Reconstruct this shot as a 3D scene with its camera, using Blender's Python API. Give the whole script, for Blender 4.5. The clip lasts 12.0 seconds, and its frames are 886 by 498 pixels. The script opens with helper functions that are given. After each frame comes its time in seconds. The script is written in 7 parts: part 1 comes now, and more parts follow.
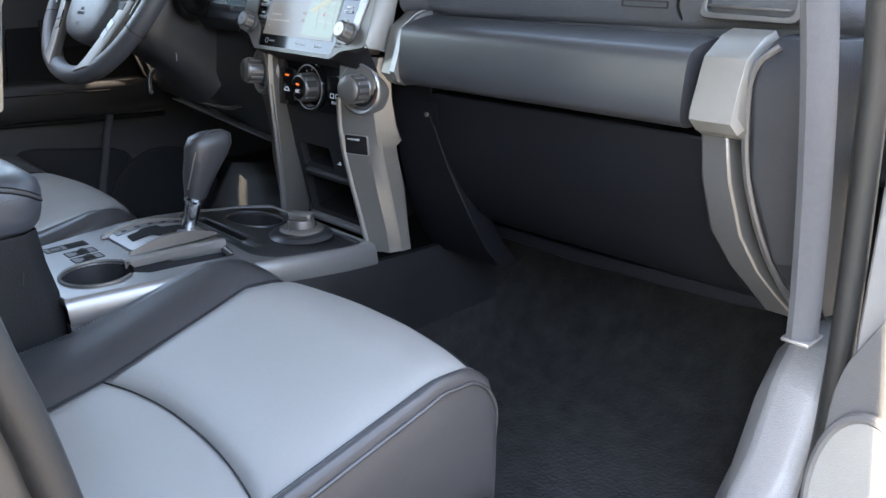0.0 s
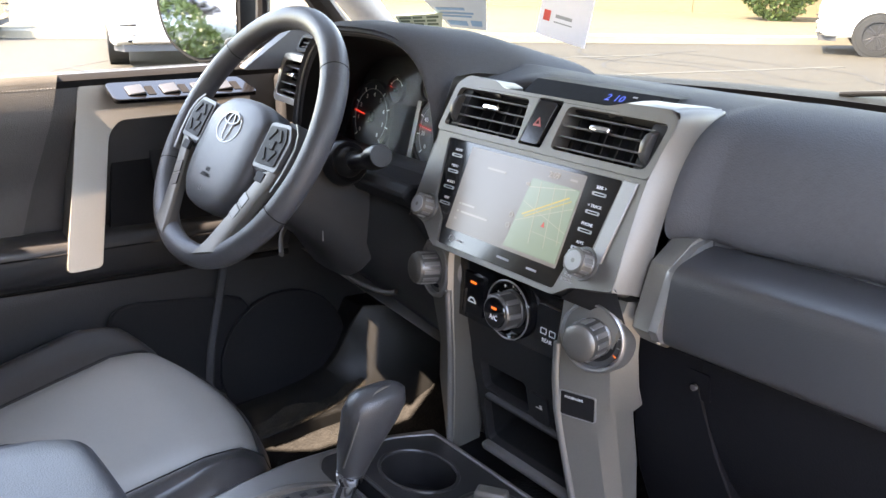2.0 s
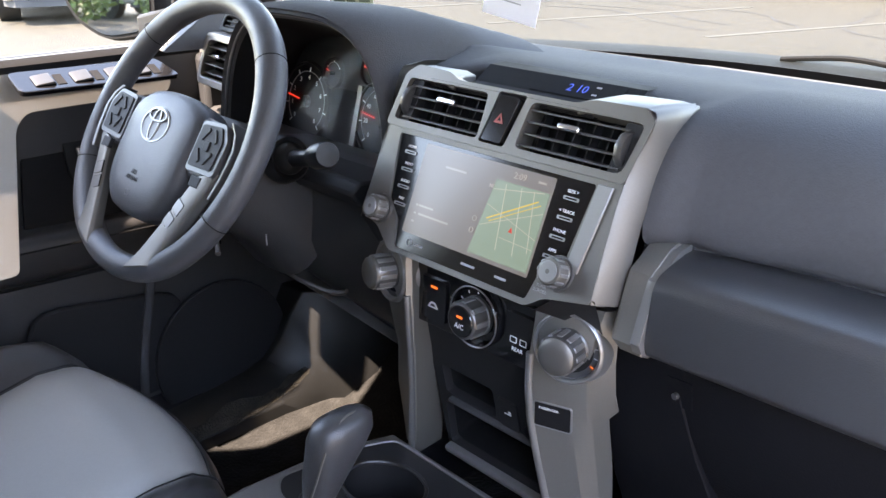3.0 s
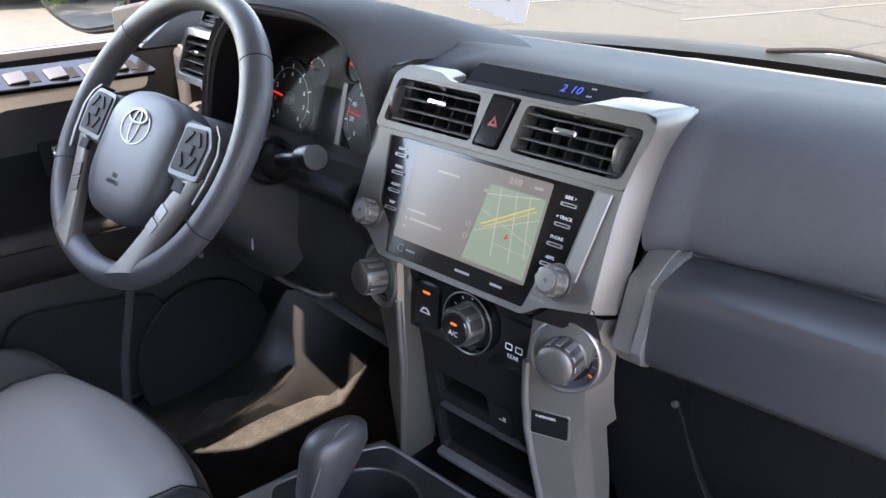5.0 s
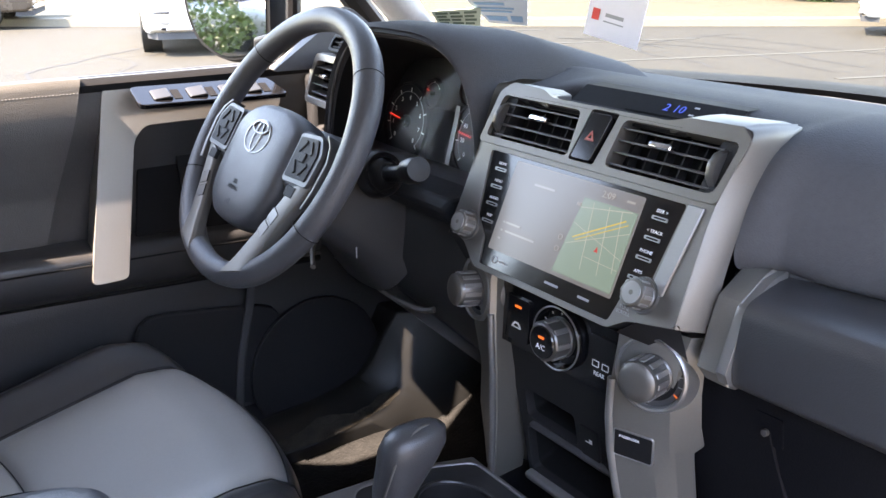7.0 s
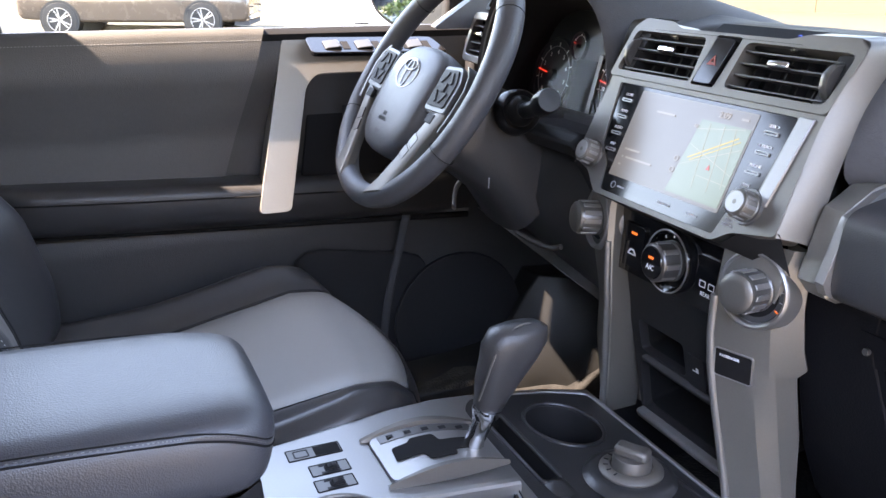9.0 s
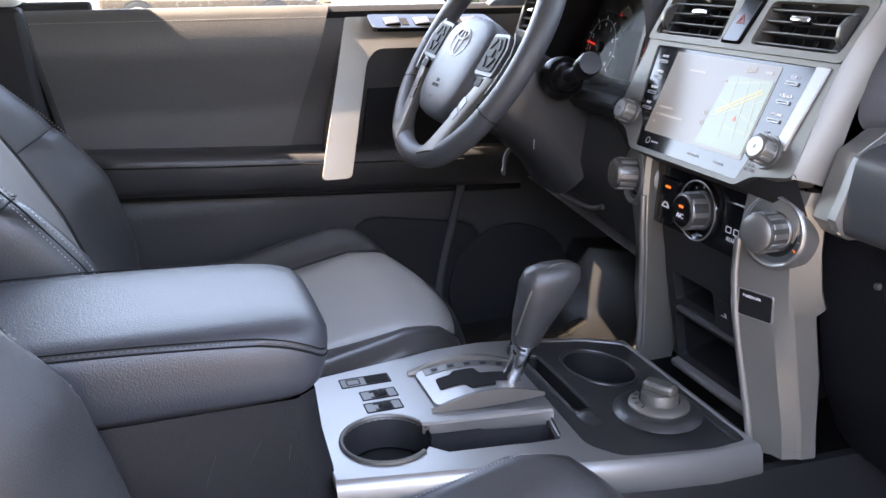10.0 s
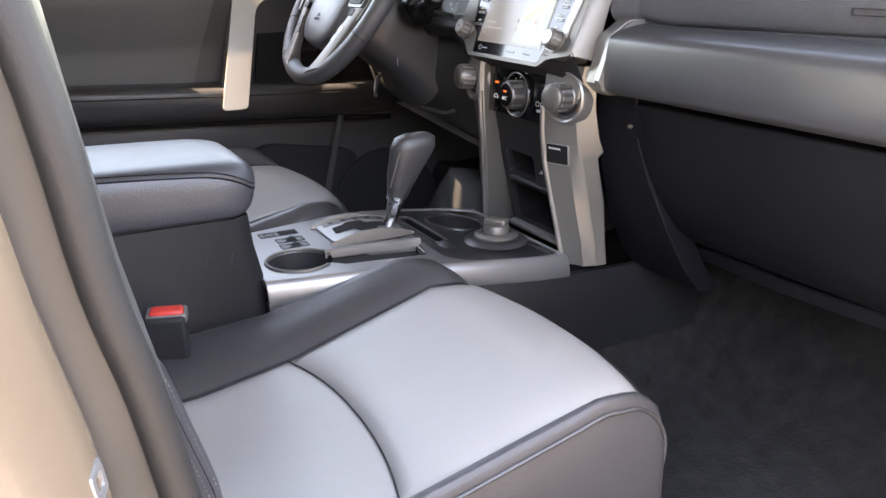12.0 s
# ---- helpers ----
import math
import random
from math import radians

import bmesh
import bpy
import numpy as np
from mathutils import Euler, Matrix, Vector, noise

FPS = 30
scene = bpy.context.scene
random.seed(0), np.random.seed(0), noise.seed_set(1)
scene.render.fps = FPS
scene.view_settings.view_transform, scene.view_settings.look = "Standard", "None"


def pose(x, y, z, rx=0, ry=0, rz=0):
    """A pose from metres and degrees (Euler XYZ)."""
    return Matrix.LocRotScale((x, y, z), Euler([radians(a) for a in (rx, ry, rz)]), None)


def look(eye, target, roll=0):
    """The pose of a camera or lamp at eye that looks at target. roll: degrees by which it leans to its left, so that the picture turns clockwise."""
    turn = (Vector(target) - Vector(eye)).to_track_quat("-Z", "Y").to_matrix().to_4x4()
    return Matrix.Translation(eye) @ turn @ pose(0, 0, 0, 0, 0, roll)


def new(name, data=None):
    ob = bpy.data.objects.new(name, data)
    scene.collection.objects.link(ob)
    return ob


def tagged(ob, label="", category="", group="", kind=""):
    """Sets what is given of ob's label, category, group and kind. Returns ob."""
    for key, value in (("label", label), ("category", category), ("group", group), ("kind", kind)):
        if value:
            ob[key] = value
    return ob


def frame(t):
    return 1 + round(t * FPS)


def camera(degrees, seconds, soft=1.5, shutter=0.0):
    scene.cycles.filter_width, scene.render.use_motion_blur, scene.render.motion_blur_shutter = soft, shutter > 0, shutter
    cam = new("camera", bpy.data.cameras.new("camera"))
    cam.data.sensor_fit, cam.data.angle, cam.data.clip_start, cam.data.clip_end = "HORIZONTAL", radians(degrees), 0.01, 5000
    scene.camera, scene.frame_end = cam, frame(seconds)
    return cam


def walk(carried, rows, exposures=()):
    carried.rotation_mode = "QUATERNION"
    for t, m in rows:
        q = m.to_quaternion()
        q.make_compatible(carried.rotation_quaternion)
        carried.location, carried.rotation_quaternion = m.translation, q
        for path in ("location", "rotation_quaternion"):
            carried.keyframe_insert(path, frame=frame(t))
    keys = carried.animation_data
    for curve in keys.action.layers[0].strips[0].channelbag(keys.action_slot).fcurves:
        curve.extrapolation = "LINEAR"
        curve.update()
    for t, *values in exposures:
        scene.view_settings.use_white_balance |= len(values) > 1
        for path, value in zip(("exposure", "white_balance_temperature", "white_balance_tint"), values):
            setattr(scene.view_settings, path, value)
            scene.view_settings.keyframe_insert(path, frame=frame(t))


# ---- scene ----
cam = camera(55.1, 12.0)
PATH = [
    (0, (1.09, -0.793, 1.277), (-0.267, 0.505, 0.591), -0.3),
    (0.2, (1.037, -0.757, 1.277), (-0.373, 0.52, 0.659), 0.0),
    (0.5, (0.975, -0.719, 1.328), (-0.538, 0.436, 0.713), -0.2),
    (1, (0.839, -0.68, 1.348), (-0.769, 0.359, 0.767), 0.4),
    (1.5, (0.727, -0.652, 1.39), (-0.86, 0.404, 0.784), 0.5),
    (2, (0.646, -0.634, 1.428), (-0.844, 0.538, 0.792), 0.6),
    (2.5, (0.593, -0.621, 1.454), (-0.806, 0.633, 0.767), 0.3),
    (3, (0.56, -0.616, 1.466), (-0.776, 0.67, 0.716), 0.0),
    (5, (0.529, -0.61, 1.48), (-0.756, 0.705, 0.694), 0.1),
    (5.5, (0.531, -0.61, 1.478), (-0.777, 0.699, 0.721), 0.2),
    (6, (0.538, -0.609, 1.474), (-0.833, 0.653, 0.746), 0.0),
    (6.5, (0.556, -0.603, 1.46), (-0.899, 0.579, 0.764), -0.1),
    (7, (0.577, -0.595, 1.444), (-0.949, 0.511, 0.773), -0.1),
    (7.2, (0.589, -0.591, 1.437), (-0.965, 0.484, 0.781), -0.1),
    (8.8, (0.678, -0.587, 1.361), (-1.053, 0.2, 0.742), 0.1),
    (9, (0.685, -0.587, 1.356), (-1.058, 0.166, 0.728), 0.2),
    (9.5, (0.715, -0.591, 1.337), (-1.059, 0.079, 0.703), -0.2),
    (10, (0.777, -0.598, 1.324), (-1.021, 0.012, 0.694), -0.4),
    (10.5, (0.871, -0.62, 1.313), (-0.948, -0.047, 0.709), -0.2),
    (11, (0.973, -0.648, 1.293), (-0.866, -0.114, 0.715), -0.3),
    (11.5, (1.063, -0.679, 1.28), (-0.744, -0.066, 0.684), -0.4),
    (12, (1.114, -0.741, 1.267), (-0.565, 0.127, 0.615), -0.8),
]
EXPOSURES = [(0.0, 4.82, 8800, 14), (0.6, 5.20, 10000, 17), (1.5, 5.12, 10300, 21), (2.5, 5.04, 8800, 21), (5.5, 5.0, 8750, 22), (6.8, 4.87, 8700, 22), (9.0, 5.08, 8800, 23), (10.5, 5.14, 9600, 23), (12.0, 5.20, 11000, 23)]
walk(cam, [(t, look(eye, target, roll)) for t, eye, target, roll in PATH], EXPOSURES)

# ---- world, sun ----
SUN_AZ, SUN_EL = 190.0, 52.5          # compass-like: degrees from +y towards +x, height above the horizon
world = bpy.data.worlds.new("sky_world")
scene.world = world
world.use_nodes = True
wn = world.node_tree.nodes
sky = wn.new("ShaderNodeTexSky")
sky.sky_type = "NISHITA"
sky.sun_disc = False
sky.air_density, sky.dust_density, sky.ozone_density = 1.0, 0.4, 2.2
sky.sun_elevation, sky.sun_rotation = radians(SUN_EL), radians(SUN_AZ)
wn["Background"].inputs[1].default_value = 0.15
world.node_tree.links.new(sky.outputs[0], wn["Background"].inputs[0])
sun_data = bpy.data.lights.new("sun", "SUN")
sun_data.energy, sun_data.angle, sun_data.color = 1.8, radians(0.55), (1.0, 0.98, 0.945)
sun = new("sun", sun_data)
sun.matrix_world = look((math.sin(radians(SUN_AZ)) * math.cos(radians(SUN_EL)) * 40,
                         math.cos(radians(SUN_AZ)) * math.cos(radians(SUN_EL)) * 40,
                         math.sin(radians(SUN_EL)) * 40), (0, 0, 0))


# ---- materials ----
def material(name, color, rough=0.5, metal=0.0, grain=0.0, grain_size=0.002, vary=0.12, vary_size=0.15, coat=0.0, spec=0.5,
             grain_kind="noise", rough_vary=0.06, sheen=0.0):
    """A surface with colour variation at two scales, uneven gloss and a fine grain in relief."""
    m = bpy.data.materials.new(name)
    m.use_nodes = True
    n, l = m.node_tree.nodes, m.node_tree.links
    b = n["Principled BSDF"]
    tc = n.new("ShaderNodeTexCoord")
    big, fine = n.new("ShaderNodeTexNoise"), n.new("ShaderNodeTexNoise")
    big.inputs["Scale"].default_value, big.inputs["Detail"].default_value = 1 / vary_size, 4
    fine.inputs["Scale"].default_value, fine.inputs["Detail"].default_value = 1 / max(grain_size * 4, 0.0008), 3
    l.new(tc.outputs["Object"], big.inputs["Vector"])
    l.new(tc.outputs["Object"], fine.inputs["Vector"])
    add = n.new("ShaderNodeMath")
    add.operation = "MULTIPLY_ADD"
    add.inputs[1].default_value, add.inputs[2].default_value = 0.35, 0.0
    l.new(fine.outputs["Fac"], add.inputs[0])
    sumn = n.new("ShaderNodeMath")
    sumn.operation = "MULTIPLY_ADD"
    sumn.inputs[1].default_value = 0.65
    l.new(big.outputs["Fac"], sumn.inputs[0])
    l.new(add.outputs[0], sumn.inputs[2])
    ramp = n.new("ShaderNodeValToRGB")
    ramp.color_ramp.elements[0].position, ramp.color_ramp.elements[1].position = 0.3, 0.7
    for e, f in zip(ramp.color_ramp.elements, (1 - vary, 1 + vary)):
        e.color = (color[0] * f, color[1] * f, color[2] * f, 1)
    l.new(sumn.outputs[0], ramp.inputs[0])
    l.new(ramp.outputs[0], b.inputs["Base Color"])
    rr = n.new("ShaderNodeMapRange")
    rr.inputs["To Min"].default_value, rr.inputs["To Max"].default_value = max(0.02, rough - rough_vary), min(1, rough + rough_vary)
    rr.inputs["From Min"].default_value, rr.inputs["From Max"].default_value = 0.3, 0.7
    l.new(big.outputs["Fac"], rr.inputs["Value"])
    l.new(rr.outputs[0], b.inputs["Roughness"])
    b.inputs["Metallic"].default_value = metal
    b.inputs["Specular IOR Level"].default_value = spec
    b.inputs["Coat Weight"].default_value, b.inputs["Coat Roughness"].default_value = coat, 0.08
    if sheen:
        b.inputs["Sheen Weight"].default_value = sheen
    if grain:
        if grain_kind == "cells":
            tex = n.new("ShaderNodeTexVoronoi")
            tex.inputs["Scale"].default_value = 1 / grain_size
            l.new(tc.outputs["Object"], tex.inputs["Vector"])
            height = tex.outputs["Distance"]
        else:
            tex = n.new("ShaderNodeTexNoise")
            tex.inputs["Scale"].default_value, tex.inputs["Detail"].default_value = 1 / grain_size, 3
            l.new(tc.outputs["Object"], tex.inputs["Vector"])
            height = tex.outputs["Fac"]
        bump = n.new("ShaderNodeBump")
        bump.inputs["Strength"].default_value, bump.inputs["Distance"].default_value = grain, grain_size * 0.5
        l.new(height, bump.inputs["Height"])
        l.new(bump.outputs[0], b.inputs["Normal"])
    return m


def glowing(name, color, strength):
    m = bpy.data.materials.new(name)
    m.use_nodes = True
    b = m.node_tree.nodes["Principled BSDF"]
    b.inputs["Base Color"].default_value = (0.01, 0.01, 0.01, 1)
    b.inputs["Emission Color"].default_value, b.inputs["Emission Strength"].default_value = (*color, 1), strength
    return m


def pane(name, tint, rough=0.0, ior=1.45):
    """Thin glass: light passes straight on, tinted, with a mirror-like gloss."""
    m = bpy.data.materials.new(name)
    m.use_nodes = True
    n, l = m.node_tree.nodes, m.node_tree.links
    n.remove(n["Principled BSDF"])
    tr, gl, mix, fr = (n.new("ShaderNodeBsdf" + k) if k in ("Transparent", "Glossy") else n.new("ShaderNode" + k)
                       for k in ("Transparent", "Glossy", "MixShader", "Fresnel"))
    tr.inputs[0].default_value = (*tint, 1)
    gl.inputs["Roughness"].default_value = rough
    fr.inputs[0].default_value = ior
    l.new(fr.outputs[0], mix.inputs[0])
    l.new(tr.outputs[0], mix.inputs[1])
    l.new(gl.outputs[0], mix.inputs[2])
    l.new(mix.outputs[0], n["Material Output"].inputs[0])
    return m


DASH = material("dash_plastic", (0.062, 0.064, 0.069), 0.80, grain=0.35, grain_size=0.0016, grain_kind="cells", vary=0.10, spec=0.16)
DARK = material("dark_plastic", (0.0190, 0.0196, 0.0218), 0.6, spec=0.20, grain=0.22, grain_size=0.0016, grain_kind="cells", vary=0.15)
LEATHER = material("black_leatherette", (0.037, 0.0368, 0.039), 0.35, grain=0.25, grain_size=0.0013, grain_kind="cells", vary=0.12)
WHEEL_LEATHER = material("wheel_leather", (0.054, 0.056, 0.062), 0.42, grain=0.45, grain_size=0.0012, grain_kind="cells", vary=0.14)
GREY_SEAT = material("grey_leatherette", (0.245, 0.239, 0.227), 0.42, grain=0.22, grain_size=0.0011, grain_kind="cells", vary=0.05)
DOOR_SKIN = material("door_leatherette", (0.072, 0.0715, 0.0715), 0.46, grain=0.4, grain_size=0.0016, grain_kind="cells", vary=0.10)
DOOR_PLASTIC = material("door_plastic", (0.041, 0.041, 0.043), 0.5, grain=0.3, grain_size=0.0018, grain_kind="cells", vary=0.12)
SATIN_BLACK = material("satin_black_plastic", (0.022, 0.0225, 0.024), 0.34, grain=0.15, grain_size=0.0014, grain_kind="cells", vary=0.12)
SILVER = material("satin_silver_paint", (0.170, 0.162, 0.150), 0.50, metal=0.75, grain=0.08, grain_size=0.0005, vary=0.06, rough_vary=0.05, spec=0.4)
# paler copy of the satin silver, making up for weak light on handle and vent
SILVER_LIFTED = material("lifted_silver_paint", (0.315, 0.303, 0.284), 0.42, metal=0.6, grain=0.08, grain_size=0.0005, vary=0.05, spec=0.4)
SILVER_LIGHT = material("light_silver_paint", (0.285, 0.281, 0.277), 0.38, metal=0.72, grain=0.05, grain_size=0.0006, vary=0.04)
GUNMETAL = material("gunmetal_paint", (0.125, 0.122, 0.12), 0.38, metal=0.7, vary=0.05)
# in-between copy of the silver, lightening legs and clasps where light is weak
SILVER_HALF_LIFTED = material("half_lifted_silver_paint", (0.235, 0.224, 0.206), 0.40, metal=0.65, grain=0.08, grain_size=0.0005, vary=0.06, spec=0.4)
SLAT_GREY = material("slat_plastic", (0.055, 0.055, 0.057), 0.42, vary=0.06)
DULL_RED = material("dull_red_print", (0.30, 0.045, 0.035), 0.5, vary=0.05)
CHROME = material("chrome", (0.75, 0.76, 0.78), 0.12, metal=1.0, vary=0.02, rough_vary=0.03)
GLOSS = material("gloss_black", (0.006, 0.006, 0.007), 0.10, vary=0.1, rough_vary=0.03)
VOID = material("deep_black", (0.0105, 0.0106, 0.0116), 0.7, vary=0.2, spec=0.12)
CARPET = material("carpet", (0.0135, 0.0133, 0.0132), 0.97, grain=1.0, grain_size=0.006, vary=0.55, vary_size=0.035, sheen=0.08, spec=0.1)
# paler tan copy of the carpet, painting in the sun along the sill
CARPET_SUNLIT = material("carpet_sunlit", (0.040, 0.035, 0.028), 0.95, grain=1.0, grain_size=0.004, vary=0.45, vary_size=0.02, sheen=0.1)
RUBBER = material("rubber", (0.012, 0.012, 0.012), 0.6, grain=0.2, grain_size=0.003)
HEADLINER = material("headliner_cloth", (0.52, 0.51, 0.49), 0.9, grain=0.4, grain_size=0.002)
PAINT_SILVER = material("silver_car_paint", (0.36, 0.355, 0.35), 0.3, metal=0.5, coat=0.6, vary=0.03)
PAINT_WHITE = material("white_car_paint", (0.78, 0.78, 0.77), 0.25, coat=0.7, vary=0.02)
PAINT_DARK = material("brown_car_paint", (0.10, 0.078, 0.062), 0.25, metal=0.3, coat=0.7, vary=0.04)
ALLOY = material("alloy_wheel", (0.35, 0.35, 0.36), 0.3, metal=0.8, vary=0.05)
ALLOY_DARK = material("dark_alloy", (0.05, 0.05, 0.055), 0.3, metal=0.6, vary=0.05)
RED = material("red_plastic", (0.62, 0.045, 0.035), 0.32, vary=0.04)
STITCH = material("pale_thread", (0.42, 0.41, 0.40), 0.7, vary=0.1)
SCUFF = material("sill_plastic", (0.13, 0.128, 0.128), 0.45, grain=0.3, grain_size=0.0016, grain_kind="cells", vary=0.12)
WHITE_INK = material("white_print", (0.75, 0.75, 0.75), 0.5)
GREY_INK = material("grey_print", (0.30, 0.30, 0.31), 0.5)
ORANGE = glowing("orange_lamp", (1.0, 0.20, 0.03), 0.045)
RED_LAMP = glowing("red_needle", (1.0, 0.06, 0.04), 0.035)
BLUE_LAMP = glowing("blue_digits", (0.04, 0.13, 1.0), 0.045)
ROLL_SKIN = material("soft_roll_skin", (0.027, 0.028, 0.031), 0.345, rough_vary=0.02, grain=0.15, grain_size=0.0014, grain_kind="cells", vary=0.08, spec=1.0)
# white jamb paint coloured tan in place of light bounced off the ground
PILLAR_BOUNCE_PAINT = material("pillar_bounce_paint", (0.19, 0.142, 0.100), 0.22, coat=0.6, vary=0.05)
ARM_SKIN = material("armrest_leather", (0.040, 0.042, 0.049), 0.38, rough_vary=0.02, grain=0.3, grain_size=0.0015, grain_kind="cells", vary=0.08, spec=0.75)
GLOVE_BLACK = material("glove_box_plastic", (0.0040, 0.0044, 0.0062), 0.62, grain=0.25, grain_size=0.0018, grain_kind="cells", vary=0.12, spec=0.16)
CONSOLE_BLACK = material("console_plastic", (0.0105, 0.0108, 0.0122), 0.46, grain=0.25, grain_size=0.0016, grain_kind="cells", vary=0.15, spec=0.4)
# grey kick plastic set near black, so the sun patch on it stays dim
KICK = material("kick_sun_dimmed", (0.0100, 0.0102, 0.0105), 0.42, grain=0.2, grain_size=0.0018, grain_kind="cells", vary=0.15, vary_size=0.1, rough_vary=0.02)
DULL_SKIN = material("column_plastic", (0.034, 0.0343, 0.036), 0.40, grain=0.2, grain_size=0.0016, grain_kind="cells")
STALK_BLACK = material("stalk_plastic", (0.0075, 0.0075, 0.008), 0.30, vary=0.1, spec=0.3)
PAPER = material("paper_card", (0.74, 0.72, 0.76), 0.6, vary=0.03)
# tints dim the view outside; panes with visible_shadow off still pass full sunlight
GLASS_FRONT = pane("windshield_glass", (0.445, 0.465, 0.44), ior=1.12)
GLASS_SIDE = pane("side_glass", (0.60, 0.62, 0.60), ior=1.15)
MIRROR = material("mirror_silver", (0.80, 0.82, 0.84), 0.015, metal=1.0, vary=0.0, rough_vary=0.005)
CONCRETE = material("concrete", (0.20, 0.18, 0.145), 0.85, grain=0.5, grain_size=0.01, vary=0.15, vary_size=1.0)


# ---- building tools ----
def thing(name, at, label, category, group="", kind=""):
    ob = new(name)
    ob.location = at
    ob.empty_display_size = 0.05
    bpy.context.view_layer.update()
    return tagged(ob, label, category, group, kind)


def mesh_of(bm, mat, angle=38):
    me = bpy.data.meshes.new("mesh")
    bmesh.ops.recalc_face_normals(bm, faces=bm.faces)
    bm.to_mesh(me)
    bm.free()
    for p in me.polygons:
        p.use_smooth = True
    me.set_sharp_from_angle(angle=radians(angle))
    for k in (mat if isinstance(mat, (list, tuple)) else [mat]):
        me.materials.append(k)
    return me


def part(name, bm, mat, parent, label="", bevel=0.0, angle=38, seg=2):
    """One mesh object under a thing or under a part; the mesh is given in the world's metres."""
    ob = new(name, mesh_of(bm, mat, angle))
    if parent is not None:
        ob.parent = parent
        ob.matrix_parent_inverse = Matrix.Translation(-parent.location)
    if bevel:
        mod = ob.modifiers.new("bevel", "BEVEL")
        mod.width, mod.segments, mod.limit_method, mod.angle_limit = bevel, seg, "ANGLE", radians(32)
        mod.harden_normals = False
    if label:
        ob["label"] = label
    return ob


def axes(origin, x, y):
    """A frame with its origin, its x axis and (about) its y axis."""
    x = Vector(x).normalized()
    z = x.cross(Vector(y)).normalized()
    y = z.cross(x)
    m = Matrix((x, y, z)).transposed().to_4x4()
    m.translation = origin
    return m


def box(size, m, bm=None):
    bm = bm or bmesh.new()
    bmesh.ops.create_cube(bm, size=1, matrix=m @ Matrix.Diagonal((*size, 1)))
    return bm


def loft(rings, closed=True, cap=True, bm=None):
    """A skin over rings of equally many points."""
    bm = bm or bmesh.new()
    vs = [[bm.verts.new(p) for p in r] for r in rings]
    n = len(rings[0])
    for a, b in zip(vs, vs[1:]):
        for i in range(n if closed else n - 1):
            j = (i + 1) % n
            bm.faces.new((a[i], a[j], b[j], b[i]))
    if cap and closed:
        bm.faces.new(vs[0])
        bm.faces.new(vs[-1])
    return bm


def plate(outer, thick, m, holes=(), bm=None):
    """A flat piece in the frame's x-y plane, its face at z = 0 and its back at -thick, with holes through it."""
    bm = bm or bmesh.new()
    edges = []
    for loop in (outer, *holes):
        vs = [bm.verts.new((*p, 0.0)) for p in loop]
        edges += [bm.edges.new((a, b)) for a, b in zip(vs, vs[1:] + vs[:1])]
    got = bmesh.ops.triangle_fill(bm, edges=edges, use_beauty=True, use_dissolve=False)
    faces = [g for g in got["geom"] if isinstance(g, bmesh.types.BMFace)]
    ext = bmesh.ops.extrude_face_region(bm, geom=faces)
    for v in (g for g in ext["geom"] if isinstance(g, bmesh.types.BMVert)):
        v.co.z -= thick
    bmesh.ops.transform(bm, matrix=m, verts=bm.verts)
    return bm


def rounded(x0, y0, x1, y1, r, n=5):
    """The outline of a rectangle with round corners."""
    pts = []
    for cx, cy, a0 in ((x1 - r, y1 - r, 0), (x0 + r, y1 - r, 90), (x0 + r, y0 + r, 180), (x1 - r, y0 + r, 270)):
        for k in range(n):
            a = radians(a0 + 90 * k / (n - 1))
            pts.append((cx + r * math.cos(a), cy + r * math.sin(a)))
    return pts


def soften(pts, r, n=4):
    """A polygon with its corners rounded."""
    out = []
    for k, p in enumerate(pts):
        p, a, b = Vector(p), Vector(pts[k - 1]), Vector(pts[(k + 1) % len(pts)])
        ra = min(r, (a - p).length * 0.45)
        rb = min(r, (b - p).length * 0.45)
        s, e = p + (a - p).normalized() * ra, p + (b - p).normalized() * rb
        for i in range(n):
            t = i / (n - 1)
            out.append(tuple((1 - t) ** 2 * s + 2 * t * (1 - t) * p + t * t * e))
    return out


def lathe(profile, m, n=32, bm=None, cap=True, wave=None):
    """A turned piece round the frame's z axis: (radius, height) from one end to the other."""
    rings = []
    for r, z in profile:
        rings.append([m @ Vector((rr * math.cos(a), rr * math.sin(a), z)) for a in (2 * math.pi * k / n for k in range(n))
                      for rr in ((r * (wave(a) if wave else 1)),)])
    return loft(rings, True, cap, bm)


def tube(path, r, closed=False, n=10, bm=None, flat=1.0, up=None):
    """A round bar along a path."""
    path = [Vector(p) for p in path]
    rings = []
    last = None
    for k, p in enumerate(path):
        a = path[k - 1] if (k or closed) else p
        b = path[(k + 1) % len(path)] if (k + 1 < len(path) or closed) else p
        t = (b - a).normalized()
        side = (Vector(up) if up else (last if last else Vector((0.13, 0.21, 0.97)))).cross(t)
        if side.length < 1e-4:
            side = Vector((1, 0, 0)).cross(t)
        side.normalize()
        w = t.cross(side).normalized()
        last = None if up else w
        rr = r[k] if isinstance(r, (list, tuple)) else r
        rings.append([p + side * math.cos(q) * rr + w * math.sin(q) * rr * flat for q in (2 * math.pi * i / n for i in range(n))])
    if closed:
        rings.append(rings[0])
    return loft(rings, True, not closed, bm) if not closed else _ring_skin(rings[:-1], bm)


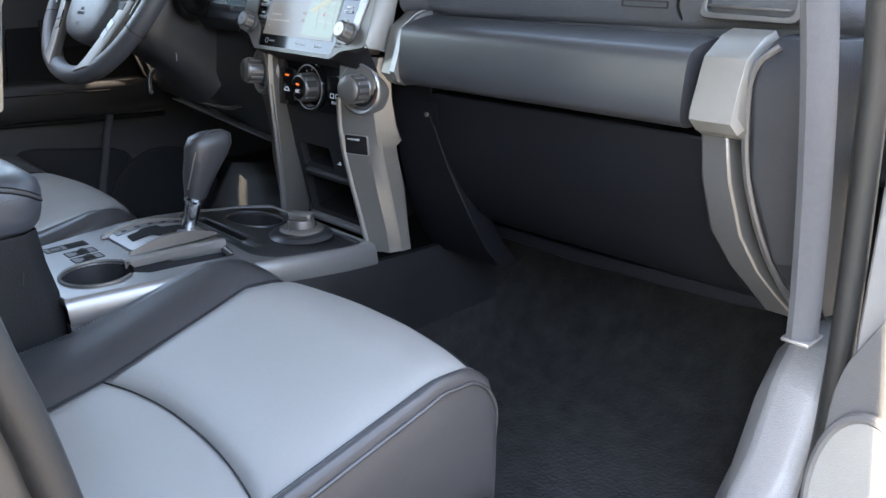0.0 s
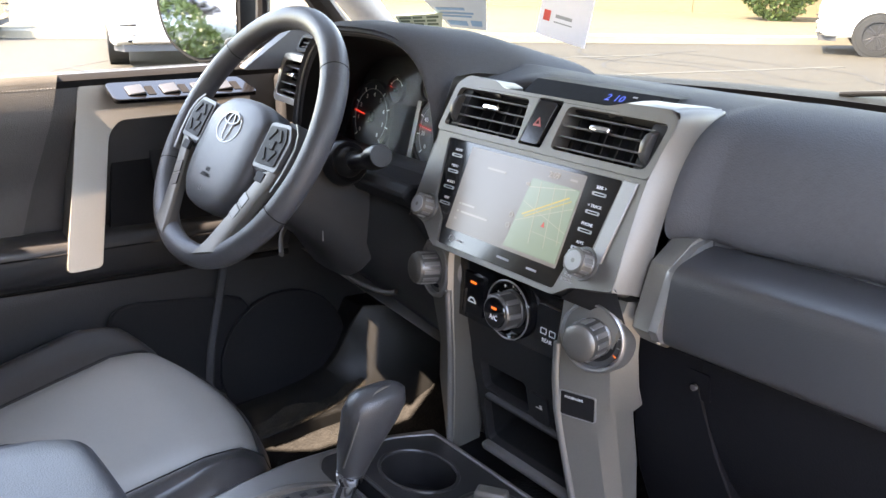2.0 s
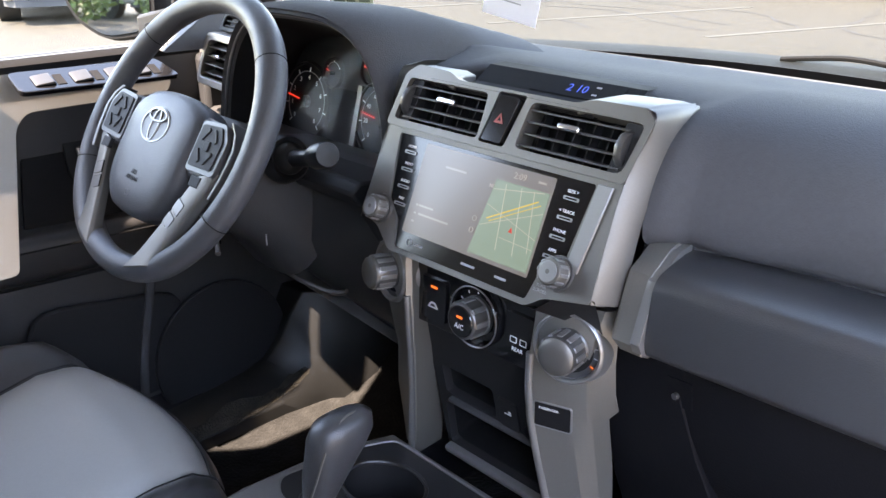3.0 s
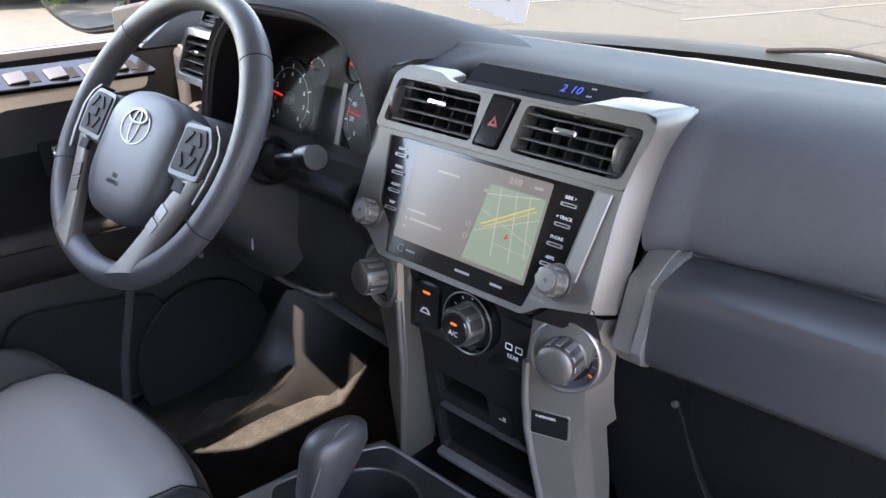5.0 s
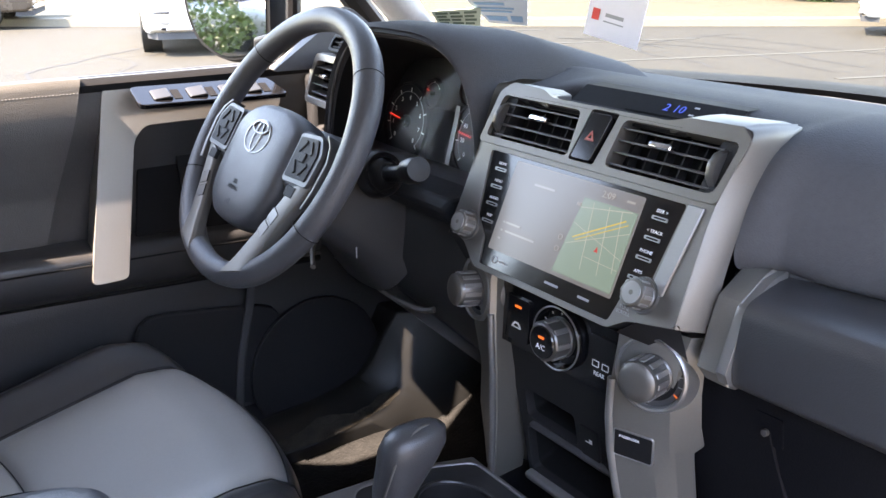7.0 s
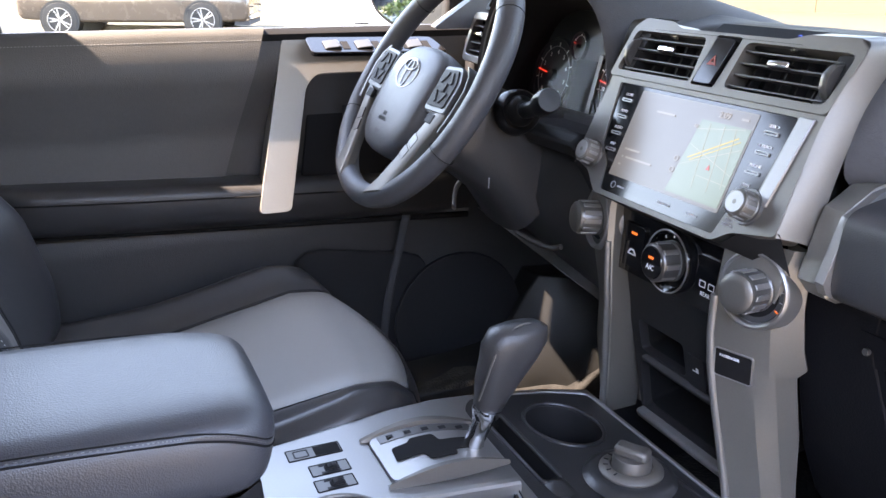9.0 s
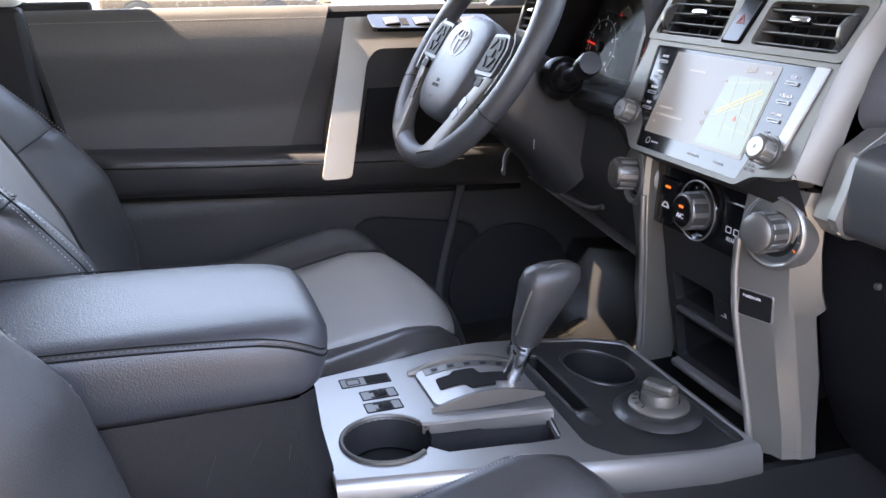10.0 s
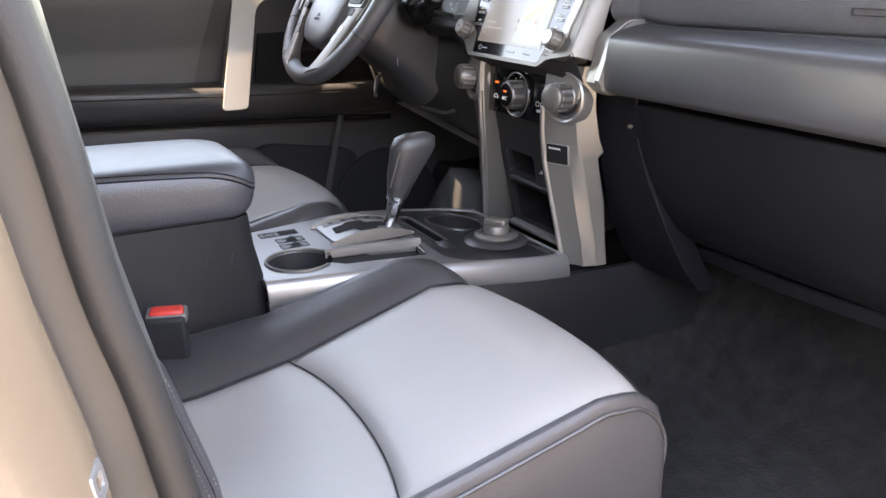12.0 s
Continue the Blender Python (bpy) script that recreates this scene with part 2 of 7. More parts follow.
def _ring_skin(rings, bm=None):
    bm = bm or bmesh.new()
    vs = [[bm.verts.new(p) for p in r] for r in rings]
    n = len(rings[0])
    for a, b in zip(vs, vs[1:] + vs[:1]):
        for i in range(n):
            j = (i + 1) % n
            bm.faces.new((a[i], a[j], b[j], b[i]))
    return bm


def smooth_path(pts, n=8, closed=False):
    """A smooth line through points (Catmull-Rom)."""
    pts = [Vector(p) for p in pts]
    out, m = [], len(pts)
    for k in range(m if closed else m - 1):
        p1, p2 = pts[k], pts[(k + 1) % m]
        p0 = pts[k - 1] if (k or closed) else p1
        p3 = pts[(k + 2) % m] if (k + 2 < m or closed) else p2
        for i in range(n):
            t = i / n
            out.append(0.5 * ((2 * p1) + (p2 - p0) * t + (2 * p0 - 5 * p1 + 4 * p2 - p3) * t * t + (3 * p1 - p0 - 3 * p2 + p3) * t ** 3))
    if not closed:
        out.append(pts[-1])
    return out


def skin(rows, thick=0.0, bm=None, up=None):
    """An open surface over a grid of points; with thick it gets a back, that far below along up."""
    bm = bm or bmesh.new()
    vs = [[bm.verts.new(p) for p in r] for r in rows]
    for a, b in zip(vs, vs[1:]):
        for i in range(len(a) - 1):
            bm.faces.new((a[i], a[i + 1], b[i + 1], b[i]))
    if thick:
        d = Vector(up or (0, 0, 1)).normalized() * thick
        ext = bmesh.ops.extrude_face_region(bm, geom=list(bm.faces))
        for v in (g for g in ext["geom"] if isinstance(g, bmesh.types.BMVert)):
            v.co -= d
    return bm


def lettering(name, words, size, m, mat, parent, label="", align="CENTER", depth=0.0002):
    cu = bpy.data.curves.new("words", "FONT")
    cu.body, cu.size, cu.align_x, cu.align_y, cu.extrude, cu.resolution_u = words, size, align, "CENTER", depth, 2
    tmp = bpy.data.objects.new("words", cu)
    scene.collection.objects.link(tmp)
    bpy.context.view_layer.update()
    me = bpy.data.meshes.new_from_object(tmp.evaluated_get(bpy.context.evaluated_depsgraph_get()))
    bpy.data.objects.remove(tmp)
    bm = bmesh.new()
    bm.from_mesh(me)
    bmesh.ops.transform(bm, matrix=m, verts=bm.verts)
    return part(name, bm, mat, parent, label)


def at(m, x, y, z=0.0):
    """The frame m moved to its own point x, y, z."""
    return m @ Matrix.Translation((x, y, z))


def mirrored(bm):
    bmesh.ops.transform(bm, matrix=Matrix.Diagonal((-1, 1, 1, 1)), verts=bm.verts)
    bmesh.ops.reverse_faces(bm, faces=bm.faces)
    return bm


def lerp_table(table, x):
    """Linear interpolation in rows of (key, value, value, ...)."""
    if x <= table[0][0]:
        return table[0][1:]
    for a, b in zip(table, table[1:]):
        if x <= b[0]:
            t = (x - a[0]) / (b[0] - a[0])
            return tuple(p + (q - p) * t for p, q in zip(a[1:], b[1:]))
    return table[-1][1:]


# ---- the car's shell: floor, sills, roof, pillars, glass ----
def structure(name, bm, mat, label, category, bevel=0.0, angle=38):
    return tagged(part(name, bm, mat, None, "", bevel, angle), label, category, "", "structure")


# floor with the raised tunnel, one sheet
floor_rows = []
for y in (-1.7, -0.9, -0.6, -0.3, -0.1, 0.1, 0.25, 0.40, 0.55, 0.70):
    toe = max(0, y - 0.25)
    row = []
    for x, z in ((-0.76, 0.62), (-0.70, 0.585), (-0.62, 0.56), (-0.45, 0.55), (-0.28, 0.555), (-0.20, 0.60), (-0.155, 0.70), (0.0, 0.72), (0.155, 0.70),
                 (0.20, 0.60), (0.28, 0.555), (0.45, 0.55), (0.62, 0.555), (0.70, 0.57), (0.76, 0.60)):
        row.append((x, y, z + toe * 0.75))
    floor_rows.append(row)
structure("floor", skin(floor_rows, 0.03), CARPET, "dark grey carpet of the car's floor", "carpet")

# roof lining and rear of the cabin
# front rows run past the windscreen top, unseen, to keep sun off the dashboard
roof_rows = [[(x, y, 1.80 - 0.05 * (x / 0.62) ** 2 - 0.75 * max(0, (y + 0.1)) ** 2) for x in (-0.64, -0.4, 0, 0.4, 0.64)] for y in (-2.3, -1.5, -0.9, -0.3, 0.0, 0.18, 0.25)]
structure("ceiling", skin(roof_rows, 0.04, up=(0, 0, -1)), HEADLINER, "pale grey cloth headliner, lengthened in front to shade the dashboard", "headliner")
structure("wall_foot_left", box((0.04, 0.55, 0.66), pose(-0.79, 0.49, 0.87)), CARPET, "dark carpeted footwell side", "wall")
structure("wall_foot_right", box((0.04, 0.45, 0.66), pose(0.79, 0.56, 0.87)), CARPET, "dark carpeted footwell side", "wall")
structure("wall_rear", box((1.5, 0.05, 1.25), pose(0, -2.3, 1.18)), DARK, "dark plastic rear wall of the cabin", "wall")
structure("wall_firewall", box((1.5, 0.04, 0.62), pose(0, 0.70, 0.84, -8)), CARPET, "dark carpeted bulkhead behind the dashboard", "wall")


def side_rail(sign):
    """Roof rail, front pillar and middle pillar of one side, as one frame."""
    s = sign
    bm = tube(smooth_path([(s * 0.775, 0.46, 1.17), (s * 0.752, 0.310, 1.302), (s * 0.738, 0.255, 1.355), (s * 0.72, 0.10, 1.495), (s * 0.69, -0.08, 1.64), (s * 0.675, -0.22, 1.72), (s * 0.66, -0.6, 1.765),
                           (s * 0.66, -1.3, 1.76), (s * 0.70, -2.2, 1.68)], 5), 0.036, n=12, flat=0.9)
    return bm


structure("pillar_left", side_rail(-1), HEADLINER, "pale roof rail and front pillar trim", "pillar")
structure("pillar_right", side_rail(1), HEADLINER, "pale roof rail and front pillar trim", "pillar")
# unseen roof edge between headliner and door frame, added to block sun
for name, s in (("roof_edge_left", -1), ("roof_edge_right", 1)):
    structure(name, loft([[(s * 0.58, y, 1.775 - d), (s * 0.665, y, 1.725 - d), (s * 0.735, y, 1.715 - d), (s * 0.745, y, 1.76 - d), (s * 0.66, y, 1.815 - d), (s * 0.58, y, 1.815 - d)] for y, d in ((-2.3, 0.05), (-1.2, 0.0), (-0.6, 0.0), (-0.22, 0.01))]), HEADLINER, "unseen headliner edge above the doors, added to block sun", "trim")
# middle pillar on the driver's side: lower part dark, upper part pale
# widened rearwards, out of view, to keep sun off the driver seat
structure("pillar_middle_left", loft([[(-0.80, y0, z), (-0.72, y0, z), (-0.70, y1, z), (-0.80, y1, z)]
                                      for z, y0, y1 in ((0.6, -0.73, -1.15), (1.0, -0.755, -1.15), (1.27, -0.775, -1.15))], bm=None),
          DARK, "dark plastic middle pillar cover beside the driver seat", "pillar", 0.012)
structure("pillar_upper_left", loft([[(x0, y0, z), (x1, y0, z), (x1 + 0.01, y1, z), (x0, y1, z)]
                                     for z, y0, y1, x0, x1 in ((1.27, -0.775, -1.15, -0.84, -0.72), (1.5, -0.80, -1.13, -0.81, -0.69), (1.78, -0.84, -1.10, -0.74, -0.62))]),
          HEADLINER, "pale grey upper middle pillar cover, widened to block sun", "pillar", 0.012)

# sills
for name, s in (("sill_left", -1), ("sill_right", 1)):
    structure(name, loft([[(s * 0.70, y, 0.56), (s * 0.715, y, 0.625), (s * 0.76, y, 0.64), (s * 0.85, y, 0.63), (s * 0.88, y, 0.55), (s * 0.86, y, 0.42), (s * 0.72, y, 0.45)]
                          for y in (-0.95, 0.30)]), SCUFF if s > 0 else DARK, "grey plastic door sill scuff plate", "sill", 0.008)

# windscreen and side glass
ws = []
for v in np.linspace(0, 1, 9):
    y, z = 0.78 - 0.60 * v, 1.195 + 0.53 * v + 0.02 * math.sin(math.pi * v)
    w = 0.80 - 0.16 * v
    ws.append([(w * u, y - 0.35 * u * u, z) for u in np.linspace(-1, 1, 17)])
windshield = structure("windshield", skin(ws), GLASS_FRONT, "laminated windscreen, tinted to dim the view outside", "windscreen")
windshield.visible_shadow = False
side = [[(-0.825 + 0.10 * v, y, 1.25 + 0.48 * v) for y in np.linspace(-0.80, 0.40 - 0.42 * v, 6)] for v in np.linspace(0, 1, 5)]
window_left = structure("window_left", skin(side), GLASS_SIDE, "driver door window glass, tinted to dim the view outside", "window")
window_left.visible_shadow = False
rear_side = [[(s * (0.825 - 0.10 * v), y, 1.25 + 0.46 * v) for y in (-1.10, -1.8)] for s in (-1,) for v in (0, 1)]
dark_glass = pane("privacy_glass", (0.10, 0.11, 0.11))
structure("window_rear_left", skin(rear_side), dark_glass, "dark tinted rear side window", "window")
structure("window_rear_right", skin([[(-p[0], p[1], p[2]) for p in r] for r in rear_side]), dark_glass, "dark tinted rear side window", "window")
structure("wall_rear_left", box((0.06, 1.4, 0.72), pose(-0.79, -1.66, 0.90)), DARK, "dark rear side trim", "wall", 0.02)
structure("wall_rear_right", box((0.06, 1.2, 0.72), pose(0.79, -1.80, 0.90)), DARK, "dark rear side trim", "wall", 0.02)

frit = []
for v in np.linspace(0.004, 0.046, 5):
    y, z, w = 0.775 - 0.60 * v, 1.195 + 0.53 * v + 0.02 * math.sin(math.pi * v), 0.80 - 0.16 * v
    frit.append([(w * u, y - 0.35 * u * u, z) for u in np.linspace(-0.98, 0.98, 25)])
structure("windshield_border", skin(frit, 0.002, up=(0, 1, 0)), VOID, "black printed border along the foot of the windscreen", "trim")
# black rubber dam and cowl at the foot of the windscreen
cowl = [[(x, y - 0.28 * (x / 0.78) ** 2, z) for x in np.linspace(-0.78, 0.78, 17)] for y, z in ((0.66, 1.200), (0.76, 1.196), (0.80, 1.206), (0.88, 1.212), (0.97, 1.205), (1.02, 1.16))]
structure("cowl", skin(cowl, 0.02), material("cowl_plastic", (0.0095, 0.0112, 0.0115), 0.75, grain=0.4, grain_size=0.004, vary=0.25, spec=0.2), "near-black teal plastic cowl at the foot of the windscreen", "cowl")

wiper = thing("windshield_wiper", (0.05, 0.86, 1.215), "black wiper arm parked on the cowl", "wiper")
part("arm", tube(smooth_path([(0.10, 0.875, 1.218), (0.05, 0.880, 1.224), (-0.02, 0.878, 1.226), (-0.12, 0.870, 1.214)], 5), 0.007, n=8, flat=0.7), VOID, wiper, "black wiper arm")
part("pivot_cap", lathe([(0.022, -0.012), (0.021, 0.008), (0.016, 0.013), (0.0, 0.014)], pose(0.10, 0.875, 1.216), 20), RUBBER, wiper, "black pivot cap")

# bonnet seen through the windscreen
hood_rows = []
for y in np.linspace(0.82, 1.95, 10):
    row = []
    for x in np.linspace(-0.80, 0.80, 21):
        f = (y - 0.9) / 1.05
        z = 1.090 - 0.05 * f ** 2 - 0.05 * abs(x / 0.8) ** 3 + 0.022 * math.exp(-((abs(x) - 0.46) / 0.17) ** 4) * (1 - 0.4 * f)
        row.append((x, y - 0.26 * (x / 0.8) ** 2 * (1 - 0.6 * f), z))
    hood_rows.append(row)
structure("bonnet", skin(hood_rows, 0.02), PAINT_WHITE, "white painted bonnet of the car", "bonnet")
structure("front_fender_left", loft([[(-0.80, y, 1.07 - 0.05 * k), (-0.95, y, 1.00 - 0.05 * k), (-0.95, y, 0.55), (-0.78, y, 0.55)] for k, y in ((0, 0.35), (0, 0.9), (1, 1.9))]),
          PAINT_WHITE, "white painted front wing", "fender", 0.02)

# right-hand door jamb: hinge post, weather strips, sill kick panel
structure("pillar_hinge_right", loft([[(0.765, 0.18, z), (0.79, 0.165, z), (0.80, 0.20, z), (0.80, 0.34, z), (0.765, 0.34, z)] for z in (0.45, 1.0, 1.22)]),
          DARK, "dark door hinge post", "pillar", 0.01)
structure("weather_strip_right", tube(smooth_path([(0.80, 0.01, 0.64), (0.80, 0.055, 0.72), (0.80, 0.062, 0.88), (0.80, 0.042, 1.08), (0.80, 0.010, 1.24), (0.785, -0.06, 1.45), (0.74, -0.16, 1.62)], 6), 0.013, n=10),
          RUBBER, "black rubber door weather strip", "weather strip")
structure("jamb_trim_right", tube(smooth_path([(0.775, 0.0185, 0.89), (0.775, 0.012, 0.95), (0.775, -0.012, 1.08), (0.772, -0.048, 1.23), (0.755, -0.11, 1.45), (0.72, -0.19, 1.64)], 6), 0.013, n=10, flat=1.4),
          DASH, "grey plastic edge trim of the door opening", "trim")
kick = []
for k, (y, z0, z1) in enumerate(((-0.10, 0.60, 0.645), (0.0, 0.595, 0.66), (0.06, 0.60, 0.72), (0.10, 0.60, 0.80), (0.14, 0.60, 0.84), (0.22, 0.60, 0.85))):
    kick.append([(0.688, y, z0), (0.704, y - 0.01, z1 - 0.03), (0.728, y - 0.02, z1), (0.77, y - 0.02, z1), (0.79, y - 0.02, z1 - 0.02), (0.79, y, z0)])
structure("kick_panel_right", loft(kick), SCUFF, "grey plastic kick panel beside the passenger footwell", "kick panel", 0.006)
kick = []
# forward rows swell inwards to cover a stray sunlit strip of floor
for y, z0, z1, dx in ((-0.10, 0.55, 0.625, 0.0), (0.05, 0.55, 0.63, 0.0), (0.11, 0.55, 0.638, 0.0), (0.155, 0.55, 0.652, 0.004), (0.185, 0.55, 0.682, 0.006), (0.210, 0.55, 0.730, 0.010), (0.235, 0.55, 0.775, 0.022), (0.30, 0.55, 0.77, 0.060), (0.48, 0.58, 0.78, 0.085), (0.60, 0.60, 0.80, 0.055)):
    kick.append([(-0.640 + dx, y + 0.02, z0), (-0.648 + dx, y + 0.015, 0.590), (-0.672 + dx, y + 0.01, 0.60 + (z1 - 0.60) * 0.35), (-0.694 + dx, y, 0.60 + (z1 - 0.60) * 0.72), (-0.720 + dx * 0.8, y - 0.015, z1), (-0.77, y - 0.02, z1), (-0.77, y, z0)])
structure("kick_panel_left", loft(kick), KICK, "driver footwell kick panel, near black to dim the sun on it", "kick panel", 0.006)
# strip cut to the outline of the sun patch
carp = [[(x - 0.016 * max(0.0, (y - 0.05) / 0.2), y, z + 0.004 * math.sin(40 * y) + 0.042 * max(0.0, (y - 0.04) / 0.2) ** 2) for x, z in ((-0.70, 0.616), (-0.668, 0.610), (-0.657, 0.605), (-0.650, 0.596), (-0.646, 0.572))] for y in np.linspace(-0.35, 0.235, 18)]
structure("carpet_edge", skin(carp, 0.015), CARPET_SUNLIT, "carpet strip along the driver door sill, sunlight painted in as tan", "carpet")

structure("jamb_cap", box((0.029, 0.036, 0.004), pose(0.775, 0.0185, 0.890)), SILVER_LIGHT, "pale cap at the foot of the opening trim", "trim", 0.001)
# dark box added to cover a bright wedge beside the driver door panel
structure("gap_filler_left", box((0.03, 0.16, 0.68), pose(-0.778, -0.755, 0.935)), DARK, "dark filler box hiding a bright gap behind the driver door panel", "weather strip", 0.006)
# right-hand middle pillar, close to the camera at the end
# its tan colour stands in for warm bounce on white paint
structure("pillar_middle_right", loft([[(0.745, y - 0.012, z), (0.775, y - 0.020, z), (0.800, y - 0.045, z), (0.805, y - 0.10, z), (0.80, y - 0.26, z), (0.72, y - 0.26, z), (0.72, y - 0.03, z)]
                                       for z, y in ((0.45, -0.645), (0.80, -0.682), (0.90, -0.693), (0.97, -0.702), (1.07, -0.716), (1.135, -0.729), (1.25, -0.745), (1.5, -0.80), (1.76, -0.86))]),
          PILLAR_BOUNCE_PAINT, "middle pillar with the door striker, ground bounce painted in as tan", "pillar", 0.006)
structure("weather_strip_middle", tube(smooth_path([(0.742, -0.626, 0.50), (0.742, -0.664, 0.80), (0.742, -0.678, 0.90), (0.742, -0.687, 0.97), (0.742, -0.702, 1.07), (0.742, -0.716, 1.135), (0.740, -0.733, 1.25), (0.725, -0.79, 1.5), (0.69, -0.85, 1.76)], 5), 0.0095, n=10),
          RUBBER, "black rubber weather strip on the middle pillar", "weather strip")
structure("pillar_cover_right", loft([[(0.665, y - 0.02, z), (0.675, y, z), (0.705, y + 0.008, z), (0.732, y - 0.002, z), (0.732, y - 0.16, z), (0.665, y - 0.20, z)]
                                      for z, y in ((0.60, -0.640), (0.80, -0.664), (0.90, -0.676), (0.97, -0.683), (1.07, -0.696), (1.135, -0.709), (1.25, -0.725), (1.5, -0.785), (1.74, -0.84))]),
          material("pillar_plastic", (0.060, 0.059, 0.058), 0.36, vary=0.06, grain=0.05, grain_size=0.0012), "grey plastic middle pillar cover", "pillar", 0.012)
striker = structure("door_striker", tube(smooth_path([(0.785, -0.706, 0.990), (0.812, -0.702, 0.990), (0.820, -0.719, 0.990), (0.812, -0.739, 0.990), (0.785, -0.742, 0.990)], 4), 0.005, n=8), SILVER, "metal door striker loop on the pillar", "door striker")


SM = axes((0.763, -0.7295, 1.052), (0.96, -0.26, 0), (0, -0.14, 1))
part("striker_plate", plate(rounded(-0.010, -0.008, 0.010, 0.008, 0.002), 0.002, at(SM, 0, 0, 0.0015), [rounded(-0.005, -0.004, 0.005, 0.004, 0.0015)]), PAINT_SILVER, striker, "pale metal striker plate", bevel=0.0004)

# ---- dashboard ----
dash = thing("dashboard", (0, 0.2, 1.2), "dark grey textured plastic dashboard with a soft padded top", "dashboard")

# padded top, from the front lip back to the windscreen: rows of (x, then y, z along the profile)
PAD = [(-0.755, .150, 1.10, .095, 1.16, .085, 1.22, .095, 1.262, .130, 1.278, .20, 1.276, .34, 1.258, .40, 1.250, .45, 1.243),
       (-0.60, .150, 1.10, .095, 1.16, .085, 1.23, .095, 1.285, .130, 1.298, .20, 1.292, .34, 1.268, .50, 1.244, .59, 1.230),
       (-0.562, .150, 1.10, .095, 1.16, .085, 1.23, .100, 1.287, .140, 1.300, .20, 1.296, .34, 1.270, .50, 1.246, .62, 1.226),
       (-0.55, .150, 1.10, .150, 1.16, .150, 1.23, .150, 1.288, .160, 1.302, .20, 1.300, .34, 1.274, .50, 1.248, .64, 1.224),
       (-0.20, .150, 1.10, .150, 1.16, .150, 1.23, .150, 1.280, .160, 1.298, .20, 1.298, .34, 1.272, .52, 1.246, .70, 1.216),
       (-0.188, .110, 1.10, .090, 1.16, .078, 1.23, .074, 1.269, .098, 1.290, .20, 1.296, .34, 1.272, .52, 1.246, .70, 1.216),
       (-0.165, .110, 1.10, .085, 1.16, .072, 1.23, .068, 1.268, .092, 1.288, .20, 1.294, .34, 1.271, .52, 1.245, .71, 1.216),
       (-0.135, .150, 1.10, .120, 1.16, .120, 1.23, .110, 1.278, .130, 1.2955, .20, 1.294, .34, 1.271, .52, 1.245, .71, 1.216),
       (0.10, .150, 1.10, .120, 1.16, .120, 1.23, .105, 1.280, .125, 1.296, .20, 1.293, .34, 1.271, .52, 1.245, .71, 1.216),
       (0.160, .110, 1.10, .095, 1.15, .085, 1.21, .080, 1.268, .105, 1.294, .20, 1.294, .34, 1.272, .52, 1.246, .71, 1.216),
       (0.1725, .070, 1.16, .018, 1.178, .004, 1.203, .024, 1.254, .066, 1.289, .18, 1.297, .34, 1.275, .52, 1.247, .71, 1.216),
       (0.182, .075, 1.16, .026, 1.179, .008, 1.202, .022, 1.250, .066, 1.290, .18, 1.298, .34, 1.275, .52, 1.247, .71, 1.216),
       (0.205, .090, 1.165, .046, 1.178, .026, 1.197, .034, 1.243, .074, 1.287, .18, 1.298, .34, 1.275, .52, 1.247, .71, 1.216),
       (0.24, .095, 1.166, .058, 1.174, .037, 1.188, .042, 1.236, .082, 1.284, .18, 1.297, .34, 1.275, .52, 1.247, .71, 1.216),
       (0.30, .103, 1.166, .070, 1.174, .050, 1.188, .049, 1.235, .087, 1.282, .18, 1.296, .34, 1.275, .52, 1.247, .70, 1.217),
       (0.40, .110, 1.166, .080, 1.175, .060, 1.188, .055, 1.234, .090, 1.280, .18, 1.295, .34, 1.274, .52, 1.246, .68, 1.218),
       (0.59, .115, 1.168, .090, 1.178, .073, 1.190, .066, 1.230, .097, 1.268, .18, 1.284, .34, 1.266, .50, 1.242, .60, 1.226),
       (0.70, .115, 1.16, .088, 1.184, .072, 1.203, .072, 1.226, .100, 1.252, .18, 1.264, .34, 1.252, .45, 1.240, .52, 1.230),
       (0.765, .13, 1.16, .105, 1.182, .092, 1.198, .094, 1.214, .115, 1.230, .18, 1.240, .34, 1.236, .40, 1.232, .45, 1.228)]


def pad_row(x):
    flat = lerp_table(PAD, x)
    pts = [Vector((x, flat[i], flat[i + 1])) for i in range(0, len(flat), 2)]
    return smooth_path(pts, 5)


pad_x = sorted({round(v, 4) for v in (*np.linspace(-0.755, 0.765, 50), *np.linspace(0.155, 0.172, 5), 0.1725, *np.linspace(0.175, 0.21, 8), -0.562, -0.55, -0.20, -0.188, -0.165)})
part("upper_pad", skin([pad_row(x) for x in pad_x], 0.02, up=(0, -0.6, 0.8)), DASH, dash, "soft grained dark grey upper pad", angle=60)

# lower roll in front of the passenger, with a crease along it
ROLL = ((0.05, 1.088), (-0.012, 1.091), (-0.024, 1.097), (-0.030, 1.108), (-0.014, 1.152), (-0.010, 1.1615), (0.020, 1.1795), (0.026, 1.181), (0.048, 1.184), (0.100, 1.185), (0.100, 1.088))
roll_line = smooth_path([(y, z, 0) for y, z in ((0.05, 1.090), (-0.004, 1.089), (-0.018, 1.091), (-0.0265, 1.098), (-0.029, 1.112), (-0.0275, 1.134), (-0.0255, 1.150), (-0.0230, 1.1610), (-0.0170, 1.1680), (-0.006, 1.1720), (0.016, 1.1765), (0.036, 1.1785), (0.060, 1.176), (0.100, 1.166))], 3)
part("lower_pad", loft([[(x, p.x + 0.012 * max(0, (x - 0.2)) / 0.43, p.y) for p in roll_line] + [(x, 0.112, 1.088)] for x in np.linspace(0.206, 0.632, 16)]), ROLL_SKIN, dash,
     "dark grey padded roll above the glove box", angle=50)


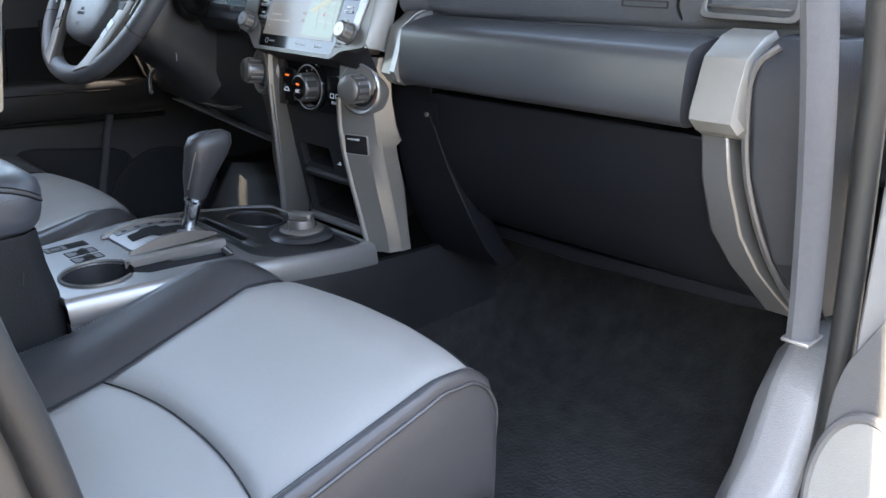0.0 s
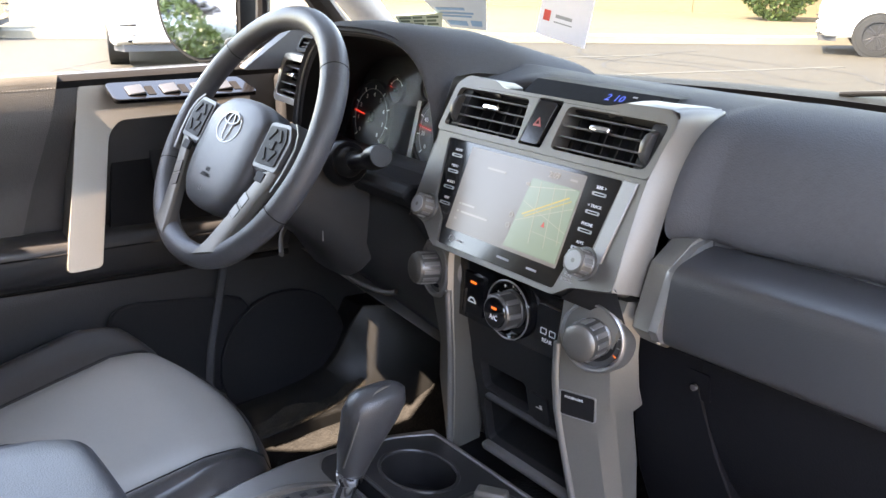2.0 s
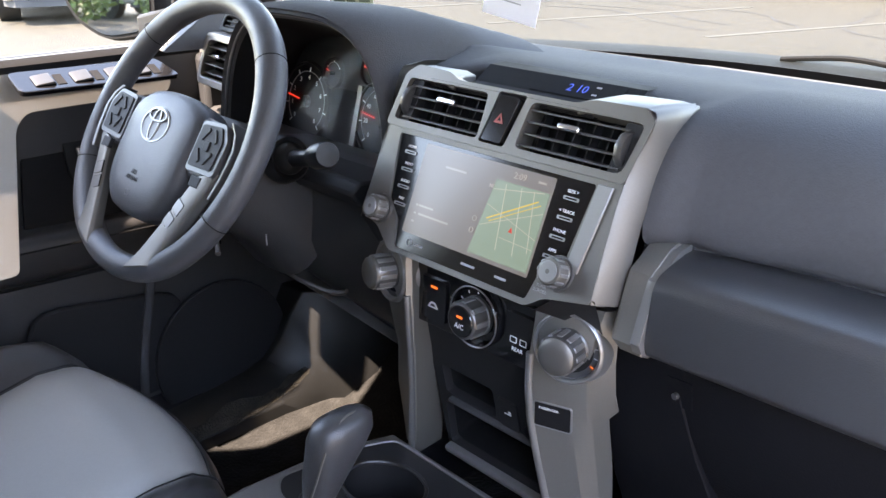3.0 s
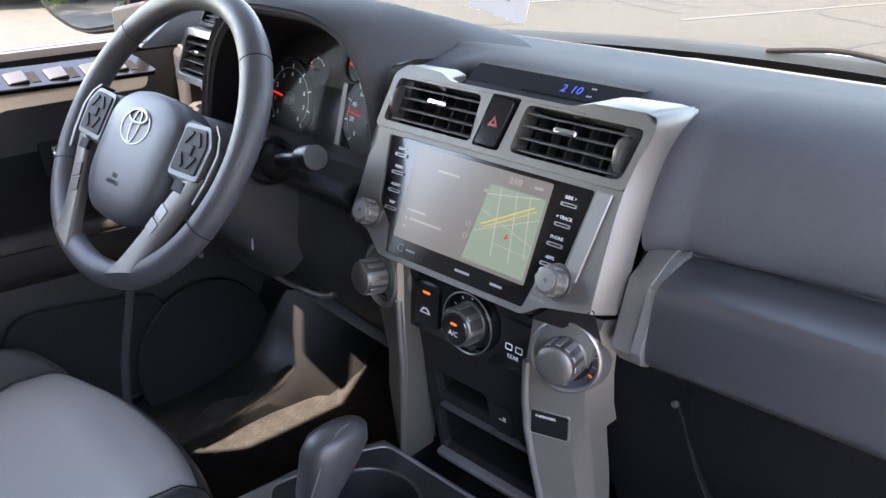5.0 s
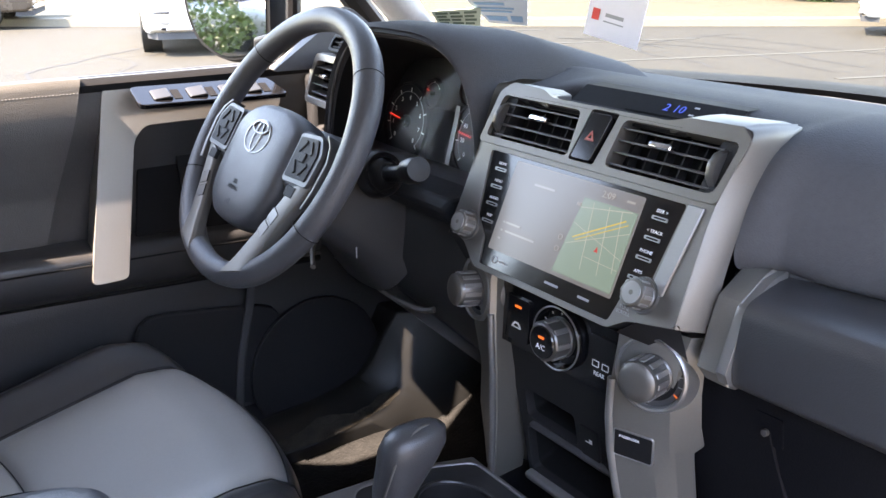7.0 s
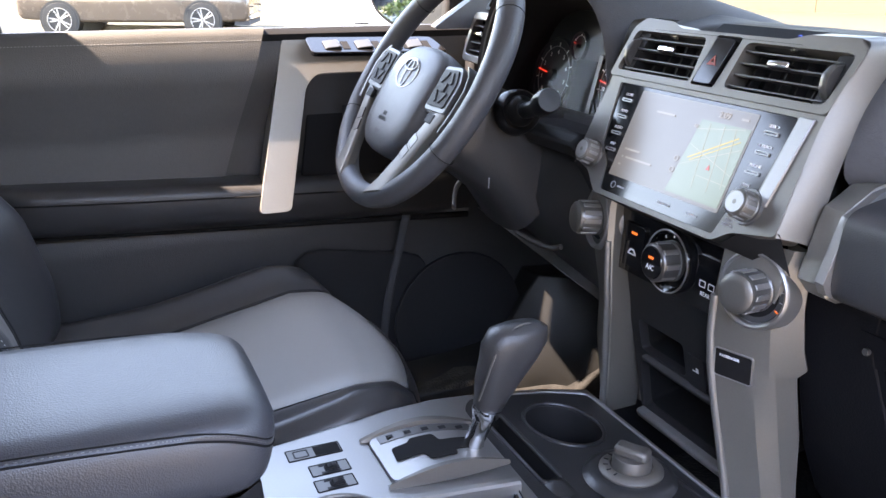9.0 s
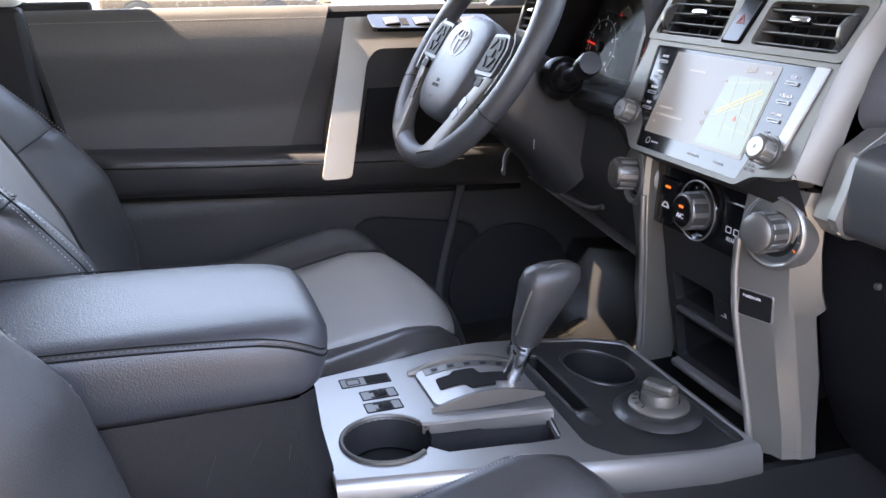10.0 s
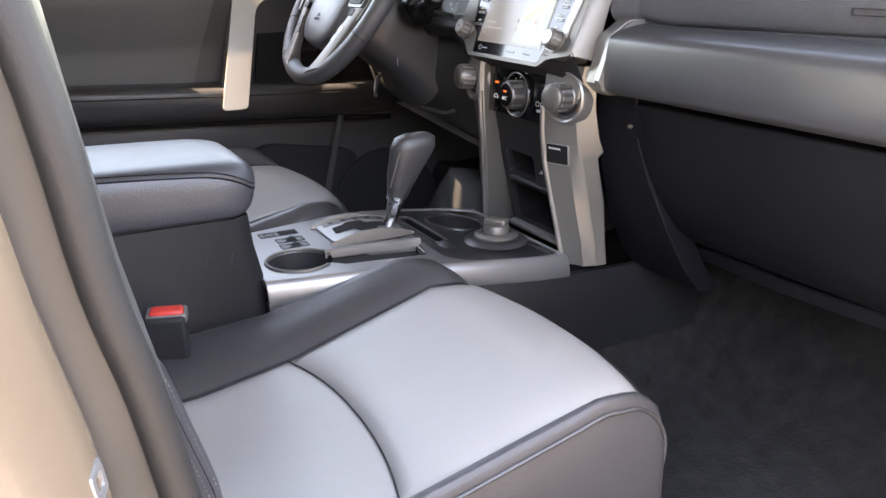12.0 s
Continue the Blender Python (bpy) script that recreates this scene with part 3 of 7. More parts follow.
def accent(x0, x1, name, wide):
    """The satin silver clasp at one end of the roll."""
    rings = []
    for x, grow in ((x0, -0.002), (x0 + 0.004, 0.004), (x1 - 0.004, 0.004), (x1, -0.002)):
        off = 0.012 * max(0, (x - 0.2)) / 0.43
        rings.append([(x + (0.006 if z < 1.10 else 0), min(y, 0.036 + 0.0004 * k) - grow * (1 if y < 0.05 else 0) + off, z + (grow if z > 1.15 else -grow)) for k, (y, z) in enumerate(ROLL)])
    return part(name, loft(rings), SILVER_HALF_LIFTED, dash, "satin silver clasp", bevel=0.0015)


accent(0.171, 0.201, "trim_clasp", 0)
part("pad_corner", loft([[(0.164, y, z), (0.207, y, z), (0.207, 0.09, z), (0.164, 0.09, z)] for y, z in ((0.012, 1.09), (0.012, 1.15), (0.022, 1.178))]), DASH, dash, bevel=0.002)
part("trim_edge", loft([[(x, min(y, 0.040 + 0.0004 * k) - 0.007, z + (0.001 if z > 1.15 else 0)) for k, (y, z) in enumerate(ROLL)] for x in (0.196, 0.2055)]), SILVER_LIGHT, dash, "bright silver edge of the clasp", bevel=0.001)
accent(0.641, 0.694, "trim_clasp", 0)

# glove box front and the panels round it
GB = [(1.078, 0.010), (1.06, 0.012), (1.0, 0.024), (0.94, 0.046), (0.90, 0.070), (0.875, 0.105)]
rows = []
for z, y in GB:
    xl = 0.204 + (1.078 - z) ** 2 * 1.4
    rows.append([(xl + (0.648 + (1.078 - z) * 0.16 - xl) * u, y + 0.010 * u, z) for u in np.linspace(0, 1, 8)])
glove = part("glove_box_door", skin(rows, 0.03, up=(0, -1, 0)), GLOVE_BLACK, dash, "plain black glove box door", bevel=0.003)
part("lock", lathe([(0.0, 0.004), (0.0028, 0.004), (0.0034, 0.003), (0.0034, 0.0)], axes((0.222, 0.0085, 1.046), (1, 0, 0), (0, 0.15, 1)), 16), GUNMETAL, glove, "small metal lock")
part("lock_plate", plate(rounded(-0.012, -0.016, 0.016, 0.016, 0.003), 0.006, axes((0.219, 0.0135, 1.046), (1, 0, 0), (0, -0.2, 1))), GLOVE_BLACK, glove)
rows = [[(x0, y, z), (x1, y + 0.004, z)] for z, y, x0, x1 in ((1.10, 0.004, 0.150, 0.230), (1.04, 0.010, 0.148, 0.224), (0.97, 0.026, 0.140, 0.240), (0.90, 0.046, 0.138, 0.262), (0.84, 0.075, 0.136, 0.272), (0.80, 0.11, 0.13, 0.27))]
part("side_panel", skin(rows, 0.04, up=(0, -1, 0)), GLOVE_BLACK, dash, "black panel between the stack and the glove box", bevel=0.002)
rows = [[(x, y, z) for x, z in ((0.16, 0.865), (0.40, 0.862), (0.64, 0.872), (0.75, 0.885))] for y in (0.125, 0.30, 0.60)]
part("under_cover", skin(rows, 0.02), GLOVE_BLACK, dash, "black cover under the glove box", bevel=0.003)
# end strips and door-side end of the dashboard
rows = []
for z, x0, x1, y in ((1.088, 0.643, 0.684, 0.0), (1.04, 0.646, 0.690, 0.004), (0.98, 0.655, 0.702, 0.018), (0.94, 0.674, 0.718, 0.034), (0.915, 0.690, 0.733, 0.048), (0.885, 0.706, 0.752, 0.068)):
    rows.append([(x0, y + 0.012, z), (x0 + 0.006, y, z), (x1 - 0.006, y, z), (x1, y + 0.012, z)])
part("end_strip", skin(rows, 0.03, up=(0, -1, 0)), GUNMETAL, dash, "gunmetal strip beside the glove box", bevel=0.002)
rows = []
for z, x0, x1, y in ((1.185, 0.70, 0.775, 0.03), (1.165, 0.692, 0.775, 0.006), (1.14, 0.690, 0.775, -0.002), (1.05, 0.698, 0.775, 0.0), (0.96, 0.722, 0.775, 0.022), (0.885, 0.756, 0.775, 0.06)):
    rows.append([(x0, y + 0.03, z), (x0 + 0.002, y + 0.008, z), (x0 + 0.012, y, z), (x1 - 0.02, y + 0.006, z), (x1, y + 0.06, z)])
part("end_panel", skin(rows, 0.03, up=(0, -1, 0)), DARK, dash, "black door-side end panel", bevel=0.003)
part("end_bead", tube(smooth_path([(x0 + 0.004, y + 0.006, z) for z, x0, y in ((1.178, 0.71, 0.010), (1.16, 0.694, 0.0), (1.13, 0.6905, -0.004), (1.05, 0.698, -0.002), (0.96, 0.722, 0.02), (0.885, 0.756, 0.058))], 5), 0.004, n=8),
     GUNMETAL, dash, "thin satin edge bead")


def air_vent(name, m, w, h, slats, parent, label, tab=0.0, depth=0.03, frame_mat=None, outline=None, border=0.006):
    """A vent: a black box with slats across, bars behind them, and a chromed tab on one slat."""
    outline = outline or rounded(-w / 2, -h / 2, w / 2, h / 2, 0.005)
    big = [(p[0] * (1 + 2 * border / w), p[1] * (1 + 2 * border / h)) for p in outline]
    top = part(name, plate(big, 0.012, at(m, 0, 0, 0.0), [outline]), frame_mat or DARK, parent, label, bevel=0.001)
    part("backing", plate([(p[0] * 1.02, p[1] * 1.02) for p in outline], 0.004, at(m, 0, 0, -depth)), VOID, top)
    for k in range(slats):
        y = -h / 2 + h * (k + 0.7) / (slats + 0.4)
        part("slat", box((w * 0.97, 0.0022, 0.016), at(m, 0, y, -0.011) @ pose(0, 0, 0, 14)), GUNMETAL if frame_mat else DARK, top, bevel=0.0006)
    bars = int(w / 0.018)
    for k in range(bars):
        part("bar", box((0.0018, h * 0.95, 0.012), at(m, -w / 2 + w * (k + 0.5) / bars, 0, -0.024)), VOID, top)
    if tab:
        y = -h / 2 + h * (tab + 0.7) / (slats + 0.4)
        part("tab", box((0.024, 0.007, 0.010), at(m, 0.0, y, -0.001)), CHROME, top, "chromed vent tab", bevel=0.002)
    return top


# right-hand end vent
mv = axes((0.652, 0.066, 1.230), (1, 0.10, -0.02), (0, 0.25, 1))
air_vent("air_vent", mv, 0.092, 0.058, 4, dash, "side air vent with black slats", tab=2, frame_mat=GUNMETAL,
         outline=soften([(-0.046, -0.029), (0.05, -0.029), (0.05, 0.026), (-0.030, 0.030)], 0.01))
part("vent_wheel_slot", plate(rounded(-0.005, -0.016, 0.005, 0.016, 0.004), 0.006, at(mv, -0.066, 0.002, 0.004) @ pose(0, 0, 0, 0, 0, -14)), GUNMETAL, dash, bevel=0.001)
part("vent_panel_seam", tube(smooth_path([(0.572, 0.078, 1.186), (0.572, 0.060, 1.21), (0.585, 0.066, 1.243), (0.62, 0.098, 1.268), (0.68, 0.13, 1.262)], 6), 0.0018, n=6), VOID, dash)
part("airbag_mark", plate(rounded(-0.030, -0.004, 0.030, 0.004, 0.0015), 0.001, axes((0.53, 0.0585, 1.207), (1, 0.03, 0), (0, 0.0, 1)), [rounded(-0.0285, -0.0027, 0.0285, 0.0027, 0.001)]), DARK, dash)

# ---- instrument hood and cluster ----
HOOD_C = -0.364


def arch(y, half, top, base, r=0.06, n=28):
    """An arch outline in the plane y: from its left foot over the top to its right foot."""
    pts = []
    for k in range(n + 1):
        a = math.pi * (1 - k / n)
        c, s = math.cos(a), math.sin(a)
        c, s = math.copysign(abs(c) ** 0.62, c), s ** 0.62
        lean = 0.040 * (s - 0.45) * abs(c) if c < 0 else 0.0
        pts.append(Vector((HOOD_C + (half - 0.013) * c + lean, y, base + (top - base) * s)))
    return pts


outer = [arch(0.016, 0.186, 1.338, 1.16), arch(0.004, 0.193, 1.346, 1.155), arch(0.012, 0.199, 1.352, 1.15), arch(0.06, 0.203, 1.352, 1.15), arch(0.16, 0.206, 1.340, 1.15), arch(0.34, 0.200, 1.292, 1.15)]
hood = part("instrument_hood", skin(outer, 0.006, up=(0, 0, 1)), DASH, dash, "dark grey hood over the instruments", angle=60)
inner = [arch(0.016, 0.186, 1.338, 1.16), arch(0.05, 0.178, 1.322, 1.165), arch(0.105, 0.168, 1.300, 1.165)]
part("hood_lining", skin(inner), VOID, hood, "black inside of the hood", angle=60)
part("hood_edge", tube([p + Vector((0, -0.002, 0)) for p in arch(0.012, 0.187, 1.339, 1.16)], 0.003, n=8), GUNMETAL, hood, "thin grey edge of the hood")
GAUGE = material("gauge_face", (0.012, 0.0125, 0.014), 0.55, vary=0.05, spec=0.25)
mc = axes((-0.380, 0.10, 1.214), (1, 0, 0), (0, 0.20, 1))
cluster = part("instrument_panel", plate(soften([(-0.172, -0.066), (0.172, -0.066), (0.168, 0.045), (0.10, 0.085), (-0.10, 0.085), (-0.168, 0.045)], 0.02), 0.01, mc), GAUGE, dash, "black instrument panel")
for cx, cy, r in ((-0.086, -0.014, 0.054), (0.086, -0.014, 0.054), (-0.030, 0.034, 0.019), (0.052, 0.048, 0.019)):
    big = r > 0.04
    ring = part("gauge_ring", lathe([(r, 0.001), (r, 0.005), (r + 0.0015, 0.006), (r + 0.004, 0.001)], at(mc, cx, cy), 48, cap=False), DARK, cluster, "dark gauge rim")
    part("gauge_face", lathe([(0.0, 0.002), (r, 0.002)], at(mc, cx, cy), 32, cap=False), GAUGE, ring)
    sweep = np.linspace(radians(222), radians(-48), 40) if big else np.linspace(radians(150), radians(30), 16)
    part("scale_line", tube([at(mc, cx + r * 0.80 * math.cos(a), cy + r * 0.80 * math.sin(a), 0.003) @ Vector((0, 0, 0)) for a in sweep], 0.0005, n=5), GREY_INK, ring)
    n = 9 if big else 3
    for k in range(n):
        a = sweep[0] + (sweep[-1] - sweep[0]) * k / (n - 1)
        part("tick", box((r * 0.12, 0.0014, 0.0008), at(mc, cx + r * 0.85 * math.cos(a), cy + r * 0.85 * math.sin(a), 0.003) @ pose(0, 0, 0, 0, 0, math.degrees(a))), WHITE_INK, ring)
        if big:
            lettering("number", str(k if cx < 0 else 20 * k), r * 0.17, at(mc, cx + r * 0.64 * math.cos(a), cy + r * 0.64 * math.sin(a), 0.003), WHITE_INK, ring)
    a = radians(172 if big else 160)
    part("needle", box((r * (0.75 if big else 0.6), 0.0018 if big else 0.0013, 0.002), at(mc, cx + r * 0.40 * math.cos(a), cy + r * 0.40 * math.sin(a), 0.006) @ pose(0, 0, 0, 0, 0, math.degrees(a))), RED_LAMP, ring, "red needle")
    part("needle_hub", lathe([(0.0, 0.010), (r * 0.15, 0.010), (r * 0.17, 0.002)], at(mc, cx, cy), 20), DARK, ring)
lens = part("gauge_lens", skin([[at(mc, x, y, 0.012 + 0.020 * (0.08 - y) / 0.15 + 0.006 * math.cos(x * 9)) @ Vector((0, 0, 0)) for x in np.linspace(-0.168, 0.168, 12)] for y in np.linspace(-0.062, 0.070, 6)]), pane("gauge_lens_glass", (0.9, 0.9, 0.9), 0.03, 1.10), cluster, "clear curved lens over the gauges")
lens.visible_shadow = False
part("info_screen", plate(rounded(-0.027, -0.056, 0.027, 0.016, 0.004), 0.002, at(mc, 0, 0, 0.004)), VOID, cluster, "dark trip display")
part("silver_divider", plate([(-0.004, -0.055), (0.006, -0.055), (0.012, 0.03), (0.003, 0.03)], 0.003, at(mc, 0.029, -0.004, 0.006)), SILVER, cluster, "silver divider strip", bevel=0.001)
part("cluster_shelf", loft([[(x, 0.095, 1.150), (x, -0.02, 1.162), (x, -0.035, 1.150), (x, -0.02, 1.13), (x, 0.095, 1.13)] for x in (-0.55, -0.20)]), DARK, dash, "black ledge below the instruments", bevel=0.004)

# knee panel under the column and lower dashboard, driver's side
rows = []
for z, y in ((1.16, 0.05), (1.13, 0.00), (1.06, -0.01), (1.00, 0.01), (0.96, 0.05), (0.93, 0.11)):
    rows.append([(x, y + 0.02 * ((x + 0.38) / 0.3) ** 2 * (1 if x < -0.38 else 0.3), z - 0.045 * min(1.0, (1.16 - z) / 0.2) * max(0.0, (x + 0.45) / 0.325)) for x in np.linspace(-0.735, -0.125, 14)])
part("knee_panel", skin(rows, 0.03, up=(0, -1, 0)), DULL_SKIN, dash, "black knee panel under the steering column", angle=50)
part("knee_shelf", loft([[(x, 0.02, z + 0.004), (x, 0.06, z - 0.02), (x, 0.20, z - 0.05), (x, 0.20, z - 0.035), (x, 0.06, z)] for x, z in ((-0.58, 0.965), (-0.16, 0.930))]), SCUFF, dash, "grey lower knee shelf", bevel=0.003)
part("coin_slot_edge", tube(smooth_path([(-0.44, -0.018, 1.005), (-0.36, -0.02, 0.992), (-0.28, -0.016, 0.992), (-0.25, -0.01, 1.0)], 6), 0.004, n=8), GUNMETAL, dash, "satin edge of the coin tray")
part("left_end", loft([[(-0.765, 0.02 + k, z), (-0.70, -0.0 + k, z), (-0.70, 0.25, z), (-0.765, 0.25, z)] for z, k in ((1.24, 0.06), (1.16, 0.06), (1.0, 0.05), (0.92, 0.11))]), DARK, dash, "black door-side end panel", bevel=0.01)

# driver's side vent
msv = axes((-0.618, 0.040, 1.246), (1, -0.10, 0), (0, 0.16, 1))
air_vent("air_vent", msv, 0.104, 0.060, 4, dash, "slanted side air vent in a silver surround", tab=2, frame_mat=SILVER_LIFTED,
         outline=soften([(-0.062, -0.030), (0.036, -0.030), (0.064, 0.030), (-0.034, 0.030)], 0.012), border=0.011)
part("vent_housing", loft([[at(msv, p[0] * f, p[1] * f, d) @ Vector((0, 0, 0)) for p in soften([(-0.074, -0.041), (0.042, -0.041), (0.076, 0.041), (-0.040, 0.041)], 0.014)] for f, d in ((1.0, -0.001), (1.03, -0.006), (1.04, -0.06))], True, False), SILVER_LIFTED, dash, "silver vent housing")
air_vent("demister_vent", axes((-0.590, 0.062, 1.304), (1, -0.05, 0), (0, 0.5, 0.8)), 0.07, 0.018, 2, dash, "small demister vent", depth=0.02)

# ---- centre stack ----
stack = thing("center_stack", (0, 0.02, 1.1), "satin silver centre stack with touchscreen, vents and climate dials", "center stack")
PN = axes((0, -0.011, 1.2335), (1, 0, 0), (0, 0.40, 0.916))         # plane of the screen, y runs up
VN = axes((0, 0.004, 1.268), (1, 0, 0), (0, 0.46, 0.89))            # plane of the vents

# the silver surround: one plate for the screen, one for the vents, and a sloping skirt round both
SCREEN = [(-0.136, 0.0), (-0.124, -0.072), (-0.103, -0.092), (-0.096, -0.121), (0.092, -0.121), (0.099, -0.092), (0.122, -0.078), (0.131, 0.0)]
low = [(-0.160, 0.008), (-0.160, -0.060), (-0.163, -0.098), (-0.130, -0.106), (-0.104, -0.127), (0.094, -0.127), (0.112, -0.114), (0.162, -0.104), (0.159, -0.060), (0.158, 0.008)]
bezel = part("screen_surround", plate(soften(low, 0.006), 0.03, PN, [soften(SCREEN, 0.004)]), SILVER, stack, "satin silver screen surround", bevel=0.0015)
LV = [(-0.152, -0.024), (-0.024, -0.024), (-0.028, 0.024), (-0.147, 0.024)]
RV = [(0.026, -0.024), (0.152, -0.024), (0.160, 0.024), (0.030, 0.024)]
HZ = [(-0.021, -0.026), (0.013, -0.026), (0.022, 0.028), (-0.014, 0.028)]
top_out = [(-0.161, -0.032), (0.159, -0.032), (0.168, 0.028), (0.155, 0.038), (0.10, 0.037), (0.08, 0.031), (-0.075, 0.031), (-0.09, 0.038), (-0.140, 0.040), (-0.156, 0.028)]
part("vent_surround", plate(soften(top_out, 0.006), 0.025, VN, [soften(LV, 0.006), soften(RV, 0.008), soften(HZ, 0.003)]), SILVER, stack, "satin silver vent surround", bevel=0.0015)
# skirt: from the front edge back into the dashboard
front_r = [VN @ Vector((0.155, 0.038, -0.001)), VN @ Vector((0.168, 0.028, -0.001)), VN @ Vector((0.159, -0.032, -0.001)), PN @ Vector((0.159, -0.060, -0.001)), PN @ Vector((0.162, -0.104, -0.001))]
back_r = [Vector((0.164, 0.088, 1.2975)), Vector((0.1725, 0.064, 1.288)), Vector((0.173, 0.026, 1.254)), Vector((0.173, 0.002, 1.203)), Vector((0.172, -0.018, 1.128))]
mid_r = [a.lerp(b, 0.5) + Vector((0.004, -0.002, 0.002)) for a, b in zip(front_r, back_r)]
part("trim_side", skin([smooth_path(r, 6) for r in (front_r, mid_r, back_r)]), SILVER, stack, "satin silver side of the surround", angle=60)
part("trim_side", mirrored(skin([smooth_path(r, 6) for r in (front_r, mid_r, back_r)])), SILVER, stack, "satin silver side of the surround", angle=60)
# top ledges left and right of the clock, and the dark clock recess between
rows = [[(-0.1545, 0.017, 1.293), (-0.142, 0.0205, 1.2995), (-0.100, 0.0205, 1.2985), (-0.080, 0.018, 1.294)],
        [(-0.162, 0.035, 1.293), (-0.150, 0.038, 1.2985), (-0.110, 0.040, 1.297), (-0.094, 0.038, 1.293)],
        [(-0.166, 0.055, 1.291), (-0.156, 0.058, 1.296), (-0.122, 0.062, 1.294), (-0.108, 0.062, 1.290)],
        [(-0.164, 0.074, 1.287), (-0.154, 0.078, 1.291), (-0.128, 0.086, 1.290), (-0.116, 0.088, 1.286)]]
part("top_ledge", skin(rows, 0.012), SILVER, stack, "satin silver top ledge", bevel=0.002, angle=60)
rows = [[(0.080, 0.019, 1.2955), (0.100, 0.0205, 1.3005), (0.155, 0.0212, 1.3015), (0.167, 0.017, 1.294)],
        [(0.086, 0.040, 1.296), (0.104, 0.042, 1.3015), (0.158, 0.042, 1.3025), (0.171, 0.036, 1.294)],
        [(0.086, 0.062, 1.294), (0.102, 0.066, 1.2995), (0.160, 0.066, 1.3005), (0.173, 0.058, 1.290)],
        [(0.090, 0.084, 1.290), (0.104, 0.086, 1.296), (0.150, 0.089, 1.2975), (0.168, 0.090, 1.296)]]
part("top_ledge", skin(rows, 0.012), SILVER, stack, "satin silver top ledge", bevel=0.002, angle=60)
part("clock_recess", skin([[(x, 0.016, 1.292), (x, 0.024, 1.282), (x, 0.070, 1.279), (x, 0.086, 1.281), (x, 0.110, 1.2965), (x, 0.135, 1.2965)] for x in (-0.115, 0.0, 0.098)]), VOID, stack, "black clock recess", angle=20)
mcl = axes((0.022, 0.0975, 1.2895), (1, 0, 0), (0, 0.84, 0.54))
part("clock_glass", plate(rounded(-0.060, -0.0125, 0.055, 0.0125, 0.003), 0.003, mcl), VOID, stack, "dark clock window")
lettering("clock_digits", "2 10", 0.0150, at(mcl, 0.0, -0.001, 0.0004), BLUE_LAMP, stack, "blue clock digits")
part("clock_mark", box((0.006, 0.002, 0.0004), at(mcl, 0.024, 0.005, 0.0004)), GREY_INK, stack)
part("clock_mark", box((0.006, 0.002, 0.0004), at(mcl, 0.024, -0.006, 0.0004)), GREY_INK, stack)

for cx, outline in ((-0.094, LV), (0.094, RV)):
    o = soften(outline, 0.006)
    shift = [(p[0] - cx, p[1]) for p in o]
    v = part("air_vent", plate([(p[0] * 0.99, p[1] * 0.98) for p in shift], 0.003, at(VN, cx, 0, -0.034)), VOID, stack, "centre air vent with black slats")
    sgn = 1 if cx > 0 else -1
    for k in range(4):
        y = -0.018 + 0.012 * k
        part("slat", box((0.116, 0.0020, 0.017), at(VN, cx - 0.008 * sgn, y, -0.012) @ pose(0, 0, 0, 12)), SLAT_GREY, v, bevel=0.0007)
    for k in range(6):
        part("bar", box((0.002, 0.046, 0.012), at(VN, cx - 0.008 * sgn - 0.05 + 0.02 * k, 0, -0.026)), DARK, v)
    part("tab", box((0.026, 0.0065, 0.010), at(VN, cx - 0.012 * sgn, 0.006, -0.002)), CHROME, v, "chromed vent tab", bevel=0.002)
    ml = at(VN, cx + 0.047 * sgn, 0, -0.004)
    part("vent_side", plate(soften([(-0.010, -0.024), (0.010, -0.024), (0.014, 0.024), (-0.006, 0.024)], 0.003), 0.012, at(ml, 0.002 * sgn, 0, -0.002)), DARK, v, bevel=0.001)
    part("thumb_wheel", lathe([(0.0, -0.004), (0.017, -0.004), (0.018, -0.002), (0.018, 0.002), (0.017, 0.004), (0.0, 0.004)],
                              at(ml, 0.002 * sgn, 0, -0.0085) @ pose(0, 0, 0, 0, 90, 0), 40, wave=lambda a: 1 + 0.02 * math.cos(30 * a)), GUNMETAL, v, "ribbed thumb wheel")

hz = part("hazard_button", plate(soften([(-0.016, -0.024), (0.010, -0.024), (0.017, 0.024), (-0.010, 0.024)], 0.003), 0.02, at(VN, 0, 0, 0.003)), GLOSS, stack, "glossy black hazard light button", bevel=0.002)
tri = [(0.0, 0.0060), (-0.0062, -0.0046), (0.0062, -0.0046)]
part("hazard_triangle", plate(tri, 0.0008, at(VN, 0.0, 0.0, 0.0038), [[(p[0] * 0.45, p[1] * 0.45) for p in tri]]), DULL_RED, hz, "dull red triangle mark")

# touchscreen with its keys
screen = part("touchscreen", plate(soften([(p[0] * 0.995, p[1]) for p in SCREEN], 0.003), 0.008, at(PN, 0, 0, -0.002)), GLOSS, stack, "dark glossy touchscreen showing a street map", bevel=0.0006)
lcd = bpy.data.materials.new("lcd_glass")
lcd.use_nodes = True
lb = lcd.node_tree.nodes["Principled BSDF"]
lb.inputs["Base Color"].default_value = (0.05, 0.052, 0.055, 1)
lb.inputs["Roughness"].default_value, lb.inputs["Specular IOR Level"].default_value = 0.20, 0.4
lb.inputs["Emission Color"].default_value, lb.inputs["Emission Strength"].default_value = (0.75, 0.82, 0.9, 1), 0.006
display = part("display", plate(rounded(-0.092, -0.102, 0.086, -0.004, 0.002), 0.001, at(PN, 0, 0, -0.0014)), lcd, screen, "lit colour display")


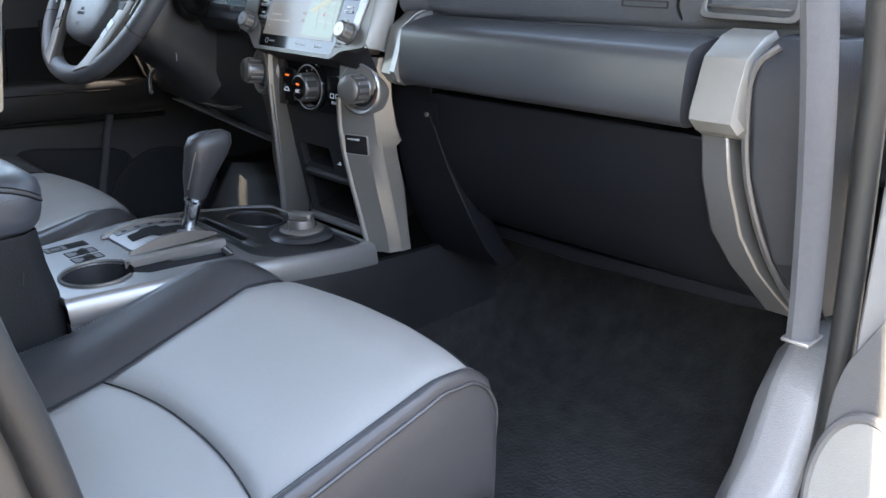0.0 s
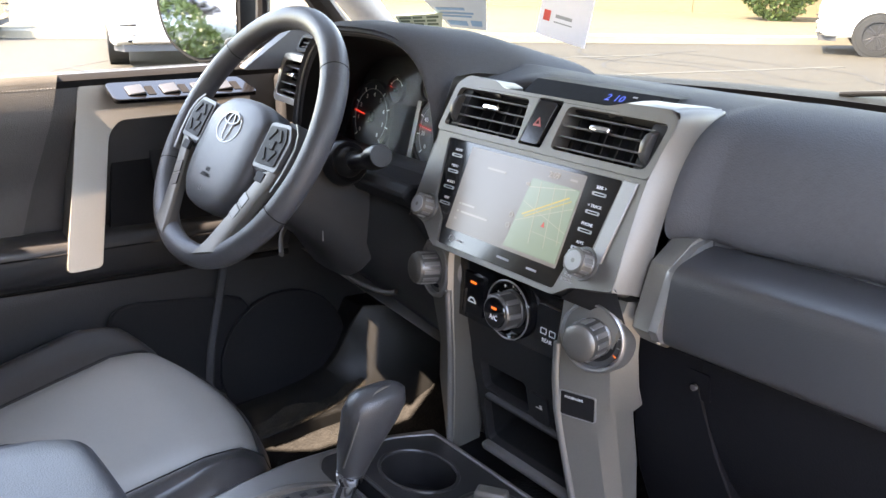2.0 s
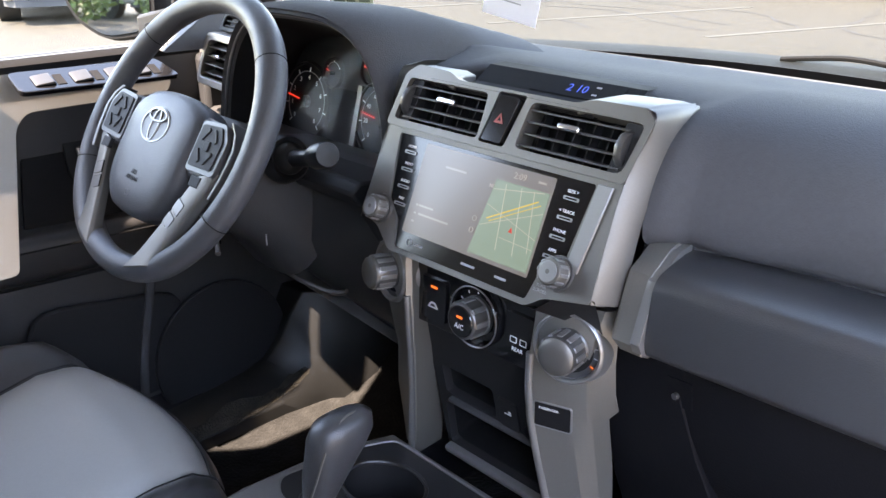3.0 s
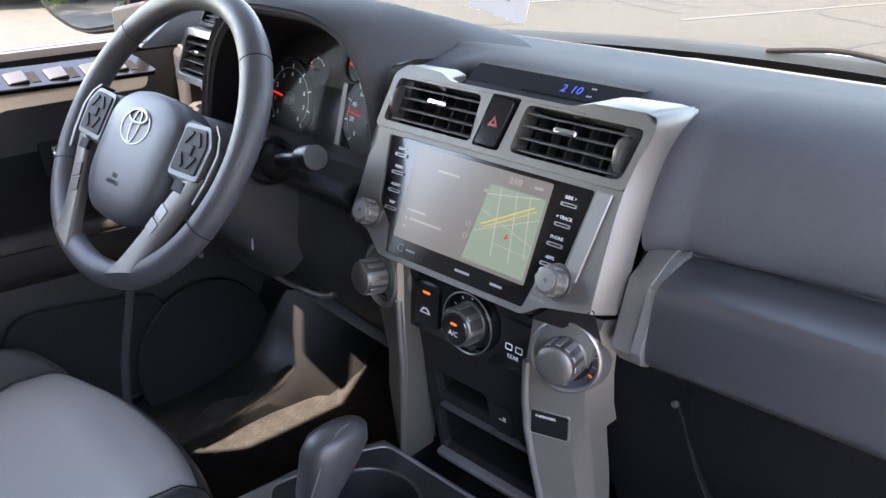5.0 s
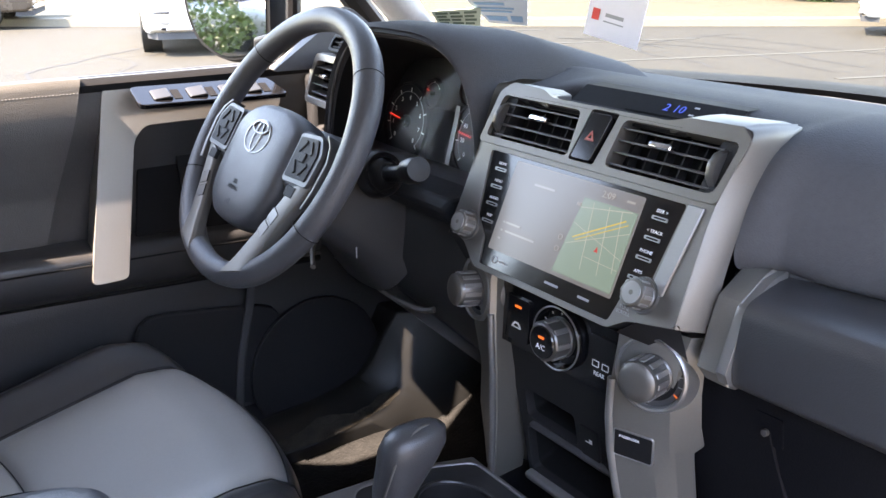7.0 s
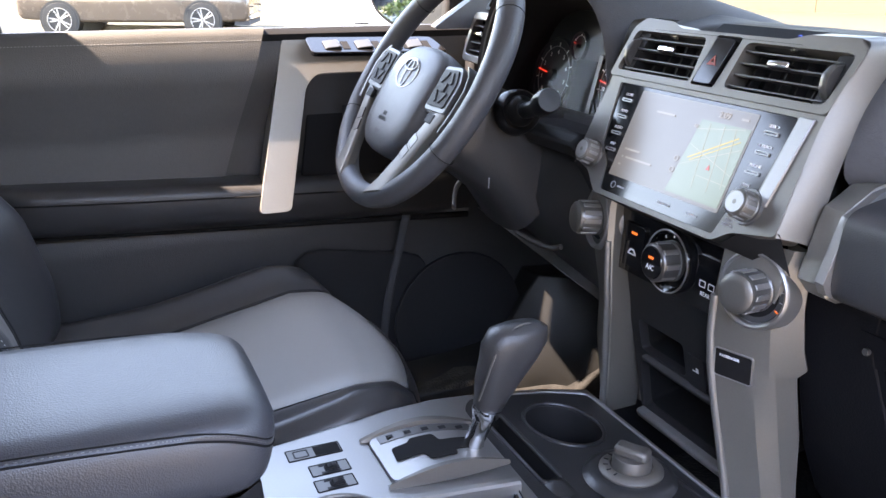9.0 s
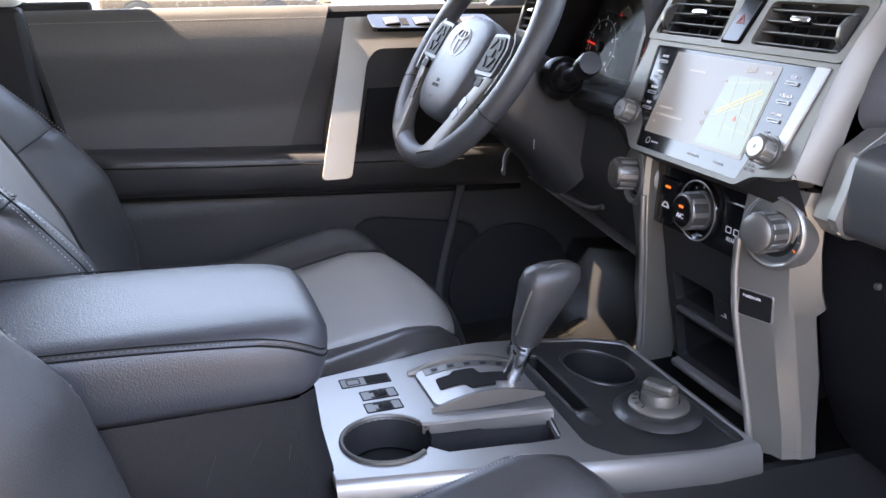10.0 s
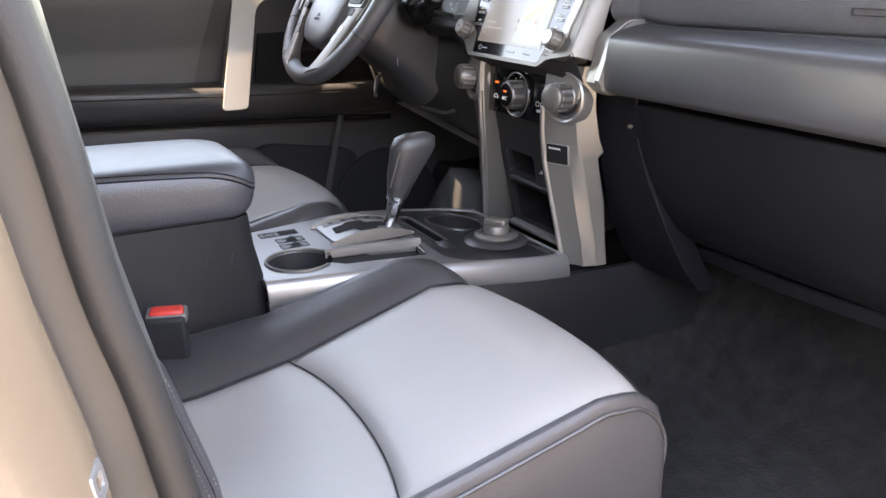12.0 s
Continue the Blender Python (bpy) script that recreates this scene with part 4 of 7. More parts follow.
def lit(name, color, k):
    m = bpy.data.materials.new(name)
    m.use_nodes = True
    b = m.node_tree.nodes["Principled BSDF"]
    b.inputs["Base Color"].default_value = (color[0] * 0.08, color[1] * 0.08, color[2] * 0.08, 1)
    b.inputs["Roughness"].default_value, b.inputs["Specular IOR Level"].default_value = 0.20, 0.4
    b.inputs["Emission Color"].default_value, b.inputs["Emission Strength"].default_value = (*color, 1), k
    return m


MAP_LAND, MAP_ROAD, MAP_MINOR = lit("map_land", (0.38, 0.60, 0.55), 0.017), lit("map_main_road", (0.85, 0.72, 0.18), 0.026), lit("map_street", (0.62, 0.74, 0.72), 0.021)
MAP_MARK, UI_TEXT = lit("map_marker", (0.9, 0.1, 0.1), 0.02), lit("screen_text", (0.8, 0.85, 0.9), 0.014)
mp = at(PN, 0, 0, -0.0012)
part("map", plate([(0.006, -0.098), (0.084, -0.098), (0.084, -0.020), (0.016, -0.020)], 0.0004, at(mp, 0, 0, 0.0004)), MAP_LAND, display, "pale green street map")
for x0, y0, x1, y1, w, mm in ((0.018, -0.060, 0.074, -0.030, 0.0013, MAP_ROAD), (0.022, -0.062, 0.078, -0.033, 0.0008, MAP_ROAD),
                              (0.016, -0.030, 0.078, -0.021, 0.0008, MAP_MINOR), (0.012, -0.068, 0.083, -0.040, 0.0007, MAP_MINOR), (0.030, -0.022, 0.040, -0.087, 0.0007, MAP_MINOR),
                              (0.050, -0.022, 0.062, -0.087, 0.0007, MAP_MINOR), (0.066, -0.022, 0.078, -0.080, 0.0007, MAP_MINOR), (0.014, -0.046, 0.083, -0.066, 0.0006, MAP_MINOR), (0.040, -0.074, 0.083, -0.076, 0.0006, MAP_MINOR)):
    d = Vector((x1 - x0, y1 - y0))
    part("map_road", box((d.length, w, 0.0002), at(mp, (x0 + x1) / 2, (y0 + y1) / 2, 0.0006) @ pose(0, 0, 0, 0, 0, math.degrees(math.atan2(d.y, d.x)))), mm, display)
part("map_arrow", plate([(0.0, 0.003), (-0.0025, -0.0025), (0.0025, -0.0025)], 0.0003, at(mp, 0.052, -0.064, 0.0011)), MAP_MARK, display, "red position arrow")
lettering("screen_clock", "2:09", 0.0095, at(mp, 0.044, -0.012, 0.0006), UI_TEXT, display)
lettering("screen_heading", "NE", 0.0055, at(mp, 0.013, -0.028, 0.0012), UI_TEXT, display)
for x, y, w in ((-0.066, -0.070, 0.022), (-0.052, -0.079, 0.045), (-0.080, -0.070, 0.003), (-0.080, -0.079, 0.003), (-0.080, -0.088, 0.004), (-0.04, -0.023, 0.030), (0.072, -0.012, 0.010)):
    part("text_bar", box((w, 0.0022, 0.0002), at(mp, x, y, 0.0005)), UI_TEXT, display)
for x, y in ((0.003, -0.064), (0.003, -0.076)):
    part("zoom_mark", lathe([(0.0022, 0.0), (0.0022, 0.0003), (0.003, 0.0003), (0.003, 0.0)], at(mp, x, y, 0.0005), 16, cap=False), UI_TEXT, display)
for words, x, y in (("HOME", -0.1125, -0.010), ("MENU", -0.1105, -0.029), ("AUDIO", -0.1085, -0.048), ("MAP", -0.1065, -0.067),
                    ("SEEK >", 0.1080, -0.010), ("< TRACK", 0.1075, -0.029), ("PHONE", 0.1060, -0.048), ("APPS", 0.1050, -0.067)):
    lettering("key_label", words, 0.0044, at(PN, x, y - 0.002, -0.0013), WHITE_INK, screen)
    key = part("key", plate(rounded(-0.0085, -0.0018, 0.0085, 0.0018, 0.001), 0.002, at(PN, x, y - 0.0085, -0.0002), [rounded(-0.0072, -0.0008, 0.0072, 0.0008, 0.0005)]), SILVER_LIGHT, screen, "silver-rimmed key")
for x, w, h in ((-0.062, 0.013, 0.0018), (0.012, 0.019, 0.0024), (0.056, 0.015, 0.0024)):
    part("brand_bar", box((w, h, 0.0003), at(PN, x, -0.1115, -0.0013)), GREY_INK, screen)
part("source_dot", lathe([(0.0032, 0.0), (0.0032, 0.0004), (0.004, 0.0004), (0.004, 0.0)], at(PN, -0.076, -0.1115, -0.0014), 20, cap=False), GREY_INK, screen)
part("screen_edge", plate([(0.1335, 0.001), (0.150, 0.001), (0.140, -0.082), (0.112, -0.090), (0.104, -0.096), (0.1025, -0.0935), (0.110, -0.0855), (0.126, -0.079)], 0.003, at(PN, 0, 0, 0.0022)), SILVER_LIGHT, bezel, "bright silver edge strip", bevel=0.001)


def dial(name, m, r, h, mat, parent, label, ribs=0, base=None):
    """A turned knob; with ribs it gets bright grip bars round its edge."""
    k = part(name, lathe([(r * 1.02, 0.0), (r * 1.02, h * 0.15), (r * 0.95, h * 0.2), (r * 0.95, h * 0.90), (r * 0.90, h * 0.97), (r * 0.82, h), (r * 0.6, h * 1.03), (0.0, h * 1.05)], m, 60), mat, parent, label, angle=30)
    for i in range(ribs):
        a = 360 * i / ribs
        part("grip_bar", box((0.0022, r * 0.26, h * 0.66), m @ pose(0, 0, 0, 0, 0, a) @ pose(r * 0.955, 0, h * 0.56)), SILVER_LIGHT, k, bevel=0.0006)
    return k


for x, label in ((-0.147, "small silver volume knob"), (0.1305, "small silver tuning knob")):
    mk = at(PN, 0.1205 if x > 0 else -0.1305, -0.087, 0.0)
    kn = dial("knob", mk, 0.0135, 0.018, SILVER, stack, label, 10)
    part("knob_cap", lathe([(0.0, 0.0188), (0.0098, 0.0188), (0.0105, 0.0172)], mk, 32), SILVER_LIGHT, kn, "pale flat cap")
    part("knob_ring", lathe([(0.0145, 0.0), (0.0145, 0.003), (0.0165, 0.003), (0.017, 0.0)], mk, 32), GUNMETAL, kn)
lettering("knob_label", "TUNE\nSCROLL", 0.0045, at(PN, 0.106, -0.106, 0.0004), GREY_INK, stack)
part("screen_underside", skin([[PN @ Vector((x, -0.127 if abs(x) < 0.11 else -0.100, -0.001)) for x in np.linspace(-0.165, 0.165, 12)],
                               [Vector((x, -0.026, 1.098)) for x in np.linspace(-0.16, 0.16, 12)]]), DARK, stack, "dark underside of the screen surround")

# climate panel
HN = axes((0, -0.030, 1.062), (1, 0, 0), (0, 0.06, 1))
climate = part("climate_panel", plate(soften([(-0.094, -0.034), (0.090, -0.034), (0.094, 0.042), (-0.098, 0.042)], 0.004), 0.012, HN), GLOSS, stack, "glossy black climate panel", bevel=0.001)
part("dial_ring", lathe([(0.0, -0.001), (0.030, -0.001), (0.030, 0.006), (0.032, 0.008), (0.034, 0.006), (0.035, 0.0)], at(HN, 0.004, 0.002), 48, cap=False), GLOSS, climate, "satin ring round the fan dial")
fan = dial("fan_dial", at(HN, 0.004, 0.002), 0.0215, 0.026, GUNMETAL, climate, "ribbed gunmetal fan dial with a black face", 8)
part("dial_edge", tube([at(HN, 0.004 + 0.0335 * math.cos(a), 0.002 + 0.0335 * math.sin(a), 0.0075) @ Vector((0, 0, 0)) for a in np.linspace(0, 2 * math.pi, 48, endpoint=False)], 0.0009, closed=True, n=6), SILVER_LIGHT, climate, "thin silver edge of the dial ring")
part("dial_face", lathe([(0.0, 0.0278), (0.0165, 0.0272), (0.0175, 0.026)], at(HN, 0.004, 0.002), 32), GLOSS, fan, "black dial face")
lettering("dial_label", "A/C", 0.0080, at(HN, 0.004, -0.003, 0.0280), WHITE_INK, fan)
part("dial_lamp", box((0.008, 0.0025, 0.0006), at(HN, 0.004, 0.0075, 0.0278)), ORANGE, fan, "small orange lamp")
for k in range(5):
    a = radians(150 - 30 * k)
    part("fan_mark", box((0.003, 0.0016, 0.0004), at(HN, 0.004 + 0.0265 * math.cos(a), 0.002 + 0.0265 * math.sin(a), 0.001) @ pose(0, 0, 0, 0, 0, math.degrees(a))), WHITE_INK, climate)
part("climate_key", plate(rounded(-0.020, -0.024, 0.020, 0.026, 0.004), 0.004, at(HN, -0.062, -0.002, 0.003)), GLOSS, climate, "black air recirculation key", bevel=0.001)
part("key_lamp", box((0.010, 0.0026, 0.0006), at(HN, -0.060, 0.014, 0.0035)), ORANGE, climate, "small orange lamp")
part("key_sign", plate(soften([(-0.008, -0.003), (0.008, -0.003), (0.006, 0.001), (0.003, 0.004), (-0.003, 0.004), (-0.006, 0.001)], 0.001), 0.0004, at(HN, -0.061, -0.008, 0.0036), [[(-0.005, -0.0015), (0.005, -0.0015), (0.002, 0.002), (-0.002, 0.002)]]), WHITE_INK, climate)
part("climate_key", plate(rounded(-0.022, -0.024, 0.016, 0.026, 0.004), 0.004, at(HN, 0.068, -0.002, 0.003)), GLOSS, climate, "black rear demister key", bevel=0.001)
lettering("key_label", "REAR", 0.0062, at(HN, 0.064, -0.015, 0.0035), WHITE_INK, climate)
for x in (0.058, 0.071):
    part("key_sign", plate(rounded(-0.0045, -0.0035, 0.0045, 0.0035, 0.001), 0.0004, at(HN, x, -0.005, 0.0036), [rounded(-0.0036, -0.0026, 0.0036, 0.0026, 0.0008)]), WHITE_INK, climate)


def side_pillar(s):
    """One silver leg of the stack: its face turns outwards, it leans forward towards its foot."""
    rows = []
    for z, a, b, c, d in ((1.122, (0.088, -0.040), (0.128, -0.034), (0.163, -0.024), (0.167, -0.016)), (1.10, (0.090, -0.044), (0.128, -0.036), (0.158, -0.027), (0.168, -0.012)),
                          (1.06, (0.087, -0.047), (0.126, -0.037), (0.150, -0.028), (0.165, -0.008)), (1.02, (0.086, -0.046), (0.124, -0.035), (0.148, -0.022), (0.162, 0.002)),
                          (0.998, (0.087, -0.044), (0.124, -0.032), (0.147, -0.018), (0.160, 0.012)), (0.988, (0.087, -0.043), (0.125, -0.030), (0.147, -0.016), (0.1525, 0.008)),
                          (0.97, (0.089, -0.041), (0.127, -0.027), (0.147, -0.012), (0.152, 0.012)), (0.92, (0.096, -0.034), (0.134, -0.022), (0.148, -0.002), (0.151, 0.024)),
                          (0.86, (0.106, -0.026), (0.138, -0.011), (0.150, 0.010), (0.153, 0.028)), (0.822, (0.112, -0.022), (0.139, -0.006), (0.151, 0.014), (0.154, 0.032))):
        rows.append([(s * x, y, z) for x, y in ((a[0] + 0.002, 0.03), (a[0], a[1] + 0.006), (a[0] + 0.004, a[1]), (b[0] - 0.006, b[1] - 0.001), (b[0] + 0.006, b[1] + 0.003), (c[0] - 0.002, c[1] - 0.002), (c[0] + 0.001, c[1] + 0.002), d, (d[0] - 0.003, d[1] + 0.004), (d[0] - 0.035, d[1] + 0.010))])
    bm = skin(rows)
    leg = part("leg", bm, SILVER_HALF_LIFTED, stack, "satin silver leg of the stack", bevel=0.0, angle=20)
    # paler silver strip painted in as the highlight along the inner bevel
    part("leg_highlight", tube(smooth_path([Vector(r[2]) + Vector((0, 0.0012, 0)) for r in rows[2:]], 3), 0.0042, n=10), SILVER_LIGHT, leg, "paler strip painting the highlight on the leg's inner edge")
    return leg


for s in (1, -1):
    leg = side_pillar(s)
    # big temperature and fan dials on top of each leg
    md = axes((s * 0.128, -0.032, 1.076), (1, 0.22 * s, 0), (0, 0.10, 1))
    part("dial_bezel", lathe([(0.0400, -0.012), (0.0375, 0.003), (0.0365, 0.006), (0.0345, 0.0075), (0.0325, 0.0065), (0.0315, 0.002), (0.031, 0.002)], md, 56, cap=False), SILVER_LIGHT, leg, "silver dial surround")
    part("dial_scale", lathe([(0.0, 0.001), (0.0318, 0.001)], md, 48, cap=False), SLAT_GREY, leg)
    part("dial_gap", lathe([(0.0, 0.0018), (0.0255, 0.0018)], md, 48, cap=False), VOID, leg)
    for k in range(5):
        a = radians(70 + 10 * k)
        part("warm_mark", box((0.0035, 0.005, 0.0005), at(md, 0.0280 * math.cos(a), 0.0280 * math.sin(a), 0.0016) @ pose(0, 0, 0, 0, 0, math.degrees(a))), RED, leg, "red heat mark")
    for k in range(13):
        a = radians(210 - 20 * k)
        part("scale_mark", box((0.004, 0.001, 0.0004), at(md, 0.0285 * math.cos(a), 0.0285 * math.sin(a), 0.0014) @ pose(0, 0, 0, 0, 0, math.degrees(a))), GREY_INK if k % 6 else ORANGE, leg)
    knob = dial("dial", md, 0.0202, 0.031, GUNMETAL, leg, "large ribbed climate dial", 12)
    part("dial_cap", lathe([(0.0, 0.0355), (0.010, 0.0352), (0.0155, 0.0342), (0.0183, 0.0318), (0.0186, 0.029)], md, 48), SILVER, knob, "satin silver domed dial cap")
PL = axes((0.1145, -0.0362, 0.992), (1, 0.34, 0), (0, -0.08, 1))
# pale rim added to paint the bright edge of a plain recess
lampbox = part("airbag_lamp", plate(rounded(-0.0205, -0.0155, 0.0205, 0.0155, 0.003), 0.008, PL, [rounded(-0.019, -0.014, 0.019, 0.014, 0.002)]), SILVER_LIGHT, stack, "airbag lamp window, a pale rim added for its bright edge", bevel=0.0008)
part("lamp_window", plate(rounded(-0.019, -0.014, 0.019, 0.014, 0.002), 0.006, at(PL, 0, 0, -0.0008)), VOID, lampbox)
lettering("lamp_label", "PASSENGER", 0.0040, at(PL, -0.004, 0.008, -0.0004), WHITE_INK, lampbox)

# black lower centre with open pockets
BN = axes((0, -0.020, 1.026), (1, 0, 0), (0, -0.22, 1))
UP = [(-0.076, -0.106), (0.006, -0.106), (0.006, -0.064), (-0.076, -0.064)]
LOWP = [(-0.086, -0.194), (0.092, -0.194), (0.088, -0.124), (-0.082, -0.124)]
lowface = part("pocket_panel", plate(soften([(-0.092, -0.206), (0.106, -0.206), (0.092, 0.004), (-0.092, 0.004)], 0.003), 0.012, BN, [soften(UP, 0.006), soften(LOWP, 0.008)]), DARK, stack, "black panel with two open pockets", bevel=0.002)
for o in (UP, LOWP):
    big = [(p[0] * 1.04, p[1]) for p in o]
    rings = [[at(BN, p[0], p[1], z) @ Vector((0, 0, 0)) for p in soften(big, 0.006)] for z in (-0.010, -0.10)]
    bm = loft(rings, True, False)
    bm.faces.new([v for v in bm.verts][-len(rings[0]):])
    part("pocket", bm, VOID, lowface, "dark storage pocket")
part("pocket_lip", box((0.186, 0.010, 0.014), at(BN, 0.003, -0.200, 0.004)), SCUFF, lowface, "pale grey pocket lip", bevel=0.003)
part("pocket_lip", box((0.150, 0.005, 0.010), at(BN, 0.006, -0.112, 0.002)), DASH, lowface, bevel=0.002)
usb = part("usb_port", plate(rounded(-0.014, -0.020, 0.014, 0.020, 0.003), 0.004, at(BN, 0.029, -0.088, 0.003)), DARK, lowface, "black charging socket cover", bevel=0.001)
part("usb_sign", box((0.010, 0.0012, 0.0004), at(BN, 0.029, -0.086, 0.0033)), WHITE_INK, usb)
part("usb_sign", box((0.004, 0.004, 0.0004), at(BN, 0.032, -0.083, 0.0033)), WHITE_INK, usb)
part("socket", lathe([(0.013, 0.0), (0.014, 0.004), (0.011, 0.004), (0.0105, 0.001), (0.0, 0.001)], at(BN, 0.064, -0.095, 0.001), 28), DARK, lowface, "round power socket")


# ---- steering wheel and column ----
wheel = thing("steering_wheel", (-0.404, -0.149, 1.209), "black leather steering wheel with satin silver lower spokes", "steering wheel")
WM = Matrix.Translation((-0.404, -0.149, 1.2086)) @ pose(0, 0, 0, 0, 0, 1.2) @ pose(0, 0, 0, 57.6, 0, 0) @ pose(0, 0, 0, 0, 0, -1.4)   # x right, y up the rim, z to the driver
RR = 0.176
RIM = [WM @ Vector((RR * math.cos(a), max(RR * math.sin(a), -0.150 + (RR * math.sin(a) + 0.150) * 0.85), 0)) for a in (2 * math.pi * k / 96 for k in range(96))]
rim = part("rim", tube(RIM, [0.0160 + 0.0022 * max(0, math.cos(2 * (2 * math.pi * k / 96 - math.radians(35)))) ** 2 for k in range(96)], closed=True, n=16), WHEEL_LEATHER, wheel, "black leather rim")
for a in (40, 140, 205, 335):
    c, w = Vector((RR * math.cos(radians(a)), RR * math.sin(radians(a)), 0)), Vector((math.cos(radians(a)), math.sin(radians(a)), 0))
    part("rim_seam", tube([WM @ (c + w * 0.0180 * math.cos(q) + Vector((0, 0, 0.0180 * math.sin(q)))) for q in np.linspace(0, 2 * math.pi, 24, endpoint=False)], 0.0006, closed=True, n=6), VOID, rim)
hub_out = [(0.0, 0.048), (0.035, 0.046), (0.062, 0.036), (0.079, 0.018), (0.081, -0.018), (0.079, -0.060), (0.066, -0.092), (0.040, -0.110), (0.0, -0.114)]
hub_out += [(-x, y) for x, y in reversed(hub_out[1:-1])]
hub_s = [(p.x, p.y) for p in smooth_path([(x, y, 0) for x, y in hub_out], 4, True)]
rings = [[WM @ Vector((x * f, (y + 0.033) * f - 0.033, z)) for x, y in hub_s] for f, z in ((0.96, -0.03), (1.0, -0.004), (0.995, 0.006), (0.96, 0.014), (0.88, 0.019), (0.6, 0.0235), (0.25, 0.0245))]
hub = part("hub", loft(rings), WHEEL_LEATHER, wheel, "black airbag cover", angle=70)
# emblem: a chromed oval with plain inner ovals
em = at(WM, 0, 0.0, 0.0225)
for rx, ry, tz in ((0.0300, 0.0215, 0.0), (0.0085, 0.0200, 0.0005), (0.0200, 0.0080, 0.001)):
    yy = 0.0125 if ry < 0.01 else 0.0
    part("emblem", tube([em @ Vector((rx * math.cos(a), yy + ry * math.sin(a), 0.001 + tz)) for a in np.linspace(0, 2 * math.pi, 40, endpoint=False)], 0.0017, closed=True, n=8), SILVER_LIGHT, hub, "satin chromed oval emblem")
part("emblem_well", lathe([(0.0, 0.0), (0.0308, 0.0), (0.0318, -0.001)], em @ Matrix.Diagonal((1.0, 0.74, 1, 1)), 40), DARK, hub)
lettering("airbag_words", "SRS\nAIRBAG", 0.0080, at(WM, 0, -0.066, 0.0245), DARK, hub)
part("airbag_sign", plate(rounded(-0.004, -0.004, 0.004, 0.004, 0.001), 0.0005, at(WM, 0, -0.088, 0.0236), [rounded(-0.003, -0.003, 0.003, 0.003, 0.0008)]), DULL_SKIN, hub)


def spoke(s):
    """Upper spoke with its key pad in a grey frame, and the silver lower spoke."""
    rings = [[WM @ Vector((s * x, y + dy, z + dz)) for y, z in ((0.034, -0.004), (0.026, 0.008), (-0.034, 0.008), (-0.044, -0.004), (-0.010, -0.018), (0.028, -0.018))] for x, dy, dz in ((0.06, 0, 0.004), (0.12, -0.004, 0.003), (0.172, -0.010, -0.004))]
    part("spoke", loft(rings), WHEEL_LEATHER, wheel, "black upper spoke", bevel=0.004, angle=60)
    key = part("key_pad", plate(soften([(s * 0.082, 0.027), (s * 0.128, 0.030), (s * 0.143, 0.010), (s * 0.140, -0.032), (s * 0.082, -0.034)], 0.006), 0.012, at(WM, 0, 0, 0.0155)), SLAT_GREY, wheel, "dark grey key pad frame", bevel=0.002)
    part("key", plate(soften([(s * 0.087, 0.022), (s * 0.125, 0.025), (s * 0.136, 0.008), (s * 0.134, -0.026), (s * 0.087, -0.028)], 0.004), 0.004, at(WM, 0, 0, 0.0175)), DARK, key, "black thumb keys", bevel=0.001)
    for q in ((-1, 1), (1, 1), (-1, -1), (1, -1)):
        a, b = Vector((s * 0.111 + q[0] * 0.005, q[1] * 0.020 - 0.001)), Vector((s * 0.111 + q[0] * 0.015, q[1] * 0.006 - 0.001))
        d, n = (b - a), Vector((-(b - a).y, (b - a).x)).normalized() * 0.0022
        part("key_edge", plate([tuple(a - n), tuple(b - n), tuple(b + n), tuple(a + n)], 0.002, at(WM, 0, 0, 0.0192)), DARK, key, bevel=0.0006)
    part("key_mark", box((0.011, 0.012, 0.003), at(WM, s * 0.111, -0.001, 0.018)), DARK, key, "square centre key", bevel=0.0008)
    part("small_key", box((0.020, 0.013, 0.006), at(WM, s * 0.112, -0.043, 0.013)), DARK, wheel, "black phone key", bevel=0.001)
    rings = []
    for f, z, wd, th in ((0.0, 0.012, 0.018, 0.012), (0.12, 0.013, 0.020, 0.012), (0.5, 0.013, 0.021, 0.012), (0.8, 0.014, 0.023, 0.014), (1.0, 0.0165, 0.027, 0.020)):
        c = Vector((s * 0.128, -0.030, 0)).lerp(Vector((s * 0.074, -0.160, 0)), f)
        rings.append([WM @ (c + Vector((s * x, x * 0.35, z + zz))) for x, zz in ((-wd, -th), (-wd, -0.002), (-wd + 0.004, 0.002), (wd - 0.014, 0.002), (wd - 0.004, -0.002), (wd, -th))])
    low = part("lower_spoke", loft(rings), SILVER, wheel, "satin silver lower spoke", bevel=0.0012)
    rings = [[WM @ Vector((s * x, y, z)) for x, z in ((x0, -0.006), (x0 + 0.002, 0.013), (x0 + 0.007, 0.014), (x0 + 0.010, -0.006))] for x0, y in ((0.128, 0.034), (0.142, 0.022), (0.150, 0.004), (0.148, -0.030), (0.142, -0.055))]
    part("frame_strip", loft(rings), GUNMETAL, low, "gunmetal strip round the key pad", bevel=0.001)
    for f in (0.36, 0.50):
        c = Vector((s * 0.128, -0.030, 0)).lerp(Vector((s * 0.074, -0.160, 0)), f)
        part("spoke_key", plate(rounded(-0.008, -0.0075, 0.008, 0.0075, 0.0015), 0.002, at(WM, c.x - s * 0.006, c.y, 0.0158) @ pose(0, 0, 0, 0, 0, -22 * s)), GUNMETAL, low, bevel=0.0006)
        part("key_gap", plate(rounded(-0.0088, -0.0083, 0.0088, 0.0083, 0.0015), 0.001, at(WM, c.x - s * 0.006, c.y, 0.0152) @ pose(0, 0, 0, 0, 0, -22 * s)), VOID, low)


spoke(1)
spoke(-1)

